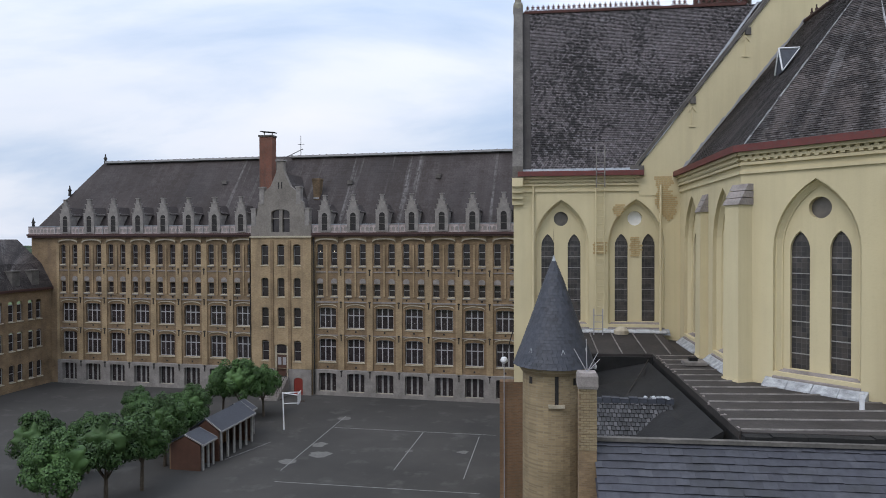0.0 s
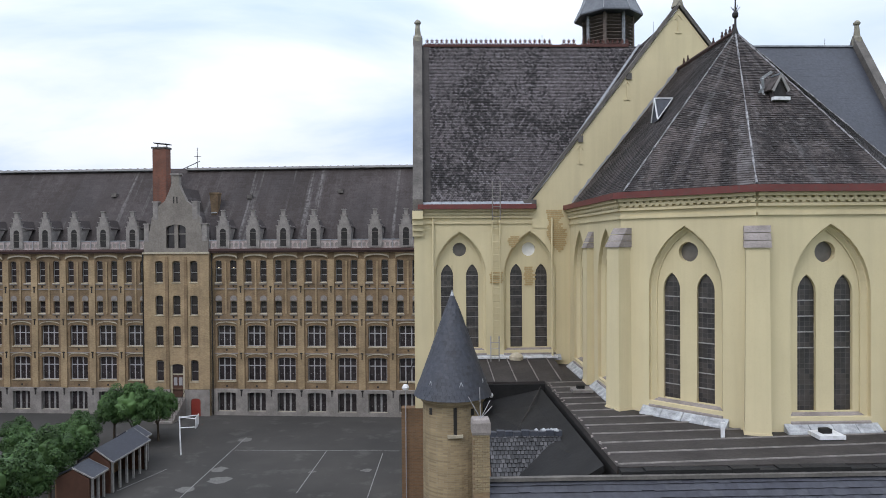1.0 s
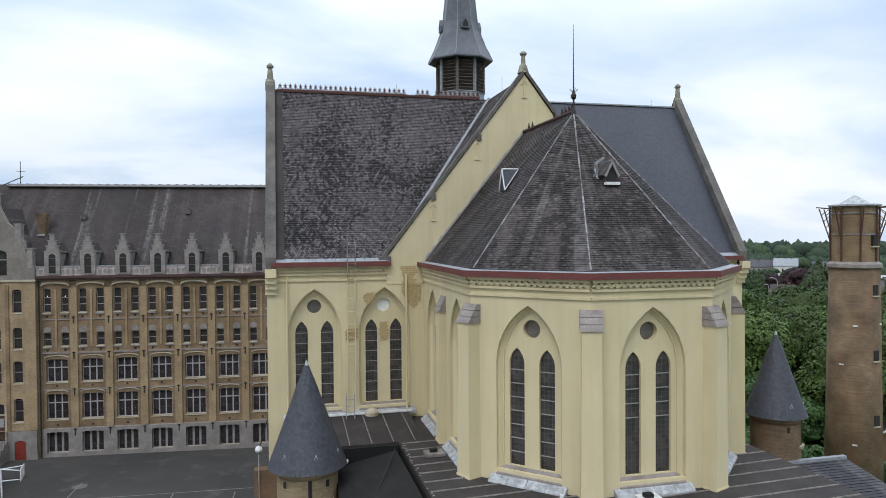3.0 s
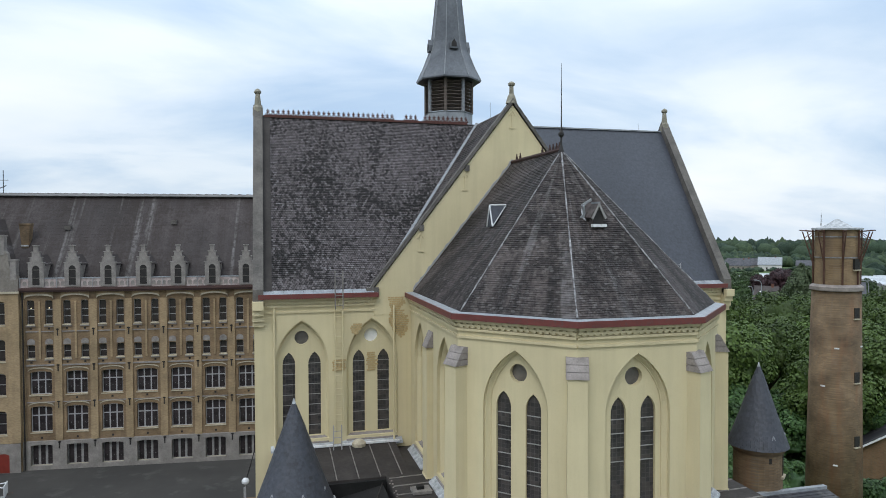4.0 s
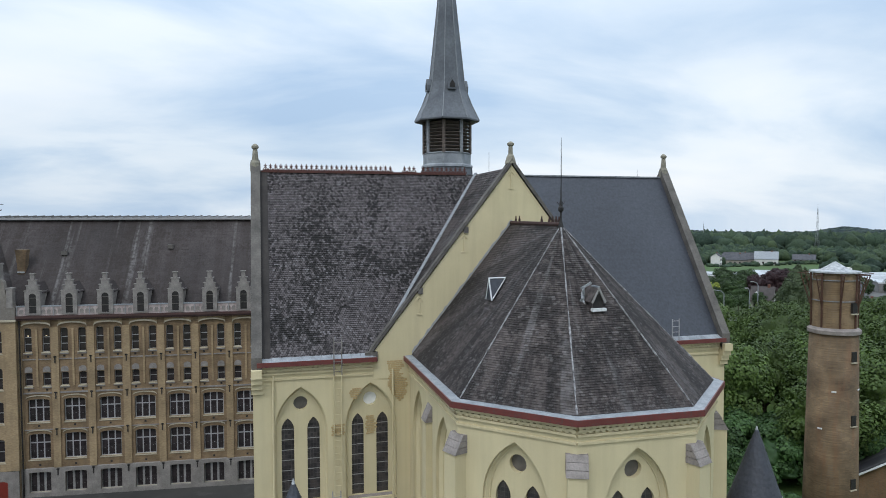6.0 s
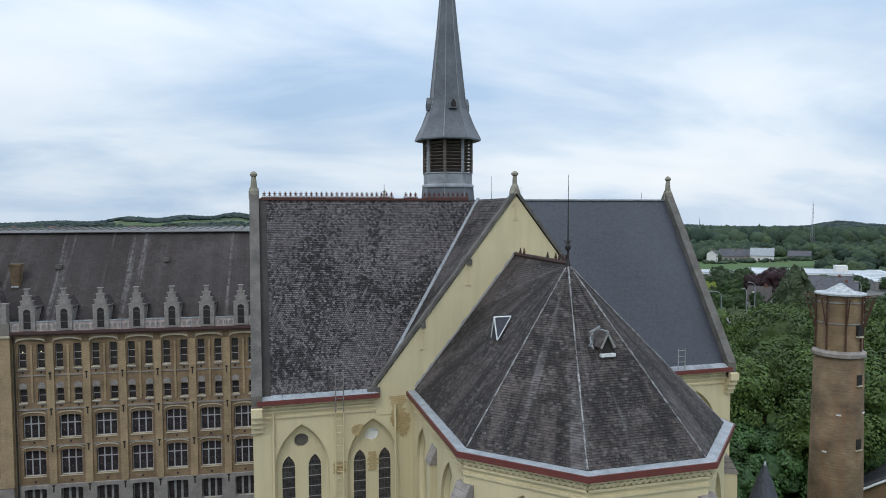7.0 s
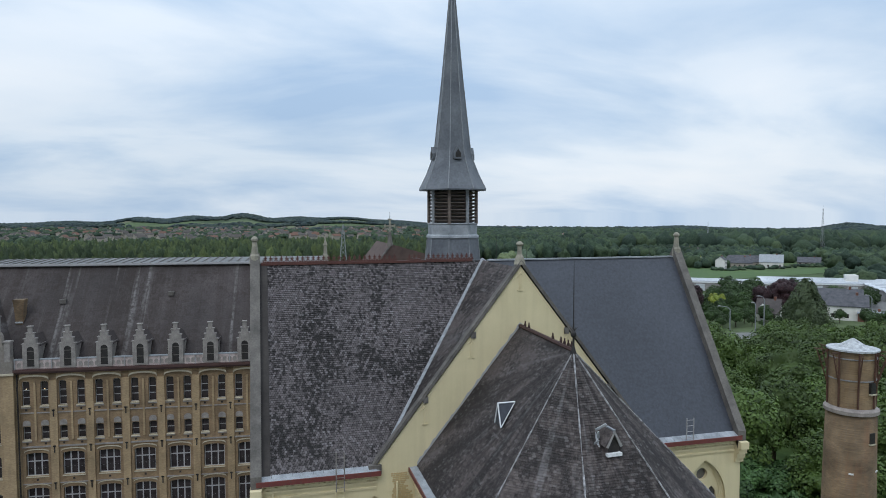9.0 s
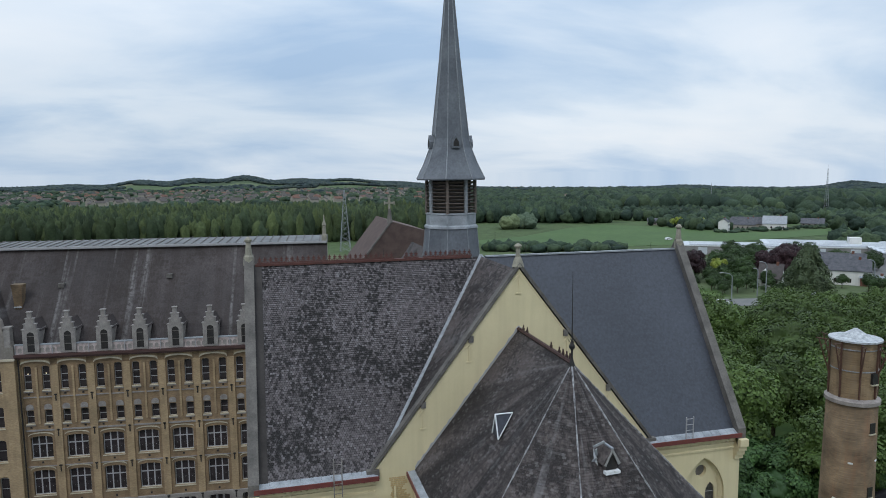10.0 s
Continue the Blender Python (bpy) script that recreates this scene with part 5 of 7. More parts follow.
part("wall", MB().box(-3.3, 3.5, -5.8, 1.6, 0, 10.0), M_BRICK_DK, lr)

# big round brick stack
big = thing("brick_stack", pose(40.75, 39.05, -0.3), "round tan brick chimney stack with a pale metal cap", "chimney")
part("shaft", MB().turn([(1.97, 0), (1.62, 20.6)], 36), M_STACK, big, smooth=True)
part("ledge", MB().turn([(1.62, 20.5), (1.76, 20.55), (1.76, 20.8), (1.5, 20.98)], 36), M_CAP, big, "pale stone ledge")
part("head", MB().turn([(1.5, 20.9), (1.46, 24.98)], 36), M_BRICK, big)
part("cap", MB().turn([(1.68, 24.95), (1.68, 25.06), (0.98, 25.16), (0.62, 25.38), (0.1, 25.72), (0.02, 25.74)], 32), M_LEADWHITE, big, "pale sheet-metal cap with a cone", smooth=False)
for z in (22.9, 24.4):
    part("hoop", MB().turn([(1.49, z), (1.53, z), (1.53, z + 0.07), (1.49, z + 0.07)], 36, cap=False), M_SEAM, big, "pale steel hoop")
for k in range(8):
    a = k * math.pi / 4 + 0.25
    c, s_ = math.cos(a), math.sin(a)
    P = lambda r, z: (r * c, r * s_, z)
    br = MB().tube(P(1.55, 21.0), P(1.6, 25.0), 0.07, n=5).tube(P(1.55, 22.4), P(2.3, 24.8), 0.045, n=5).tube(P(1.5, 24.8), P(2.5, 24.9), 0.04, n=5)
    for j in range(5):
        f, g = j / 5, (j + 1) / 5
        br.tube(P(1.57, 22.4 + 2.4 * g), P(1.55 + 0.75 * f, 22.4 + 2.4 * f), 0.025, n=4)
    part("bracket", br, M_RUST, big, "rusty lattice bracket")
for a, z in ((-1.45, 18.6), (-1.45, 14.0), (-1.45, 9.4), (-1.45, 22.1)):
    rr_ = 1.97 - 0.35 * min(z, 20.6) / 20.6
    w = part("window", MB().box(-0.24, 0.24, -rr_ - 0.03, -rr_ + 0.2, z, z + 0.75), M_DARK, big, "small dark window slot", spin(math.degrees(a) + 90))
    part("sill", MB().box(-0.3, 0.3, -rr_ - 0.08, -rr_ + 0.1, z - 0.09, z), M_SILL, w)
for a, z in ((-2.3, 16.4), (-2.8, 13.6), (-2.3, 8.0), (-1.1, 16.5)):
    rr_ = 1.97 - 0.35 * min(z, 20.6) / 20.6
    part("putlog_stone", MB().box(-0.15, 0.15, -rr_ - 0.04, -rr_ + 0.1, z, z + 0.1), M_WHITE, big, "", spin(math.degrees(a) + 90))

wl_lamp = thing("wall_lamp", pose(-0.75, 33.5, 12.0), "white globe lamp on a thin arm at the chapel corner", "lamp")
part("globe", MB().turn([(0.05, -0.16), (0.17, -0.08), (0.19, 0.02), (0.13, 0.14), (0.03, 0.18)], 12, (-0.15, 0)), M_WHITE, wl_lamp)
part("arm", MB().tube((-0.1, 0, 0.1), (0.3, 0.05, 1.5), 0.03, n=6), M_DARK, wl_lamp)
part("cable", MB().tube((-0.15, 0, -0.1), (-0.15, 0, -8), 0.025, n=5), M_BAR, wl_lamp)

# ---- school ----
SROT = math.degrees(math.atan(-0.096))
SCH = pose(-24.2, 75.9, 0, 0, 0, SROT)
school = thing("school_building", SCH, "long five-storey ochre brick school with stepped dormers and a steep roof", "school")
U0, U1, DEP, CORN = -38.4, 31.0, 15.0, 18.9
BAY = 3.45
R_BAYS = [1.81 + BAY * k for k in range(9)]
L_BAYS = [-8.73 - BAY * k for k in range(8)]
BLANK = [-36.3]


def pane_window(w, h, cols, rows, mat=None, t=0.06, bar=0.04):
    """Frame and pane of a window; the opening's foot is at z = 0, middle at x = 0."""
    fr = MB()
    fr.box(-w / 2, -w / 2 + t, 0, 0.08, 0, h).box(w / 2 - t, w / 2, 0, 0.08, 0, h).box(-w / 2 + t, w / 2 - t, 0, 0.08, 0, t).box(-w / 2 + t, w / 2 - t, 0, 0.08, h - t, h)
    for c in range(1, cols):
        x = -w / 2 + w * c / cols
        fr.box(x - bar, x + bar, 0.003, 0.077, t, h - t)
    for zf in rows:
        fr.box(-w / 2 + t, w / 2 - t, 0.006, 0.074, h * zf - bar * 0.9, h * zf + bar * 0.9)
    for c in range(cols):
        x0, x1 = -w / 2 + w * c / cols, -w / 2 + w * (c + 1) / cols
        fr.box((x0 + x1) / 2 - 0.02, (x0 + x1) / 2 + 0.02, 0.012, 0.068, h * 0.3, h * 0.3 + 0.04) if cols > 1 else None
    pane = MB().box(-w / 2 + 0.02, w / 2 - 0.02, 0.035, 0.05, 0.02, h - 0.02)
    sill = MB().prism([(-w / 2 - 0.06, -0.33, -0.04), (-w / 2 - 0.06, 0.05, 0.03), (-w / 2 - 0.06, 0.05, -0.12), (-w / 2 - 0.06, -0.33, -0.12)], (w + 0.12, 0, 0))
    return fr.mesh("window", mat or M_BAR), pane.mesh("pane", M_GLASS_SCH), sill.mesh("sill", M_SILL)


W_BIG2, W_BIG3 = pane_window(2.05, 2.65, 3, (0.64,), t=0.08, bar=0.06), pane_window(2.05, 2.4, 3, (0.62,), t=0.08, bar=0.06)
W_LOW = pane_window(2.05, 2.15, 3, (), M_FRAME, 0.06, 0.11)
W_4, W_5 = pane_window(0.74, 1.36, 1, (0.5,), M_FRAME, 0.045), pane_window(0.74, 2.45, 1, (0.33, 0.62), M_BAR, 0.045, 0.035)
W_G = pane_window(0.9, 2.2, 1, (0.5,), M_FRAME, 0.05)


HOOD = MB()
_arc = segment(0, 1.18, 0, 0, 0.3, 10)[2:]
for (xa, za), (xb, zb) in zip(_arc, _arc[1:]):
    HOOD.prism([(xa, -0.09, za), (xb, -0.09, zb), (xb, -0.09, zb + 0.09), (xa, -0.09, za + 0.09)], (0, 0.09, 0))
HOOD = HOOD.mesh("hood_mould", M_SILL)
# dark squares on the brick face: hole shade by colour, nothing hollow
HOLE = MB().box(-0.1, 0.1, -0.02, 0.01, -0.1, 0.1).mesh("vent_hole", M_DARK)
TIE = MB().box(-0.05, 0.05, -0.2, -0.13, -0.42, 0.32).box(-0.14, 0.14, -0.2, -0.13, 0.18, 0.3).mesh("wall_tie", M_DARK)
BLIND = MB().prism([(p[0], -0.305, p[1]) for p in segment(0.25, 0.19, 0.12, 0.42, 0.18, 5)], (0, 0.024, 0)).mesh("blind_arch", M_DORMER)


def school_window(meshes, u, z, y=0.26, parent=None):
    w = part("window", meshes[0], None, parent or school, "white-framed window", pose(u, y, z))
    part("pane", meshes[1], None, w)
    part("sill", meshes[2], None, w, "pale stone sill")
    return w


def bay_wall(u, x0, x1, mb_b, mb_p, mb_stone):
    """One bay's brick skin with its openings, plus pilaster strips, arches and string courses."""
    p0, p1 = (lambda a, b: (a, 0, b)), (lambda a, b: (a, 0.32, b))
    q0, q1 = (lambda a, b: (a, -0.14, b)), (lambda a, b: (a, 0.3, b))
    low = segment(u, 1.05, 0.42, 2.5, 0.1)
    mb_p.flat(rect(x0, x1, 0, 2.95), [low], q0)
    mb_p.reveal(low, q0, q1)
    mb_p.poly([(x0, -0.14, 2.95), (x1, -0.14, 2.95), (x1, 0, 3.0), (x0, 0, 3.0)])
    for z0, z1, hs in ((2.95, 7.2, [segment(u, 1.05, 3.9, 6.38, 0.2)]), (7.2, 11.0, [segment(u, 1.05, 7.78, 10.0, 0.2)]),
                       (11.0, 14.5, [segment(u + d, 0.37, 11.55, 12.82, 0.1) for d in (-0.86, 0.86)]), (14.5, CORN, [segment(u + d, 0.37, 15.05, 17.35, 0.2) for d in (-0.86, 0.86)])):
        mb_b.flat(rect(x0, x1, z0, z1), hs, p0)
        for h in hs:
            mb_b.reveal(h, p0, p1)


for bays, lo, hi in ((R_BAYS, 0.05, U1), (L_BAYS, U0, -7.5)):
    for u in bays:
        x0, x1 = max(lo, u - BAY / 2), min(hi, u + BAY / 2)
        if u == R_BAYS[0]:
            x0 = lo
        if u == L_BAYS[0]:
            x1 = hi
        b_, p_, s_ = MB(), MB(), MB()
        bay_wall(u, x0, x1, b_, p_, s_)
        part("wall_bay", b_, M_BRICK, school)
        part("plinth", p_, M_PLINTH, school, "grey stone plinth")
        school_window(W_LOW, u, 0.42)
        school_window(W_BIG2, u, 3.9)
        school_window(W_BIG3, u, 7.78)
        for d in (-0.86, 0.86):
            school_window(W_4, u + d, 11.55, 0.22)
            school_window(W_5, u + d, 15.05, 0.22)
        # brick relief: pilaster, panel arch, string courses, blind heads
        rl = MB()
        for xe in (x0, x1):
            a, b = (xe, xe + 0.36) if xe == x0 else (xe - 0.36, xe)
            rl.box(a, b, -0.14, 0.0, 3.0, 17.6)
        arch = segment(u, 1.37, 14.6, 17.72, 0.36, 10)
        arc = arch[2:]
        for (xa, za), (xb, zb) in zip(arc, arc[1:]):
            rl.poly([(xa, -0.14, za), (xb, -0.14, zb), (xb, -0.14, CORN - 0.3), (xa, -0.14, CORN - 0.3)])
            rl.poly([(xa, -0.14, za), (xb, -0.14, zb), (xb, 0, zb), (xa, 0, za)])
        rl.box(u - 0.1, u + 0.1, -0.1, 0.0, 11.5, 17.4)
        av = MB()
        for (xa, za), (xb, zb) in zip(arc, arc[1:]):
            av.prism([(xa, -0.24, za - 0.02), (xb, -0.24, zb - 0.02), (xb, -0.24, zb + 0.15), (xa, -0.24, za + 0.15)], (0, 0.1, 0))
        part("archivolt", av, M_SILL, school, "pale brick arch over the paired windows")
        part("pilaster_frame", rl, M_BRICK_LT, school, "paler brick pilasters and arch of the bay")
        for z0, z1, y in ((10.75, 10.9, -0.1), (6.95, 7.05, -0.08), (14.25, 14.36, -0.08)):
            part("string_course", MB().box(x0 + 0.36, x1 - 0.36, y, 0.0, z0, z1), M_DORMER, school, "pale stone string course")
        for d in (-0.86, 0.86):
            part("window_sill", MB().box(u + d - 0.45, u + d + 0.45, -0.1, 0.0, 14.8, 14.88), M_DORMER, school)
            part("window_sill", MB().box(u + d - 0.45, u + d + 0.45, -0.1, 0.0, 11.32, 11.4), M_DORMER, school)
            part("tympanum", MB().prism([(a_, -0.03, b_) for a_, b_ in segment(u + d, 0.36, 12.98, 13.3, 0.26)], (0, 0.03, 0)), M_DORMER, school)
        for z in (6.62, 10.22):
            part("hood_mould", HOOD, None, school, "curved pale hood mould over the window", Matrix.Translation((u, 0, z)))
        for d, z in ((-0.86, 14.6), (0.86, 14.6), (-0.86, 11.12), (0.86, 11.12), (0, 3.3), (0, 7.4), (0, 14.45)):
            part("vent_hole", HOLE, None, school, "", Matrix.Translation((u + d, 0, z)))
        for z in (14.3, 10.6, 6.8, 2.6):
            part("wall_tie", TIE, None, school, "dark iron wall anchor", Matrix.Translation((x1, 0, z)))
part("wall_bay", MB().box(U0, L_BAYS[-1] - BAY / 2, 0, 0.3, 0, CORN), M_BRICK, school)
part("wall_side", MB().box(U0, U0 + 0.3, 0.3, DEP, 0, CORN), M_BRICK, school)
part("wall_side", MB().box(U1 - 0.3, U1, 0.3, DEP, 0, CORN), M_BRICK, school)
part("wall_back", MB().box(U0 + 0.3, U1 - 0.3, DEP - 0.3, DEP, 0, CORN), M_BRICK, school)
for z in (3.2, 7.0, 11.2, 14.7):
    part("storey_floor", MB().box(U0 + 0.3, U1 - 0.3, 0.5, DEP - 0.3, z - 0.15, z), M_BROWN, school)
for a, b in ((U0 - 0.2, -7.5), (0.05, U1 + 0.2)):
    part("cornice", MB().box(a, b, -0.45, 0.3, CORN - 0.5, CORN - 0.3).box(a, b, -0.6, 0.3, CORN - 0.3, CORN - 0.05), M_EAVE, school, "dark red-brown eaves gutter")
    par = MB().box(a, b, -0.28, 0.0, CORN - 0.05, CORN + 0.85)
    part("parapet", par, M_PINKBAND, school, "pinkish stained parapet wall")
    x = a + 0.25
    while x < b - 0.4:
        part("blind_arch", BLIND, None, school, "", Matrix.Translation((x, 0, CORN)))
        x += 0.52
    part("parapet_coping", MB().box(a, b, -0.34, 0.06, CORN + 0.85, CORN + 0.95), M_ZINC, school)

# roof
RY, RZ = 8.0, 28.85
part("roof", MB().poly([(U0, 0.0, CORN + 0.1), (U1, 0.0, CORN + 0.1), (U1, RY, RZ), (U0 + 4.6, RY, RZ)]).poly([(U0, DEP + 1, CORN + 0.1), (U1, DEP + 1, CORN + 0.1), (U1, RY, RZ), (U0 + 4.6, RY, RZ)]).poly([(U0, 0, CORN + 0.1), (U0, DEP + 1, CORN + 0.1), (U0 + 4.6, RY, RZ)]).poly([(U1, 0, CORN + 0.1), (U1, DEP + 1, CORN + 0.1), (U1, RY, RZ)]), M_SLATE_SCH, school, "steep brown-grey tiled roof with pale streaks")
s = part("tiling", raw_mesh("tiling", slates([(U0, 0, CORN + 0.1), (U1, 0, CORN + 0.1), (U1, RY, RZ), (U0 + 4.6, RY, RZ)], 0.7, 0.42, 51, 0.009), M_SLATE_SCH), None, school)
s["kind"] = "stuff"
for a, b in ((U0 + 5, -8.5), (-6.0, U1)):
    rb = MB().prism([(a, RY - 0.5, RZ - 0.32), (a, RY - 0.5, RZ - 0.02), (a, RY + 5.2, RZ + 0.2), (a, RY + 5.2, RZ - 0.6)], (b - a, 0, 0))
    part("ridge_platform", rb, M_ZINCTOP, school, "broad shallow grey zinc roof top")
    x = a
    seam = MB().prism([(0, RY - 0.5, RZ - 0.01), (0, RY + 5.2, RZ + 0.21), (0, RY + 5.2, RZ + 0.29), (0, RY - 0.5, RZ + 0.07)], (0.07, 0, 0)).mesh("standing_seam", M_COPE)
    while x < b:
        part("standing_seam", seam, None, school, "", Matrix.Translation((x, 0, 0)))
        x += 0.95
    part("ridge_edge", MB().box(a, b, RY - 0.66, RY - 0.5, RZ - 0.24, RZ + 0.0), M_BAR, school, "white edge strip below the zinc top")
part("pinnacle", MB().turn([(0.35, RZ - 3), (0.33, RZ + 0.6), (0.22, RZ + 0.8), (0.18, RZ + 1.7), (0.26, RZ + 1.8), (0.1, RZ + 2.3), (0.03, RZ + 3.0)], 8, (U1 - 0.3, RY)), M_FINIAL, school, "stone pinnacle on the end gable")
for z, y, u in ((RZ, RY, U0 + 4.6), (RZ - 4.6, RY * 0.5, U0 + 2.3), (CORN + 1, 0.2, U0 + 0.1)):
    part("hip_finial", MB().turn([(0.22, z - 0.3), (0.15, z + 0.3), (0.26, z + 0.45), (0.12, z + 0.7), (0.05, z + 1.1)], 7, (u, y)), M_DARK, school)

# stepped dormers
def dormer_mesh():
    f = MB()
    st = [(0.74, -0.4, 2.0), (0.56, 2.0, 2.55), (0.36, 2.55, 3.1), (0.19, 3.1, 3.75)]
    for hw, z0, z1 in st:
        if z0 < 0:
            op = segment(0, 0.34, -0.25, 1.45, 0.32, 6)
            put = lambda a, b: (a, -0.35, b)
            f.flat(rect(-hw, hw, z0, z1), [op], put)
            f.reveal(op, put, lambda a, b: (a, -0.28, b))
            f.poly([(-hw, -0.35, z0), (-hw, -0.35, z1), (-hw, 1.6, z1), (-hw, 0.0, z0)])
            f.poly([(hw, -0.35, z0), (hw, -0.35, z1), (hw, 1.6, z1), (hw, 0.0, z0)])
            f.poly([(-hw, -0.35, z1), (hw, -0.35, z1), (hw, 0.1, z1), (-hw, 0.1, z1)])
        else:
            f.box(-hw, hw, -0.35, 0.0, z0 - 0.01, z1)
    cap = MB().box(-0.135, 0.135, -0.42, 0.05, 0, 0.09)
    rf = MB()
    for sgn in (-1, 1):
        rf.prism([(sgn * 0.78, 0.0, 1.75), (0, 0.0, 2.75), (0, 0.0, 2.83), (sgn * 0.84, 0.0, 1.8)], (0, 2.6, 0))
    glass = MB().prism([(a, -0.30, b) for a, b in segment(0, 0.34, -0.25, 1.45, 0.32, 6)], (0, 0.03, 0))
    bar = MB().box(-0.34, 0.34, -0.33, -0.302, -0.03, 0.03)
    return f.mesh("dormer", M_DORMER), cap.mesh("step_cap", M_DORMER), rf.mesh("dormer_roof", M_SLATE_SCH), glass.mesh("pane", M_DARK), bar.mesh("glazing_bar", M_COPE)


DM = dormer_mesh()
for u in L_BAYS + R_BAYS:
    uu = u - 0.12
    d = part("dormer", DM[0], None, school, "grey stepped-gable stone dormer", pose(uu, -0.1, CORN + 0.45))
    for hw, z in ((0.74, 2.0), (0.56, 2.55), (0.36, 3.1), (0.19, 3.75)):
        for sgn in (-1, 1):
            part("step_cap", DM[1], None, d, "", pose(sgn * (hw - 0.065), 0, z))
    part("dormer_roof", DM[2], None, d)
    part("pane", DM[3], None, d)
    for z in (0.48, 1.32):
        part("glazing_bar", DM[4], None, d, "", pose(0, 0, z))
    part("rain_pipe", MB().tube((u - 1.66, -0.38, CORN - 0.1), (u - 1.66, -0.38, CORN + 0.95), 0.045, n=6), M_BAR, school, "short white rain pipe")

for u in (R_BAYS[0] - 0.86, R_BAYS[0] + 0.86):
    part("lit_lamp", MB().turn([(0.01, 16.65), (0.055, 16.67), (0.055, 16.74), (0.01, 16.76)], 8, (u, 0.16)), M_LIT, school, "small lit lamp behind the window")

# middle block with the curved gable
gx0, gx1, gm, GF = -7.5, 0.05, -3.72, -0.55
gb = MB()
pf0, pf1 = (lambda a, b: (a, GF, b)), (lambda a, b: (a, GF + 0.35, b))
cols = (gm - 2.02, gm, gm + 2.02)
for z0, z1, hs in ((3.0, 7.2, [segment(cols[0], 0.45, 3.9, 6.1, 0.22), segment(cols[2], 0.45, 3.9, 6.1, 0.22), segment(gm, 0.85, 3.0, 5.5, 0.35)]),
                   (7.2, 10.7, [segment(c, 0.45, 7.9, 9.95, 0.22) for c in cols]), (10.7, 14.3, [segment(c, 0.45, 11.4, 13.4, 0.22) for c in cols]), (14.3, 18.4, [segment(c, 0.45, 15.1, 17.3, 0.22) for c in cols])):
    gb.flat(rect(gx0, gx1, z0, z1), hs, pf0)
    for h in hs:
        gb.reveal(h, pf0, pf1)
gb.poly([(gx0, GF, 0), (gx0, GF, 18.4), (gx0, 0.2, 18.4), (gx0, 0.2, 0)]).poly([(gx1, GF, 0), (gx1, GF, 18.4), (gx1, 0.2, 18.4), (gx1, 0.2, 0)])
part("wall_bay", gb, M_BRICK_LT, school)
for c in cols:
    for z in (7.9, 11.4, 15.1):
        school_window(W_G, c, z, GF + 0.26)
    if c != gm:
        school_window(W_G, c, 3.9, GF + 0.26)
        part("wall_strip", MB().box(c + (0.75 if c < gm else -1.1), c + (1.1 if c < gm else -0.75), GF - 0.1, GF, 3.0, 18.0), M_BRICK, school)
pl = MB()
pl.flat(rect(gm + 0.85, gx1, 0, 3.0), [segment(gm + 2.15, 0.55, 0.02, 1.75, 0.25)], lambda a, b: (a, GF - 0.1, b))
pl.box(gx0, gm - 0.85, GF - 0.1, GF, 0, 3.0).box(gm - 0.85, gm + 0.85, GF - 0.1, GF, 0, 2.05)
part("plinth", pl, M_PLINTH, school, "grey stone plinth")
part("side_door", MB().prism([(a, GF - 0.04, b) for a, b in segment(gm + 2.15, 0.55, 0.02, 1.75, 0.25)], (0, 0.06, 0)), M_REDDOOR, school, "arched red basement door")
dr = part("front_door", MB().box(gm - 0.62, gm + 0.62, GF + 0.2, GF + 0.28, 2.1, 4.6), M_BROWN, school, "dark brown double entrance door with glazed tops")
for sx in (-0.3, 0.3):
    part("pane", MB().box(gm + sx - 0.2, gm + sx + 0.2, GF + 0.17, GF + 0.2, 3.4, 4.3), M_BAR, dr)
part("fanlight", MB().box(gm - 0.62, gm + 0.62, GF + 0.2, GF + 0.26, 4.75, 5.7), M_GLASS_SCH, school, "dark fanlight above the door")
part("door_surround", MB().box(gm - 0.85, gm - 0.62, GF + 0.1, GF + 0.3, 2.05, 5.7).box(gm + 0.62, gm + 0.85, GF + 0.1, GF + 0.3, 2.05, 5.7).box(gm - 0.62, gm + 0.62, GF + 0.12, GF + 0.3, 4.6, 4.75), M_SILL, school)
cur = [(gx0, 18.4), (gx1, 18.4), (gx1, 19.6), (gx1 - 0.3, 20.6), (gx1 - 0.75, 20.9), (gx1 - 1.0, 22.4), (gx1 - 1.55, 23.0), (gx1 - 1.75, 23.7), (gx1 - 2.55, 24.3), (gm + 0.62, 25.6), (gm + 0.42, 26.2), (gm + 0.42, 27.2)]
cur += [(2 * gm - x, z) for x, z in reversed(cur[2:])]
cur[0] = (2 * gm - gx1, 18.4)
hole = [segment(gm, 1.15, 18.95, 21.2, 0.4, 8)]
gg = MB().flat(cur, hole, pf0)
gg.reveal(hole[0], pf0, pf1)
gg.reveal(cur, pf0, lambda a, b: (a, GF + 0.6, b))
gg.flat(cur, hole, lambda a, b: (a, GF + 0.6, b))
part("gable_wall", gg, M_GREYBRICK, school, "grey curved and stepped gable")
for sx in (-0.42, 0.42):
    # dark bars on the gable face, coloured as the slits' inner shade
    part("slit", MB().box(gm + sx * 0.45 - 0.07, gm + sx * 0.45 + 0.07, GF - 0.01, GF + 0.1, 24.0, 24.75), M_DARK, school, "narrow dark slit in the gable")
part("mullion", MB().box(gm - 0.2, gm + 0.2, GF + 0.1, GF + 0.42, 18.95, 21.6).box(gm - 1.15, gm - 0.2, GF + 0.12, GF + 0.38, 20.5, 20.6).box(gm + 0.2, gm + 1.15, GF + 0.12, GF + 0.38, 20.5, 20.6), M_GREYBRICK, school)
part("transom_glass", MB().box(gm - 1.15, gm + 1.15, GF + 0.36, GF + 0.4, 18.95, 21.6), M_GLASS_SCH, school)
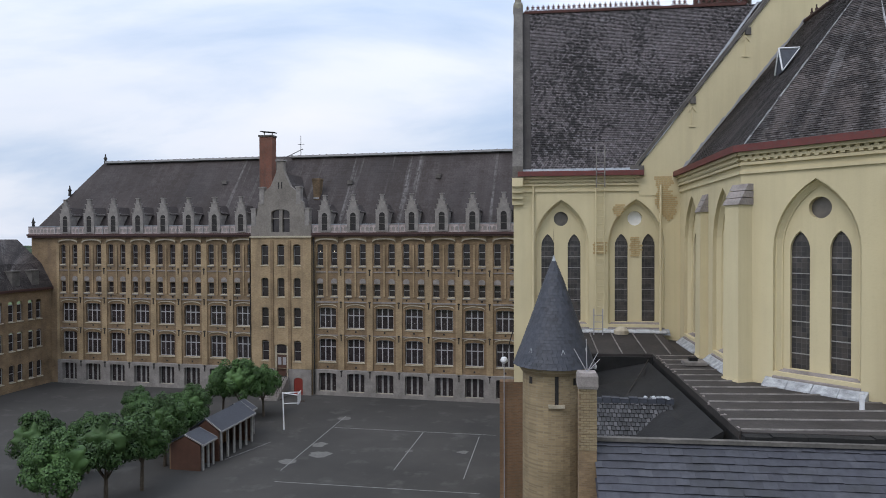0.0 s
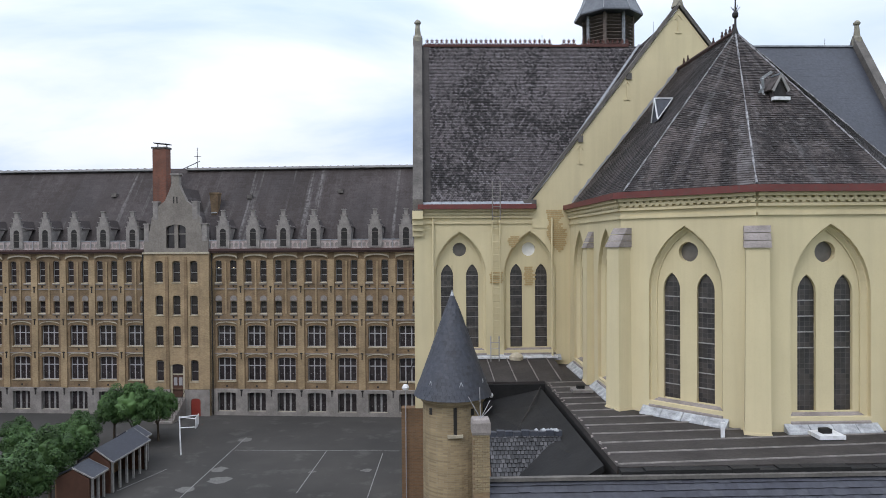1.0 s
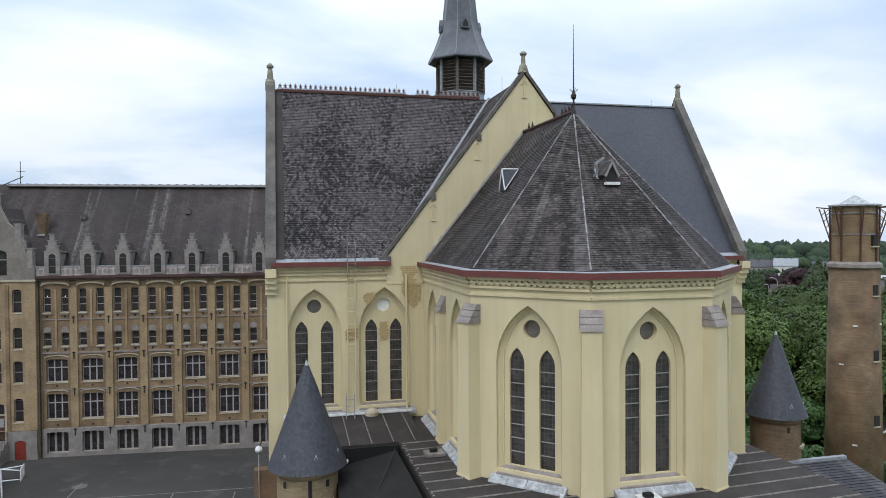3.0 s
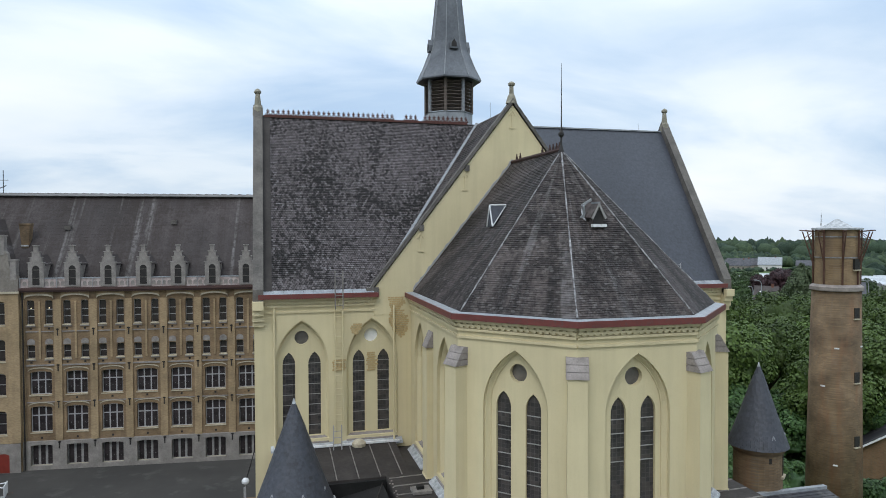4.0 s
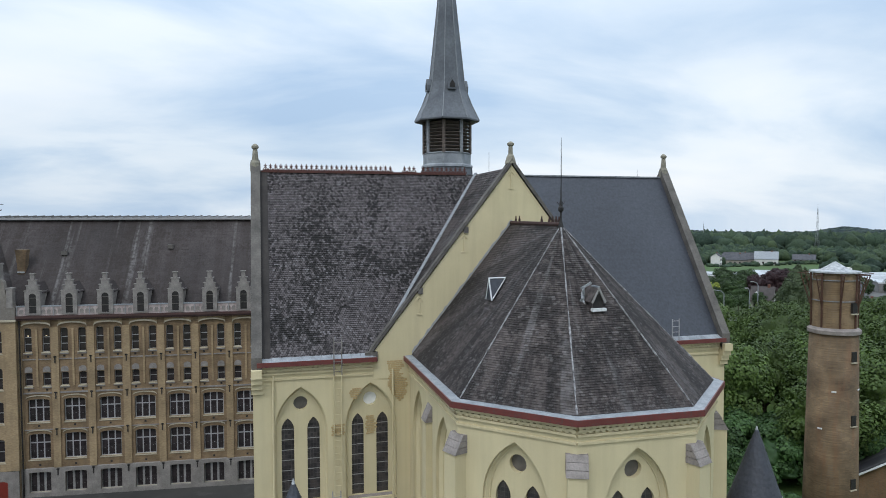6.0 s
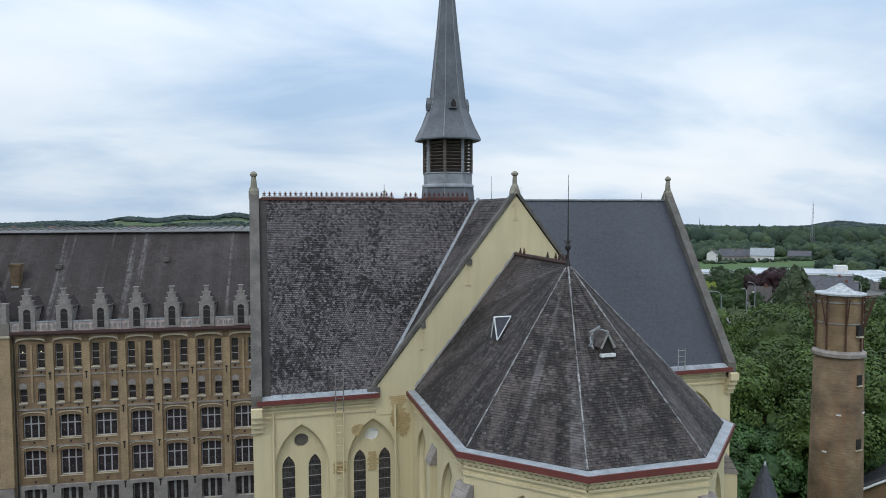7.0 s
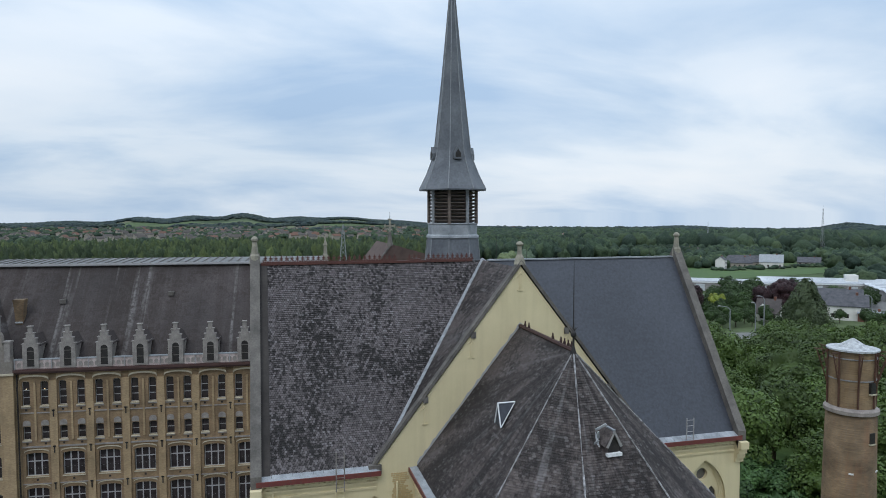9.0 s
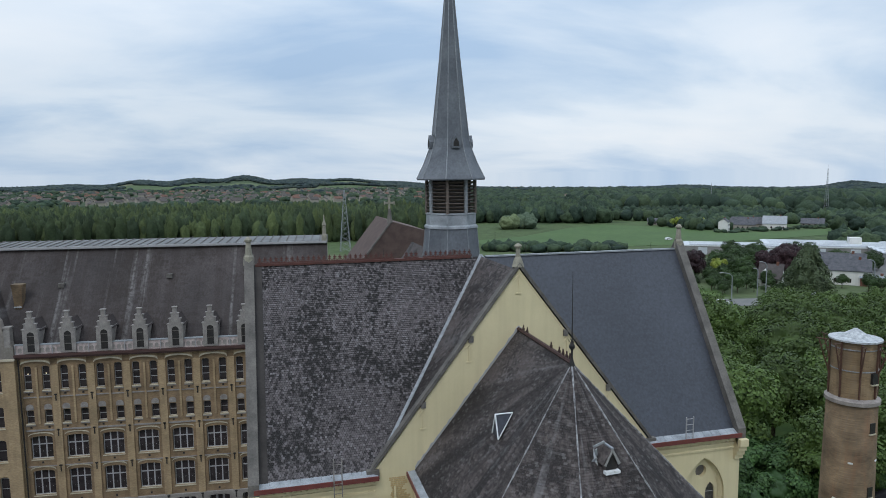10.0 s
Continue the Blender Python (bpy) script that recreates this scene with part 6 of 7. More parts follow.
for sx, z in ((gx1 - 0.45, 20.7), (gx0 + 0.38, 20.7), (gx1 - 1.5, 23.2), (gx0 + 1.45, 23.2)):
    part("gable_pinnacle", MB().box(sx - 0.28, sx + 0.28, GF - 0.05, GF + 0.65, z - 1.0, z + 0.9).box(sx - 0.36, sx + 0.36, GF - 0.1, GF + 0.7, z + 0.9, z + 1.05), M_DORMER, school, "stone gable pinnacle")
part("gable_cap", MB().box(gm - 0.55, gm + 0.55, GF - 0.1, GF + 0.75, 27.2, 27.4), M_DORMER, school)
part("gable_string", MB().box(gx0 - 0.1, gx1 + 0.1, GF - 0.14, GF, 18.3, 18.5), M_SILL, school)
gr = MB()
for sgn in (-1, 1):
    gr.poly([(gm + sgn * 3.6, GF + 0.5, 19.8), (gm, GF + 0.5, 25.9), (gm, 6.5, 25.9), (gm + sgn * 3.6, 1.0, 19.8)])
part("gable_roof", gr, M_SLATE_SCH, school)
for k in range(11):
    part("step", MB().box(gm - 1.15, gm + 1.0, GF - 0.1 - 0.3 * (11 - k), GF - 0.1, 0.187 * k, 0.187 * (k + 1)), M_PLINTH, school, "")
for sx in (-1.15, 1.0):
    rl = MB().tube((gm + sx, GF - 3.4, 0.9), (gm + sx, GF - 0.2, 2.95), 0.03, n=5)
    for k in range(6):
        rl.tube((gm + sx, GF - 3.3 + 0.6 * k, 0.2 + 0.34 * k), (gm + sx, GF - 3.3 + 0.6 * k, 0.95 + 0.385 * k), 0.02, n=4)
    part("stair_rail", rl, M_DARK, school, "dark iron stair rail")
for u in (-7.75, 0.3):
    part("rain_pipe", MB().tube((u, -0.3, 0.1), (u, -0.3, 18.3), 0.07, n=6), M_DARK, school, "dark rain pipe")
ch = part("chimney", MB().box(-8.45, -6.8, 3.6, 4.8, 22.0, 30.8), M_REDBRICK, school, "tall red brick chimney")
part("chimney_cap", MB().box(-8.55, -6.7, 3.5, 4.9, 30.8, 31.0), M_COPE, ch)
part("cowl", MB().boxm(Matrix.Translation((-7.5, 4.2, 31.42)) @ Matrix.Rotation(0.1, 4, "Y"), 1.9, 0.8, 0.1).box(-8.1, -8.02, 4.15, 4.25, 31.0, 31.45).box(-7.0, -6.92, 4.15, 4.25, 31.0, 31.35), M_DARK, ch)
part("aerial", MB().tube((-4.9, RY, RZ), (-4.9, RY, RZ + 2.6), 0.04, n=5).tube((-5.3, RY, RZ + 1.5), (-4.4, RY, RZ + 1.5), 0.03, n=4).tube((-6.4, RY - 1, RZ - 0.2), (-4.6, RY, RZ + 0.9), 0.05, n=4), M_DARK, school, "thin roof aerial")
sc_ = part("chimney", MB().loft([[(-0.75 - w, 3.5 - d, z), (-0.75 + w, 3.5 - d, z), (-0.75 + w, 3.5 + d, z), (-0.75 - w, 3.5 + d, z)] for w, d, z in ((0.32, 0.4, 22.4), (0.42, 0.4, 24.0), (0.52, 0.45, 25.2), (0.56, 0.48, 25.25), (0.56, 0.48, 25.45))]), M_STACK, school, "short tapered ochre brick chimney")
part("flashing", MB().box(-1.1, -0.4, 2.98, 3.1, 23.0, 23.14), M_LEADWHITE, sc_)
for u, f in ((3.0, 0.62), (13.9, 0.68), (-14.0, 0.66)):
    part("skylight", MB().box(u - 0.3, u + 0.3, RY * f - 0.5, RY * f, CORN + (RZ - CORN) * f - 0.3, CORN + (RZ - CORN) * f + 0.15), M_COPE, school)

# side wing at right angles
wing = thing("school_wing", SCH @ pose(-35.6, 0, 0), "three-storey ochre brick wing with a mansard slate roof", "school")
pw0, pw1 = (lambda a, b: (0, -a, b)), (lambda a, b: (-0.3, -a, b))
ys = [2.6 + 2.9 * k for k in range(12)]
for y in ys:
    wz = MB()
    for z0, z1, h0, h1 in ((0, 4.2, 1.2, 3.0), (4.2, 7.6, 4.9, 6.9), (7.6, 12.1, 8.4, 10.6)):
        hs = [segment(y + d, 0.42, h0, h1, 0.2) for d in (-0.62, 0.62)]
        wz.flat(rect(y - 1.45, y + 1.45, z0, z1), hs, pw0)
        for h in hs:
            wz.reveal(h, pw0, pw1)
    part("wall_bay", wz, M_BRICK, wing)
part("wall_end", MB().box(-0.3, 0, -1.15, 0, 0, 12.1), M_BRICK, wing)
gl = pane_window(0.84, 2.0, 1, (0.5,))
for y in ys[:9]:
    for d in (-0.62, 0.62):
        for z in (1.2, 4.9, 8.4):
            w = part("window", gl[0], None, wing, "", Matrix.Translation((-0.2, -y - d, z)) @ Matrix.Rotation(math.pi / 2, 4, "Z"))
            part("pane", gl[1], None, w)
            part("sill", gl[2], None, w)
part("cornice", MB().box(-0.3, 0.4, -37, 0, 11.9, 12.2), M_EAVE, wing)
part("roof", MB().prism([(0.35, -37, 12.2), (-1.4, -37, 15.2), (-5.0, -37, 18.2), (-10, -37, 18.2), (-12, -37, 12.2)], (0, 37.0, 0)), M_SLATE_APSE, wing, "dark slate mansard roof")
for y in ys[:9]:
    part("dormer", MB().box(-1.4, 0.15, -y - 0.55, -y + 0.55, 12.6, 14.3).box(-1.7, 0.25, -y - 0.65, -y + 0.65, 14.3, 14.45), M_COPE, wing, "dark roof dormer")
part("wall_back", MB().box(-11.9, -0.3, -37, -36.7, 0, 12.1).box(-11.9, -11.6, -36.7, 0, 0, 12.1), M_BRICK, wing)

# ---- ground, courtyard ----
def height(x, y):
    """Flat round the school; the land falls gently away beyond, rolls, and ends in a long wooded hill to the north-west."""
    r = math.hypot(x, y)
    fall = 0.0096 * max(0.0, 0.5 * x + 0.866 * y - 96)
    k = min(1, max(0, (r - 700) / 1500))
    z = k * (5 * noise.noise(Vector((x * 0.0011, y * 0.0011, 3))) + 3 * noise.noise(Vector((x * 0.004, y * 0.004, 8))))
    az = math.degrees(math.atan2(x, y))
    h = lambda c, w, amp: amp * math.exp(-((az - c) / w) ** 2)
    far = min(1, max(0, (r - 1900) / 2150))
    z += far * far * (3 - 2 * far) * (h(-14.4, 2.0, 12) + h(-9.6, 1.9, 34) + h(-5.6, 2.0, 42) + h(-1.8, 1.9, 56) + h(2.4, 2.2, 36) + h(6.4, 2.4, 34) + h(10.4, 2.4, 18) + h(21, 7, -16) + h(27, 4, -8) + h(34, 2.6, 12) + h(41.5, 2.0, -6) + h(45.6, 1.5, 22) + h(36, 13, -22))
    return z - fall


def site(x, y):
    """The country east of the grounds is plotted a little askew to the school: turn it onto the site."""
    return 0.9999 * x - 0.01396 * y, 0.01396 * x + 0.9999 * y


def on_site(x, y, turn=0.0, dz=0.0):
    x, y = site(x, y)
    return pose(x, y, height(x, y) + dz, 0, 0, turn)


gm_, rs = MB(), [0, 30, 60, 90, 120, 160, 220, 300, 400, 520, 660, 820, 1000, 1250, 1500, 1800, 2100, 2400, 2700, 3000, 3300, 3600, 3900, 4100, 4300, 4600]
NA = 480
gm_.v.append((0, 0, -0.05))
for r in rs[1:]:
    for a in range(NA):
        t = 2 * math.pi * a / NA
        x, y = r * math.sin(t), r * math.cos(t)
        gm_.v.append((x, y, height(x, y) - 0.05))
for a in range(NA):
    gm_.f.append((0, 1 + a, 1 + (a + 1) % NA))
for k in range(len(rs) - 2):
    for a in range(NA):
        i, j = 1 + k * NA + a, 1 + k * NA + (a + 1) % NA
        gm_.f.append((i, i + NA, j + NA, j))
tagged(part("ground", gm_, M_LAND, smooth=True), "open green country with fields and wooded hills to the horizon", "ground", kind="structure")


def sheet(name, pts, mat, label, z=0.0, cat="ground", thick=0.04):
    return tagged(part(name, MB().prism([(x, y, height(x, y) + z - thick) for x, y in pts], (0, 0, thick)), mat), label, cat, kind="structure")


def site_sheet(name, pts, mat, label, z):
    return sheet(name, [site(x, y) for x, y in pts], mat, label, z)


sheet("courtyard", [(-62, 5), (34, 5), (34, 90), (-62, 90)], M_COURT, "worn dark grey asphalt schoolyard", 0.0)
site_sheet("field", [(112, 325), (230, 318), (330, 342), (400, 366), (440, 392), (385, 386), (334, 372), (299, 379), (291, 436), (259, 480), (214, 449), (159, 395), (124, 379)], M_FIELD, "flat green crop field", 0.12)
gr_ = MB()
xs, ys_ = [34.2 + 116 * k / 12 for k in range(13)], [5 + 150 * k / 15 for k in range(16)]
gr_.v = [(x, y, height(x, y) + 0.1) for y in ys_ for x in xs]
gr_.f = [(r * 13 + c, r * 13 + c + 1, r * 13 + c + 14, r * 13 + c + 13) for r in range(15) for c in range(12)]
tagged(part("grass", gr_, M_GRASS), "rough grass below the trees", "ground", kind="structure")
site_sheet("road", [(90, 168), (125, 160), (152, 155), (190, 150), (240, 144), (240, 154), (190, 161), (152, 166), (125, 171), (90, 178)], M_ROAD, "grey asphalt road", 0.12)
site_sheet("yard", [(190, 262), (206, 186), (290, 200), (262, 236)], M_ROAD, "pale paved yard by the hall", 0.08)
site_sheet("lawn", [(129, 174), (138, 174), (142, 188), (134, 188)], M_GRASS, "small lawn beside the road", 0.1)


def mark(a, b, w=0.07):
    a, b = Vector((*a, 0)), Vector((*b, 0))
    d = (b - a).normalized()
    n = Vector((-d.y, d.x, 0)) * w / 2
    return tagged(part("painted_line", MB().prism([a - n, b - n, b + n, a + n], (0, 0, 0.006)), M_LINE), "worn white painted line on the asphalt", "marking", "court lines", "structure")


for a, b in (((-17.9, 62.6), (-2.4, 61.6)), ((-18.8, 50.4), (-17.9, 66.8)), ((-10.0, 51.4), (-9.2, 61.9)), ((-4.4, 50), (-3.9, 61)), ((-18.4, 48), (-3, 47.2)), ((-24.3, 52.5), (-22.3, 57.5))):
    mark(a, b)
for x, y, r in ((-17.7, 65.9, 0.85), (-17.8, 57.2, 0.9), (-16.9, 54.6, 1.1), (-5.0, 56.4, 0.6), (-9.6, 56.2, 0.4), (-18.9, 52.6, 0.9)):
    rnd = random.Random(int(x * 7 + y))
    pts = [(x + r * rnd.uniform(0.6, 1.1) * math.cos(a * 0.524), y + r * 0.8 * rnd.uniform(0.6, 1.1) * math.sin(a * 0.524), 0) for a in range(12)]
    tagged(part("pale_patch", MB().prism(pts, (0, 0, 0.005)), M_PATCHLINE), "pale worn patch on the asphalt", "marking", kind="structure")

hoop = thing("basketball_hoop", pose(-22.5, 61.4, 0), "white steel basketball post with a backboard on arms", "hoop")
part("post", MB().tube((0, 0, 0), (-0.1, 0, 3.55), 0.075, 0.06, 8), M_WHITE, hoop)
part("arm", MB().tube((-0.1, 0, 3.5), (1.5, -0.5, 3.45), 0.04, n=6).tube((-0.08, 0, 2.5), (1.5, -0.5, 2.7), 0.04, n=6).tube((-0.1, 0, 3.5), (1.35, 0.6, 3.5), 0.04, n=6), M_WHITE, hoop)
part("backboard", MB().boxm(Matrix.Translation((1.5, 0.05, 3.1)) @ Matrix.Rotation(radians(8), 4, "Z"), 0.05, 1.5, 1.0), M_WHITE, hoop, "white backboard")
part("rim", MB().turn([(0.22, 2.75), (0.24, 2.75), (0.24, 2.78), (0.22, 2.78)], 14, (1.8, 0.05), cap=False), M_RUST, hoop)


def shed(m, w, d, h0, h1, posts):
    s = thing("shelter", m, "low open shelter with a dark slate gable roof and pale posts", "shed", "yard shelters")
    for y0, y1, nm in ((-0.2, d, "roof"), (2 * d + 0.2, d, "roof")):
        part(nm, MB().prism([(0, y0, h0), (0, y1, h1), (0, y1, h1 - 0.12), (0, y0, h0 - 0.12)], (w, 0, 0)), M_SLATE_NEW, s, "dark slate roof slope")
    part("fascia", MB().box(-0.02, w + 0.02, -0.25, -0.2, h0 - 0.13, h0 + 0.01), M_FRAME, s, "pale roof edge")
    for x in (-0.05, w):
        part("verge_board", MB().prism([(x, -0.2, h0 + 0.02), (x, d, h1 + 0.02), (x, d, h1 - 0.1), (x, -0.2, h0 - 0.1)], (0.05, 0, 0)), M_FRAME, s)
    part("back_wall", MB().box(0.1, w - 0.1, 2 * d - 0.15, 2 * d, 0, h0 - 0.1), M_BRICK_DK, s)
    for x in (0.02, w - 0.15):
        part("side_wall", MB().prism([(x, 0.1, 0), (x, 2 * d - 0.15, 0), (x, 2 * d - 0.15, h0 - 0.13), (x, d, h1 - 0.2), (x, 0.1, h0 - 0.1)], (0.13, 0, 0)), M_BROWN, s)
    for k in range(posts):
        x = 0.3 + (w - 0.6) * k / (posts - 1)
        part("post", MB().box(x - 0.09, x + 0.09, -0.05, 0.1, 0, h0 - 0.12), M_FRAME, s)
    return s


# the shelters stand with their open side to the yard
SH = lambda x, y: pose(x, y, 0, 0, 0, 85.4)
shed(SH(-24.5, 51.9), 5.9, 1.25, 2.5, 3.5, 6)
shed(SH(-24.9, 49.5), 2.1, 1.4, 2.1, 2.85, 3)
shed(SH(-24.95, 58.1), 1.9, 1.1, 2.4, 3.2, 3)
lampst = thing("yard_lamp", pose(-1.5, 49.0, 0), "thin pale wall lamp post with a white head", "lamp")
part("pole", MB().tube((0, 0, 0), (0, 0, 6.0), 0.05, n=6), M_BAR, lampst)

# ---- trees ----
def lump(seed, level, tall):
    """Unit crown: a ball pushed in and out by noise into boughs; returns points (z from 0 to 1) and faces."""
    bm = bmesh.new()
    bmesh.ops.create_icosphere(bm, subdivisions=level, radius=1.0)
    off = Vector((seed * 7.3, seed * 3.1, 0))
    vs = []
    for v in bm.verts:
        d = v.co.normalized()
        k = 1 + 0.42 * noise.noise(d * 1.7 + off) + 0.30 * noise.noise(d * 4.1 + off)
        vs.append((d.x * k, d.y * k, 0.5 + 0.5 * d.z * (k if d.z > 0 else 1)))
    fs = [tuple(v.index for v in f.verts) for f in bm.faces]
    bm.free()
    return vs, fs


def leaf_mass(n, rx, rz, leaf, seed, mat, lumps=26, name="crown", hollow=0.45, flat_bottom=-0.6, taper=0.0):
    """A crown of many small leaf sprays gathered in uneven clumps."""
    rnd = random.Random(seed)
    cl = []
    while len(cl) < lumps:
        v = Vector((rnd.uniform(-1, 1), rnd.uniform(-1, 1), rnd.uniform(flat_bottom, 1)))
        if hollow < v.length < 0.98:
            cl.append((v, rnd.uniform(0.24, 0.42)))
    vs, fs = [], []
    for k in range(n):
        c, r = cl[k % lumps]
        d = Vector((rnd.gauss(0, 1), rnd.gauss(0, 1), rnd.gauss(0, 1))).normalized()
        d = (d + Vector((0, 0, 0.35)) + c * 0.5).normalized()
        p = c + d * r * rnd.uniform(0.75, 1.08)
        slim = 1 - taper * min(1.0, max(0.0, (p.z + 0.7) / 1.7))
        p = Vector((p.x * rx * slim, p.y * rx * slim, p.z * rz))
        nrm = (d + Vector((rnd.uniform(-0.4, 0.4), rnd.uniform(-0.4, 0.4), rnd.uniform(-0.2, 0.5)))).normalized()
        s = nrm.cross(Vector((0.3, 0.2, 1))).normalized()
        t = nrm.cross(s)
        a = rnd.uniform(0, 6.28)
        s, t = s * math.cos(a) + t * math.sin(a), t * math.cos(a) - s * math.sin(a)
        w, h = leaf * rnd.uniform(0.6, 1.2), leaf * rnd.uniform(0.8, 1.5)
        i = len(vs)
        vs.extend([tuple(p - s * w), tuple(p - t * h * 0.5 + nrm * w * 0.25), tuple(p + s * w), tuple(p + t * h)])
        fs.append((i, i + 1, i + 2, i + 3))
    # the shaded inner foliage behind the outer sprays
    lv, lf = lump(seed, 4 if n > 5000 else 3, 1)
    i = len(vs)
    vs.extend((x * rx * 0.74 * (1 - taper * z), y * rx * 0.74 * (1 - taper * z), (z * 2 - 1) * rz * (0.76 if z > 0.5 or taper else 0.55)) for x, y, z in lv)
    fs.extend(tuple(i + q for q in f) for f in lf)
    me = bpy.data.meshes.new(name)
    me.from_pydata(vs, [], fs)
    me.polygons.foreach_set("use_smooth", [k >= n for k in range(len(me.polygons))])
    me.materials.append(mat)
    return me


def trunk_mesh(h, r, seed, spread, mat=None):
    rnd = random.Random(seed)
    mb = MB()
    mid_p = Vector((rnd.uniform(-0.1, 0.1), rnd.uniform(-0.1, 0.1), h * 0.6))
    mb.tube((0, 0, -0.1), mid_p, r, r * 0.75, 8)
    for k in range(6):
        a = k * 1.05 + rnd.uniform(-0.3, 0.3)
        e = mid_p + Vector((math.cos(a) * spread * rnd.uniform(0.5, 0.8), math.sin(a) * spread * rnd.uniform(0.5, 0.8), h * rnd.uniform(0.3, 0.75)))
        mb.tube(mid_p - Vector((0, 0, rnd.uniform(0, h * 0.12))), e, r * 0.5, r * 0.12, 6)
    return mb.mesh("trunk", mat or M_BARK)


def tree_kind(n, rx, rz, zc, leaf, th, tr, seed, mat, lumps=26):
    return leaf_mass(n, rx, rz, leaf, seed, mat, lumps), trunk_mesh(th, tr, seed, rx * 0.9), zc


def tree(kind, x, y, s, turn, label, group="", z=0.0, cat="tree"):
    t = thing("tree", pose(x, y, z + height(x, y), 0, 0, turn) @ Matrix.Diagonal((s, s, s, 1)), label, cat, group)
    part("trunk", kind[1], None, t)
    part("crown", kind[0], None, t, "", pose(0, 0, kind[2]))
    return t


LIME = [tree_kind(7000, 1.6, 1.7, 3.7, 0.085, 3.4, 0.14, 40 + k, M_GREEN, 34) for k in range(3)]
spots = [(-28.4, 38.4, 1.1), (-27.9, 41.9, 1.15), (-27.3, 45.2, 1.05), (-34.9, 44.3, 1.0), (-33.5, 48.2, 0.85), (-28.4, 50.4, 1.0), (-29.0, 53.2, 0.9), (-32.4, 54.0, 0.9), (-28.8, 55.6, 0.9), (-34.2, 56.6, 0.85),
         (-31.4, 60.8, 0.78), (-30.1, 64.7, 1.0), (-27.5, 63.2, 1.1), (-26.3, 65.9, 0.95), (-28.6, 66.6, 0.95), (-31.2, 40.6, 0.9)]
for k, (x, y, s) in enumerate(spots):
    tree(LIME[k % 3], x, y, s, k * 77, "clipped round lime tree in full leaf in the schoolyard", "schoolyard limes")

OAK = [tree_kind(6500, 5.0, 4.6, 8.2, 0.21, 6.5, 0.38, 60 + k, M_WOOD, 90) for k in range(4)]
ROADTREE = [tree_kind(3000, 5.0, 4.6, 8.2, 0.36, 6.5, 0.38, 70 + k, M_ROADLEAF, 50) for k in range(3)]
EDGE = [tree_kind(3000, 5.0, 4.6, 8.2, 0.32, 6.5, 0.38, 80 + k, M_WOOD, 60) for k in range(3)]
rnd = random.Random(12)
grid = []
for i in range(900):
    x, y = rnd.uniform(42, 150), rnd.uniform(48, 140)
    if y < 44 + 0.1 * (x - 42) or 0.258 * x + 0.966 * y > 134 or (x < 52 and y < 62):
        continue
    if all((x - a) ** 2 + (y - b) ** 2 > 56 for a, b in grid):
        grid.append((x, y))
for k, (x, y) in enumerate(grid):
    tree(OAK[k % 4], x, y, rnd.uniform(0.85, 1.15), rnd.uniform(0, 360), "full-leaved broad tree in dense green woodland", "woodland trees")
more = []
for i in range(1500):
    x, y = rnd.uniform(100, 235), rnd.uniform(90, 150)
    d = 0.258 * x + 0.966 * y
    if 136 < d < 152 and x > 0.80 * y and all((x - a) ** 2 + (y - b) ** 2 > 34 for a, b in more):
        more.append((x, y))
for i in range(900):
    x, y = rnd.uniform(112, 235), rnd.uniform(108, 160)
    if 152 < 0.258 * x + 0.966 * y < 176 and x > 0.86 * y and all((x - a) ** 2 + (y - b) ** 2 > 30 for a, b in more):
        more.append((x, y))
for k, (x, y) in enumerate(more):
    tree(EDGE[k % 3], x, y, rnd.uniform(0.54, 0.7), rnd.uniform(0, 360), "low leafy tree at the edge of the woodland", "woodland edge trees", -1.0)
SHRUB = tree_kind(6000, 2.2, 1.9, 1.9, 0.12, 1.6, 0.1, 90, M_GREEN, 26)
for x, y, s in ((36.5, 47, 1.2), (39.5, 50, 1.3), (43.5, 46, 1.2), (46.5, 42, 1.2), (35.5, 53, 1.2), (50, 40, 1.3), (48, 61, 1.5), (52, 58, 1.5), (55, 59, 1.6), (58, 57, 1.5), (62, 56, 1.6), (51, 64, 1.7), (57, 62, 1.6), (46, 57, 1.4), (61, 61, 1.7), (66, 58, 1.6)):
    tree(SHRUB, x, y, s, x * 31, "bushy light green shrub below the stack", "shrubs", cat="shrub")
COP, YEL = tree_kind(9000, 4.2, 4.6, 7, 0.24, 5.5, 0.3, 95, M_COPPER, 40), tree_kind(6000, 3.0, 3.2, 5, 0.2, 4, 0.2, 96, M_YELLEAF, 30)
for x, y, s in ((146, 204, 0.85), (150, 209, 0.85), (177, 195, 0.98), (182, 199, 1.0), (186, 205, 1.0), (173, 200, 0.85)):
    tree(COP, *site(x, y), s, x * 17, "dark copper beech tree beside the road", "copper beeches")
for x, y, s in ((157, 204, 0.9), (292, 433, 0.8), (300, 438, 0.9), (308, 441, 0.8), (318, 445, 0.75), (327, 448, 0.7)):
    tree(YEL, *site(x, y), s, x * 13, "yellow-green ornamental tree in full leaf", "yellow trees")
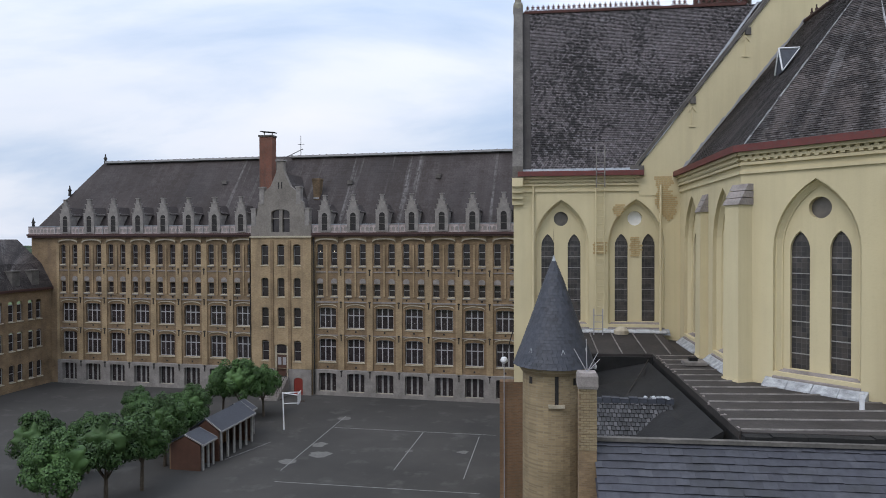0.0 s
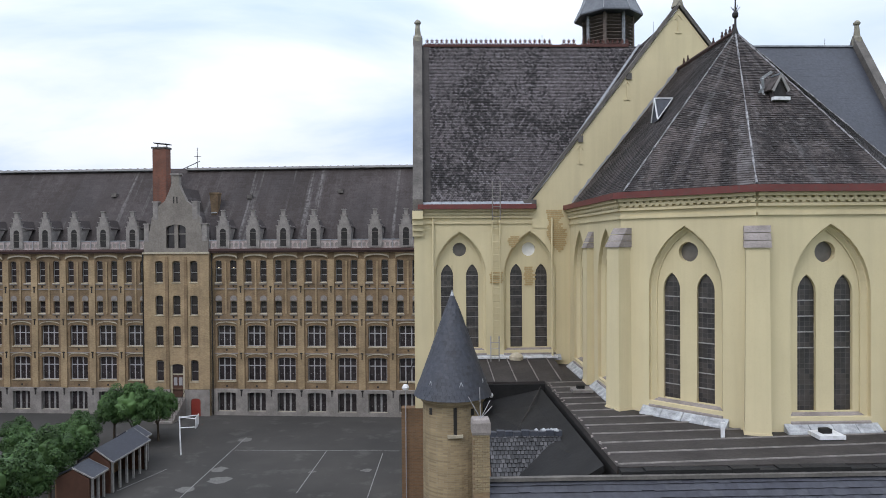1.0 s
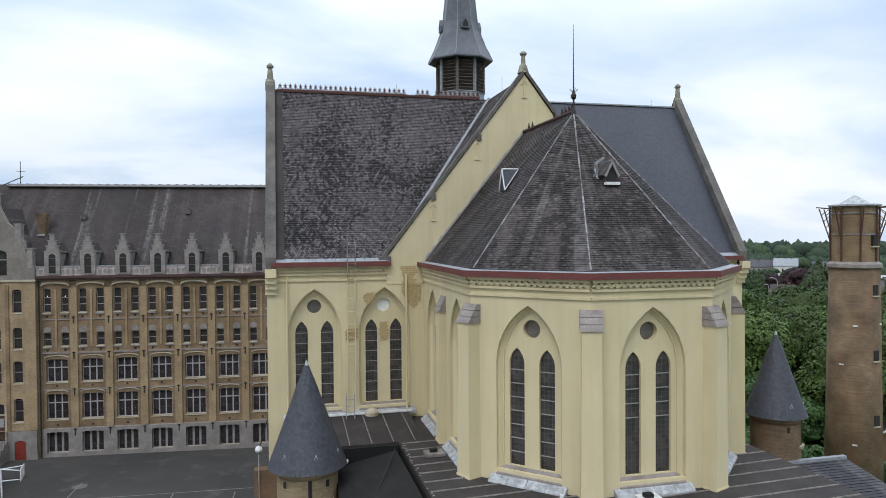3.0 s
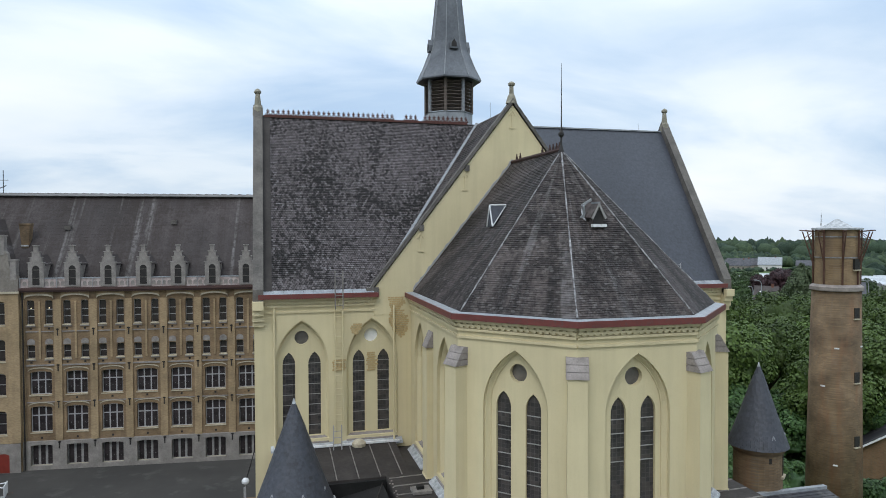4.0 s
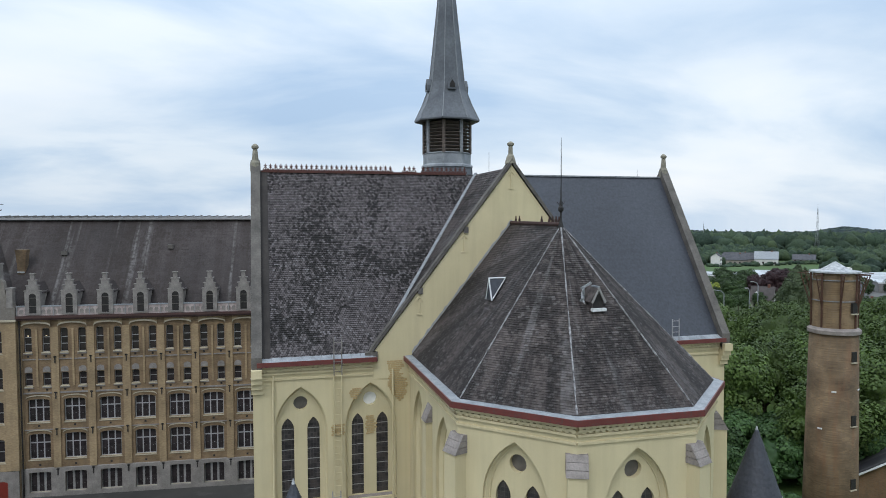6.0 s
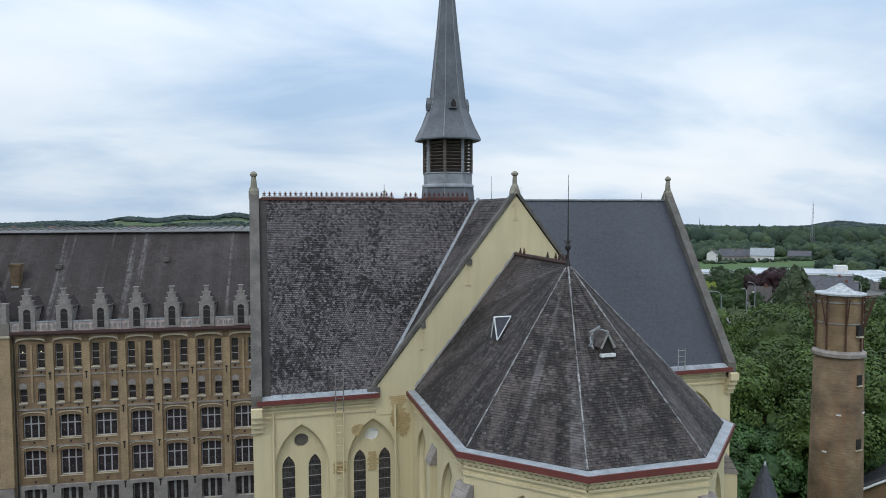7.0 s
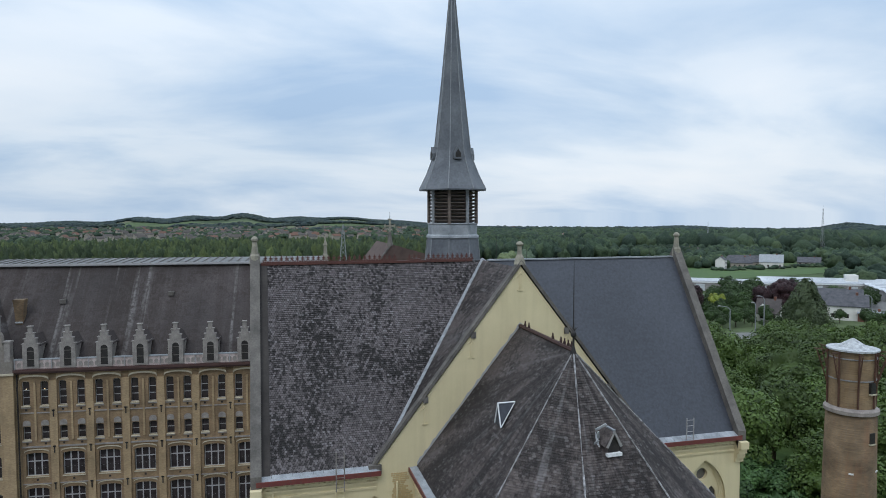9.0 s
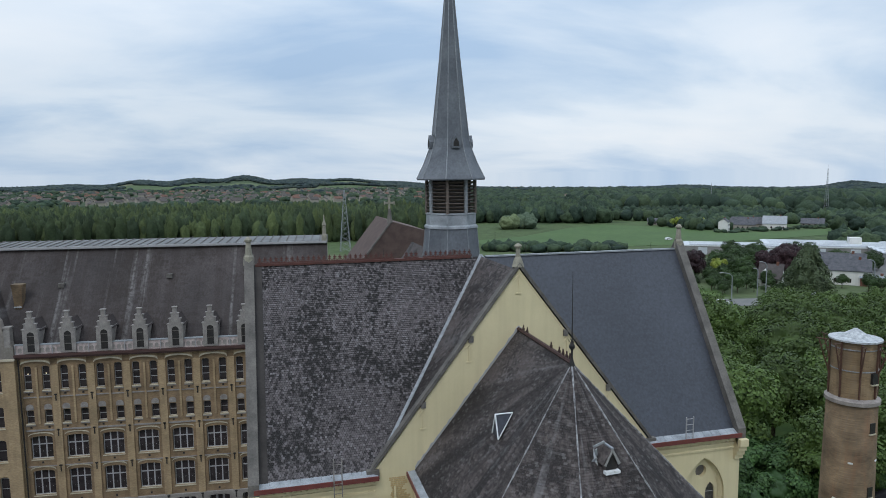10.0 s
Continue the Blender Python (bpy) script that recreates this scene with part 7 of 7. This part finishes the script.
for x, y, s in ((163, 206, 0.72), (168, 211, 0.8), (173, 217, 0.8), (160, 212, 0.7), (170, 224, 0.85), (178, 222, 0.85), (186, 224, 0.85), (199, 210, 0.85), (157, 188, 0.42), (152, 184, 0.4), (172, 185, 0.46), (143, 188, 0.5), (137, 190, 0.5), (147, 193, 0.6), (153, 196, 0.66), (158, 180, 0.34), (150, 178, 0.3), (176, 180, 0.42), (182, 176, 0.4), (156, 174, 0.3), (134, 197, 0.6), (141, 199, 0.6), (130, 204, 0.6), (206, 222, 0.9), (214, 224, 0.85), (176, 231, 0.9), (186, 235, 0.9), (196, 232, 0.85), (214, 178, 0.55), (224, 176, 0.6), (236, 178, 0.6),
                (137, 176, 0.5), (140, 179, 0.56), (144, 178, 0.5), (139, 184, 0.62), (143, 186, 0.6), (147, 182, 0.5), (150, 190, 0.66), (152, 176, 0.2), (155, 175, 0.22), (158, 174, 0.2), (161, 173, 0.3), (160, 184, 0.5), (181, 163, 0.5), (186, 162, 0.5), (184, 168, 0.5), (192, 164, 0.55), (156, 201, 0.75), (149, 198, 0.7), (162, 200, 0.7), (170, 206, 0.75), (166, 172, 0.3)):
    tree(ROADTREE[int(x) % 3], *site(x, y), s * (0.6 if x < 0.79 * y else 0.85), x * 41, "roadside tree in full leaf near the houses", "roadside trees")
r_ = random.Random(31)
taken = [(164, 188), (160, 183), (190, 181), (202, 176), (198, 194), (184, 186), (176, 184)]
while len(taken) < 60:
    x, y = r_.uniform(128, 262), r_.uniform(192, 262)
    if y < 196 + max(0, (x - 150)) * 0.07 or y > 322 - 0.36 * x or any((x - a) ** 2 + (y - b) ** 2 < 42 for a, b in taken):
        continue
    taken.append((x, y))
    tree(ROADTREE[len(taken) % 3], *site(x, y), r_.uniform(0.45, 0.72) * (0.7 if x < 0.79 * y else 1.0), x * 53, "dark leafy garden tree between houses and hall", "garden trees", -1.6)
WIL = leaf_mass(11000, 7.4, 7.6, 0.30, 99, M_WEEP, 70, flat_bottom=-0.95, taper=0.72), trunk_mesh(7.0, 0.3, 99, 3.0), 7.2
tree(WIL, *site(163, 170), 1.0, 40, "tall grey-green weeping tree reaching to the ground")


def far_wood(name, spots, rmin, rmax, hgt, mat, label, level=2):
    """Distant woods of many crowns, too many to count."""
    r_ = random.Random(len(spots))
    kinds = [lump(k + 1, level, 1) for k in range(7)]
    vs, fs = [], []
    for x, y in spots:
        R, H = r_.uniform(rmin, rmax), hgt * r_.uniform(0.72, 1.15)
        zb, a = height(x, y) - 0.6, r_.uniform(0, 6.28)
        c, s = R * math.cos(a), R * math.sin(a)
        kv, kf = kinds[r_.randrange(7)]
        i = len(vs)
        vs.extend((x + c * p[0] - s * p[1], y + s * p[0] + c * p[1], zb + H * p[2]) for p in kv)
        fs.extend(tuple(i + q for q in f) for f in kf)
    me = bpy.data.meshes.new(name)
    me.from_pydata(vs, [], fs)
    me.polygons.foreach_set("use_smooth", [True] * len(me.polygons))
    me.materials.append(mat)
    return tagged(new(name, me), label, "woods", kind="stuff")


def scatter(n, inside, box, seed):
    r_ = random.Random(seed)
    out = []
    while len(out) < n:
        x, y = r_.uniform(box[0], box[1]), r_.uniform(box[2], box[3])
        if inside(x, y):
            out.append((x, y))
    return out


def polar(n, az0, az1, r0, r1, seed):
    r_ = random.Random(seed)
    return [(r * math.sin(radians(a - 0.8)), r * math.cos(radians(a - 0.8))) for a, r in ((r_.uniform(az0, az1), math.sqrt(r_.uniform(r0 * r0, r1 * r1))) for _ in range(n))]


far_wood("poplar_belt", polar(3800, -34, 15, 400, 600, 1), 2.0, 3.6, 16, M_POPLAR, "dense belt of tall poplars behind the school", 3)
far_wood("wood_edge", polar(1100, 13, 29, 560, 820, 2), 3.2, 6.2, 13.5, M_WOODFAR, "mixed wood beyond the green field", 3)
far_wood("willow_clump", [site(172 + 6 * (k % 4) + 3 * (k // 4), 458 + 5 * (k // 4) + 2 * (k % 3)) for k in range(11)], 4, 6, 10, M_WILLOW, "pale grey-green willows at the field edge", 3)
far_wood("field_hedge", polar(70, 19, 30, 335, 350, 12), 2.5, 4.5, 5, M_WOODFAR, "low hedge along the near field edge", 2)
far_wood("middle_woods", [p for p in polar(7000, 14, 62, 820, 2000, 3) if noise.noise(Vector((p[0] * 0.005, p[1] * 0.0035, 4))) > -0.3], 5, 9.5, 11, M_WOODFAR, "broad dark woods on the plain", 2)
# the next three woods wear the haze-tinted leaf colour
far_wood("plain_woods", polar(5600, 13, 62, 2000, 4300, 4), 10, 21, 12, M_HILLWOOD_HAZY, "far woods along the horizon", 1)
far_wood("hill_crest_woods", [p for p in polar(9500, -20, 14, 3000, 4300, 14) if math.hypot(*p) > 3700 or noise.noise(Vector((p[0] * 0.0035, p[1] * 0.0018, 2))) > -0.05], 9, 17, 12, M_HILLWOOD_HAZY, "dark wood along the hill crest", 1)
far_wood("slope_copses", [p for p in polar(2600, -34, 15, 1900, 3300, 24) if noise.noise(Vector((p[0] * 0.004, p[1] * 0.0022, 5))) > 0.12], 8, 18, 11, M_HILLWOOD_HAZY, "copses and hedges among the fields of the slope", 1)
far_wood("village_trees", [p for p in polar(6000, -45, 16, 700, 2400, 5) if p[1] < 1000 or noise.noise(Vector((p[0] * 0.006, p[1] * 0.004, 1))) > -0.1], 5, 10, 9, M_WOODFAR, "garden trees and hedges among village houses", 1)
far_wood("house_shrubs", [site(x, y) for x, y in scatter(60, lambda x, y: abs(y - (383 + 0.17 * (x - 296))) < 7 and all((x - a) ** 2 + (y - b) ** 2 > 60 for a, b in ((303, 391), (349, 397))), (292, 420, 370, 412), 28)], 1.0, 3.2, 3.0, M_WOODFAR, "uneven shrubs and hedges before the far houses", 2)
far_wood("house_trees", [site(x, y) for x, y in scatter(110, lambda x, y: y > 0.45 * x + 254 and all((x - a) ** 2 + (y - b) ** 2 > 90 for a, b in ((303, 391), (328, 404), (349, 397), (391, 407))), (290, 440, 392, 460), 8)], 2.2, 4.6, 8, M_WOODFAR, "trees round the houses beyond the field", 2)
far_wood("house_woods", [p for p in polar(1200, 26, 50, 600, 830, 41) if noise.noise(Vector((p[0] * 0.009, p[1] * 0.009, 6))) > -0.22 and p[0] - 0.62 * p[1] > -60], 2.6, 5.2, 9, M_WOODFAR, "hedgerow trees and copses behind the far houses", 2)
far_wood("tall_woods", [p for p in polar(1150, 27, 62, 730, 1000, 51) if noise.noise(Vector((p[0] * 0.008, p[1] * 0.008, 9))) > -0.3], 5, 10, 18.5, M_WOODFAR, "tall dark woods beyond the houses", 2)
far_wood("copses", (polar(420, 33, 62, 690, 900, 6) + [p for p in polar(150, 44, 62, 380, 690, 16) if p[0] - p[1] > -10]), 3, 6, 9, M_WOODFAR, "copses behind the hall", 3)


# ---- far buildings ----
def house(x, y, w, d, h, rh, turn, wall, roof, label, z=0.0):
    b = thing("house", on_site(x, y, turn, z), label, "house", "village houses")
    part("wall", MB().prism([(-w / 2, -d / 2, 0), (-w / 2, d / 2, 0), (-w / 2, d / 2, h), (-w / 2, 0, h + rh), (-w / 2, -d / 2, h)], (w, 0, 0)), wall, b)
    rf = MB()
    for sgn in (-1, 1):
        rf.prism([(-w / 2 - 0.3, sgn * (d / 2 + 0.4), h - 0.15), (-w / 2 - 0.3, 0, h + rh + 0.1), (-w / 2 - 0.3, 0, h + rh + 0.3), (-w / 2 - 0.3, sgn * (d / 2 + 0.4), h + 0.08)], (w + 0.6, 0, 0))
    r = part("roof", rf, roof, b)
    part("chimney", MB().box(w * 0.2, w * 0.2 + 0.8, -0.4, 0.4, h + rh - 0.8, h + rh + 1.0), M_REDBRICK, r)
    n = max(2, int(w / 3.2))
    for k in range(n):
        for fl in range(max(1, int(h / 2.8))):
            u = -w / 2 + w * (k + 0.5) / n
            part("window", MB().box(u - 0.55, u + 0.55, -d / 2 - 0.05, -d / 2 + 0.05, 0.9 + 2.8 * fl, 2.2 + 2.8 * fl), M_GLASS_SCH, b)
    return b


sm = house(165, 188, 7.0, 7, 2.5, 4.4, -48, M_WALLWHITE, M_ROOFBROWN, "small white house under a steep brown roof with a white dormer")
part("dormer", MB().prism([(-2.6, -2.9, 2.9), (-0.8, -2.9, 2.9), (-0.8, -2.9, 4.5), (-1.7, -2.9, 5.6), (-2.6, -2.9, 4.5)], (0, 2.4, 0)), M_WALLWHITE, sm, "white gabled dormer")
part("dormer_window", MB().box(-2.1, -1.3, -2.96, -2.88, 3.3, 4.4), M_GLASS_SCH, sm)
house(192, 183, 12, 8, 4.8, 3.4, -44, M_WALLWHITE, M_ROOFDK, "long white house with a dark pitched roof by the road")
house(195, 176, 8, 4, 2.8, 0.5, -44, M_REDBRICK, M_ZINC, "low red annexe with a flat roof")
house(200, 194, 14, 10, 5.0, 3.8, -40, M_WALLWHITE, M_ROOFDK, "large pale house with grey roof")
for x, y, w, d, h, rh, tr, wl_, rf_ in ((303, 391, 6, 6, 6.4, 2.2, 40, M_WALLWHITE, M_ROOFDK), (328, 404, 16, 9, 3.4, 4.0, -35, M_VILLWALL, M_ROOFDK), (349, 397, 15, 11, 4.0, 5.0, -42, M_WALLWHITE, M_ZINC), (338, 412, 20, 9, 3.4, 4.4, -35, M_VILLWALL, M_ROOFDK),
                                  (391, 407, 15, 11, 2.6, 3.4, -45, M_VILLWALL, M_ROOFDK), (318, 452, 24, 8, 3.0, 2.0, -20, M_VILLWALL, M_ZINC), (302, 462, 22, 8, 3.0, 2.0, -30, M_VILLWALL, M_ROOFDK), (450, 640, 30, 12, 5, 3, -20, M_VILLWALL, M_ZINC), (392, 560, 26, 10, 4, 3, -30, M_VILLWALL, M_ROOFGREY)):
    house(x, y, w, d, h, rh, tr, wl_, rf_, "pale house with a grey pitched roof beyond the field")
# industrial halls: low shallow-ridged bays side by side
for hx, hy, wide, deep, nb in ((195, 279, 44, 15, 3), (229, 264, 58, 28, 5), (246, 216, 60, 34, 5)):
    hall = thing("warehouse", on_site(hx, hy, -32.7), "long low industrial hall with pale ribbed roofs", "warehouse", "industrial halls")
    bw = deep / nb
    part("wall", MB().box(0, wide, 0, deep, -1, 4.3), M_HALLWALL, hall, "grey hall wall")
    for k in range(nb):
        y0 = k * bw
        part("roof", MB().prism([(-0.4, y0 + 0.05, 4.3), (-0.4, y0 + bw * 0.5, 5.0), (-0.4, y0 + bw - 0.05, 4.3)], (wide + 0.8, 0, 0)), M_HALLROOF, hall, "pale ribbed roof")
        part("rooflight_strip", MB().prism([(2.0, y0 + bw * 0.06, 4.44), (wide - 2, y0 + bw * 0.06, 4.44), (wide - 2, y0 + bw * 0.30, 4.78), (2.0, y0 + bw * 0.30, 4.78)], (0, 0, 0.08)), M_ZINC, hall, "dull grey rooflight strip")
    part("fascia", MB().box(-0.3, wide + 0.3, -0.25, -0.02, 3.9, 4.42), M_WHITE, hall, "white roof edge")
    for j in range(4):
        part("loading_door", MB().box(6 + j * 14, 10 + j * 14, -0.08, 0.05, 0.1, 3.4), M_HALLROOF, hall)
    if hx == 229:
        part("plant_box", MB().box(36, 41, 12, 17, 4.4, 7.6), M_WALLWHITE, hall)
for x, y, c in ((196, 268, M_REDDOOR), (201, 266, M_REDDOOR), (206, 268, M_WHITE), (190, 270, M_ZINC), (200, 168, M_ROOFDK), (206, 167, M_REDDOOR), (150, 162, M_WHITE), (159, 164, M_ZINC), (126, 162, M_WHITE), (230, 345, M_WHITE)):
    v = thing("car", on_site(x, y, x * 3 % 40, 0.1), "parked car seen far off", "car", "parked cars")
    part("body", MB().prism([(-2.1, -0.85, 0.3), (2.1, -0.85, 0.3), (2.1, -0.85, 0.85), (1.2, -0.85, 0.95), (0.7, -0.85, 1.45), (-1.3, -0.85, 1.45), (-1.9, -0.85, 0.95), (-2.1, -0.85, 0.9)], (0, 1.7, 0)), c, v)
    part("glass", MB().prism([(-1.75, -0.87, 0.97), (1.05, -0.87, 0.97), (0.65, -0.87, 1.38), (-1.25, -0.87, 1.38)], (0, 1.74, 0)), M_GLASS_SCH, v)
    for wx in (-1.3, 1.3):
        for wy in (-0.86, 0.66):
            part("wheel", MB().tube((wx, wy, 0.32), (wx, wy + 0.2, 0.32), 0.32, n=12), M_TAR, v)
for x, y, c, turn in ((205, 276, M_REDDOOR, -20), (211, 273, M_WHITE, -35), (199, 279, M_REDDOOR, -30)):
    v = thing("delivery_van", on_site(x, y, turn, 0.1), "tall box van parked beside the hall", "van", "parked vans")
    part("box_body", MB().box(-2.6, 1.4, -1.05, 1.05, 0.6, 3.0), c, v)
    part("cab", MB().prism([(1.45, -1.0, 0.5), (3.1, -1.0, 0.5), (3.1, -1.0, 1.3), (2.5, -1.0, 2.2), (1.45, -1.0, 2.3)], (0, 2.0, 0)), M_WHITE, v)
    part("windscreen", MB().prism([(2.56, -0.9, 2.13), (3.09, -0.9, 1.35), (3.12, -0.9, 1.38), (2.6, -0.9, 2.16)], (0, 1.8, 0)), M_GLASS_SCH, v)
    for wx in (-1.6, 2.2):
        for wy in (-1.05, 0.85):
            part("wheel", MB().tube((wx, wy, 0.4), (wx, wy + 0.2, 0.4), 0.4, n=12), M_TAR, v)
for x, y, h, reach in ((127.2, 159.6, 9.6, 3.0), (147.5, 170, 10.6, 1.6), (145.3, 171, 8.6, 0.6), (186, 168, 10, 1.6)):
    lp = thing("street_lamp", on_site(x, y), "tall grey street lamp with a curved arm", "lamp", "street lamps")
    part("pole", MB().tube((0, 0, 0), (0, 0, h - 1.2), 0.17, 0.13, 7), M_SEAM, lp)
    part("arm", MB().tube((0, 0, h - 1.2), (-0.3 * reach, 0.1, h - 0.35), 0.12, n=6).tube((-0.3 * reach, 0.1, h - 0.35), (-reach, 0.2, h), 0.12, n=6), M_SEAM, lp)
    part("head", MB().boxm(Matrix.Translation((-reach - 0.4, 0.2, h)), 1.0, 0.35, 0.2), M_BAR, lp)


def mast(x, y, h, w, label, mat):
    m_ = thing("lattice_mast", on_site(x, y), label, "mast")
    mb = MB()
    n = 12
    for k in range(n):
        z0, z1 = h * k / n, h * (k + 1) / n
        a, b = w * (1 - 0.93 * k / n), w * (1 - 0.93 * (k + 1) / n)
        c0, c1 = [(-a, -a), (a, -a), (a, a), (-a, a)], [(-b, -b), (b, -b), (b, b), (-b, b)]
        for i in range(4):
            j = (i + 1) % 4
            mb.tube((*c0[i], z0), (*c1[i], z1), 0.10, n=4).tube((*c0[i], z0), (*c1[j], z1), 0.06, n=4).tube((*c0[j], z0), (*c1[i], z1), 0.06, n=4)
    mb.tube((0, 0, h), (0, 0, h * 1.08), 0.06, n=4)
    part("lattice", mb, mat, m_)
    return m_


mast(42, 340, 31, 2.6, "pale steel lattice mast behind the school", M_SEAM)
mast(505, 511, 44, 1.6, "slender far radio mast of steel lattice", M_SEAM)
mast(478, 640, 30, 0.9, "far steel lighting mast on the plain", M_SEAM)

# reddish hipped roof behind the chapel
rb_ = thing("far_roof_block", pose(16.7, 90, 0, 0, 0, 0), "brick block with a steep reddish-brown tiled roof behind the chapel", "building")
part("wall", MB().box(-5.2, 14, 0.2, 12, 0, 21), M_BRICK_DK, rb_)
part("roof", MB().prism([(-7.2, 0, 21), (0, 0, 30.2), (5.2, 0, 28.7), (15, 0, 21)], (0, 13, 0)), stone("reddish_roof_tile", (0.062, 0.042, 0.037), (0.10, 0.07, 0.06), 1.0), rb_)
part("verge", MB().prism([(-7.3, -0.15, 21), (0, -0.15, 30.4), (0, -0.15, 30.1), (-7.0, -0.15, 21)], (0, 0.3, 0)), M_COPE, rb_)
part("finial_base", MB().turn([(0.42, 30.0), (0.34, 30.5), (0.2, 31.5), (0.16, 31.9)], 8, (-0.2, 0.2)), M_COPE, rb_, "tapered stone finial base")
part("stone_cross", MB().box(-0.32, -0.08, 0.1, 0.3, 31.85, 33.5).box(-0.78, -0.32, 0.12, 0.28, 32.55, 32.8).box(-0.08, 0.38, 0.12, 0.28, 32.55, 32.8).box(-0.92, -0.78, 0.09, 0.31, 32.45, 32.9).box(0.38, 0.52, 0.09, 0.31, 32.45, 32.9).box(-0.42, 0.02, 0.08, 0.32, 33.5, 33.65), M_FINIAL, rb_, "grey stone cross with flared arms")
part("rod", MB().tube((-0.2, 0.2, 33.6), (-0.2, 0.2, 34.6), 0.05, 0.02, 5), M_SEAM, rb_)

ob_ = thing("outbuilding", pose(59.5, 50.6, 0, 0, 0, 38), "low outbuilding with a dark slate roof beyond the stack", "building")
part("wall", MB().prism([(-3, -4, 0), (-3, 4, 0), (-3, 4, 2.6), (-3, 0, 5.4), (-3, -4, 2.6)], (12, 0, 0)), M_BRICK_DK, ob_)
for sgn in (-1, 1):
    part("roof", MB().prism([(-3.3, sgn * 4.4, 2.3), (-3.3, 0, 5.45), (-3.3, 0, 5.6), (-3.3, sgn * 4.4, 2.45)], (12.6, 0, 0)), M_SLATE_DK, ob_, "dark slate slope")
    part("verge_board", MB().prism([(-3.36, sgn * 4.4, 2.3), (-3.36, 0, 5.45), (-3.36, 0, 5.66), (-3.36, sgn * 4.4, 2.5)], (0.06, 0, 0)), M_WHITE, ob_)

# village houses spread over the slope
rv = random.Random(77)
for nm, wallm, roofm, cnt in (("red_roofed_village", M_VILLWALL, M_ROOFRED, 170), ("grey_roofed_village", M_VILLWALL, M_ROOFGREY, 420)):
    w_, r_m = MB(), MB()
    for k in range(cnt):
        az = rv.choice((rv.uniform(-38, 12), rv.gauss(-3, 6), rv.uniform(-20, 14), rv.uniform(-38, 56)))
        r = rv.uniform(1050, 2300)
        x, y = r * math.sin(radians(az)), r * math.cos(radians(az))
        z = height(x, y)
        a = rv.uniform(0, math.pi)
        m_ = pose(x, y, z, 0, 0, math.degrees(a))
        W, D, H, RH = rv.uniform(8, 16), rv.uniform(7, 10), rv.uniform(3.5, 7), rv.uniform(2.5, 4.5)
        c = [m_ @ Vector(p) for p in ((-W / 2, -D / 2, -1), (-W / 2, D / 2, -1), (-W / 2, D / 2, H), (-W / 2, 0, H + RH), (-W / 2, -D / 2, H))]
        w_.prism(c, m_.to_3x3() @ Vector((W, 0, 0)))
        for sgn in (-1, 1):
            q = [m_ @ Vector(p) for p in ((-W / 2 - 0.3, sgn * D / 2 * 1.1, H - 0.1), (-W / 2 - 0.3, 0, H + RH + 0.1), (-W / 2 - 0.3, 0, H + RH + 0.4), (-W / 2 - 0.3, sgn * D / 2 * 1.1, H + 0.2))]
            r_m.prism(q, m_.to_3x3() @ Vector((W + 0.6, 0, 0)))
    v = thing(nm, pose(0, 0, 0), "distant village houses with pale walls on the slope", "village", kind="stuff")
    part("walls", raw_mesh("walls", w_, wallm), None, v)
    part("roofs", raw_mesh("roofs", r_m, roofm), None, v)
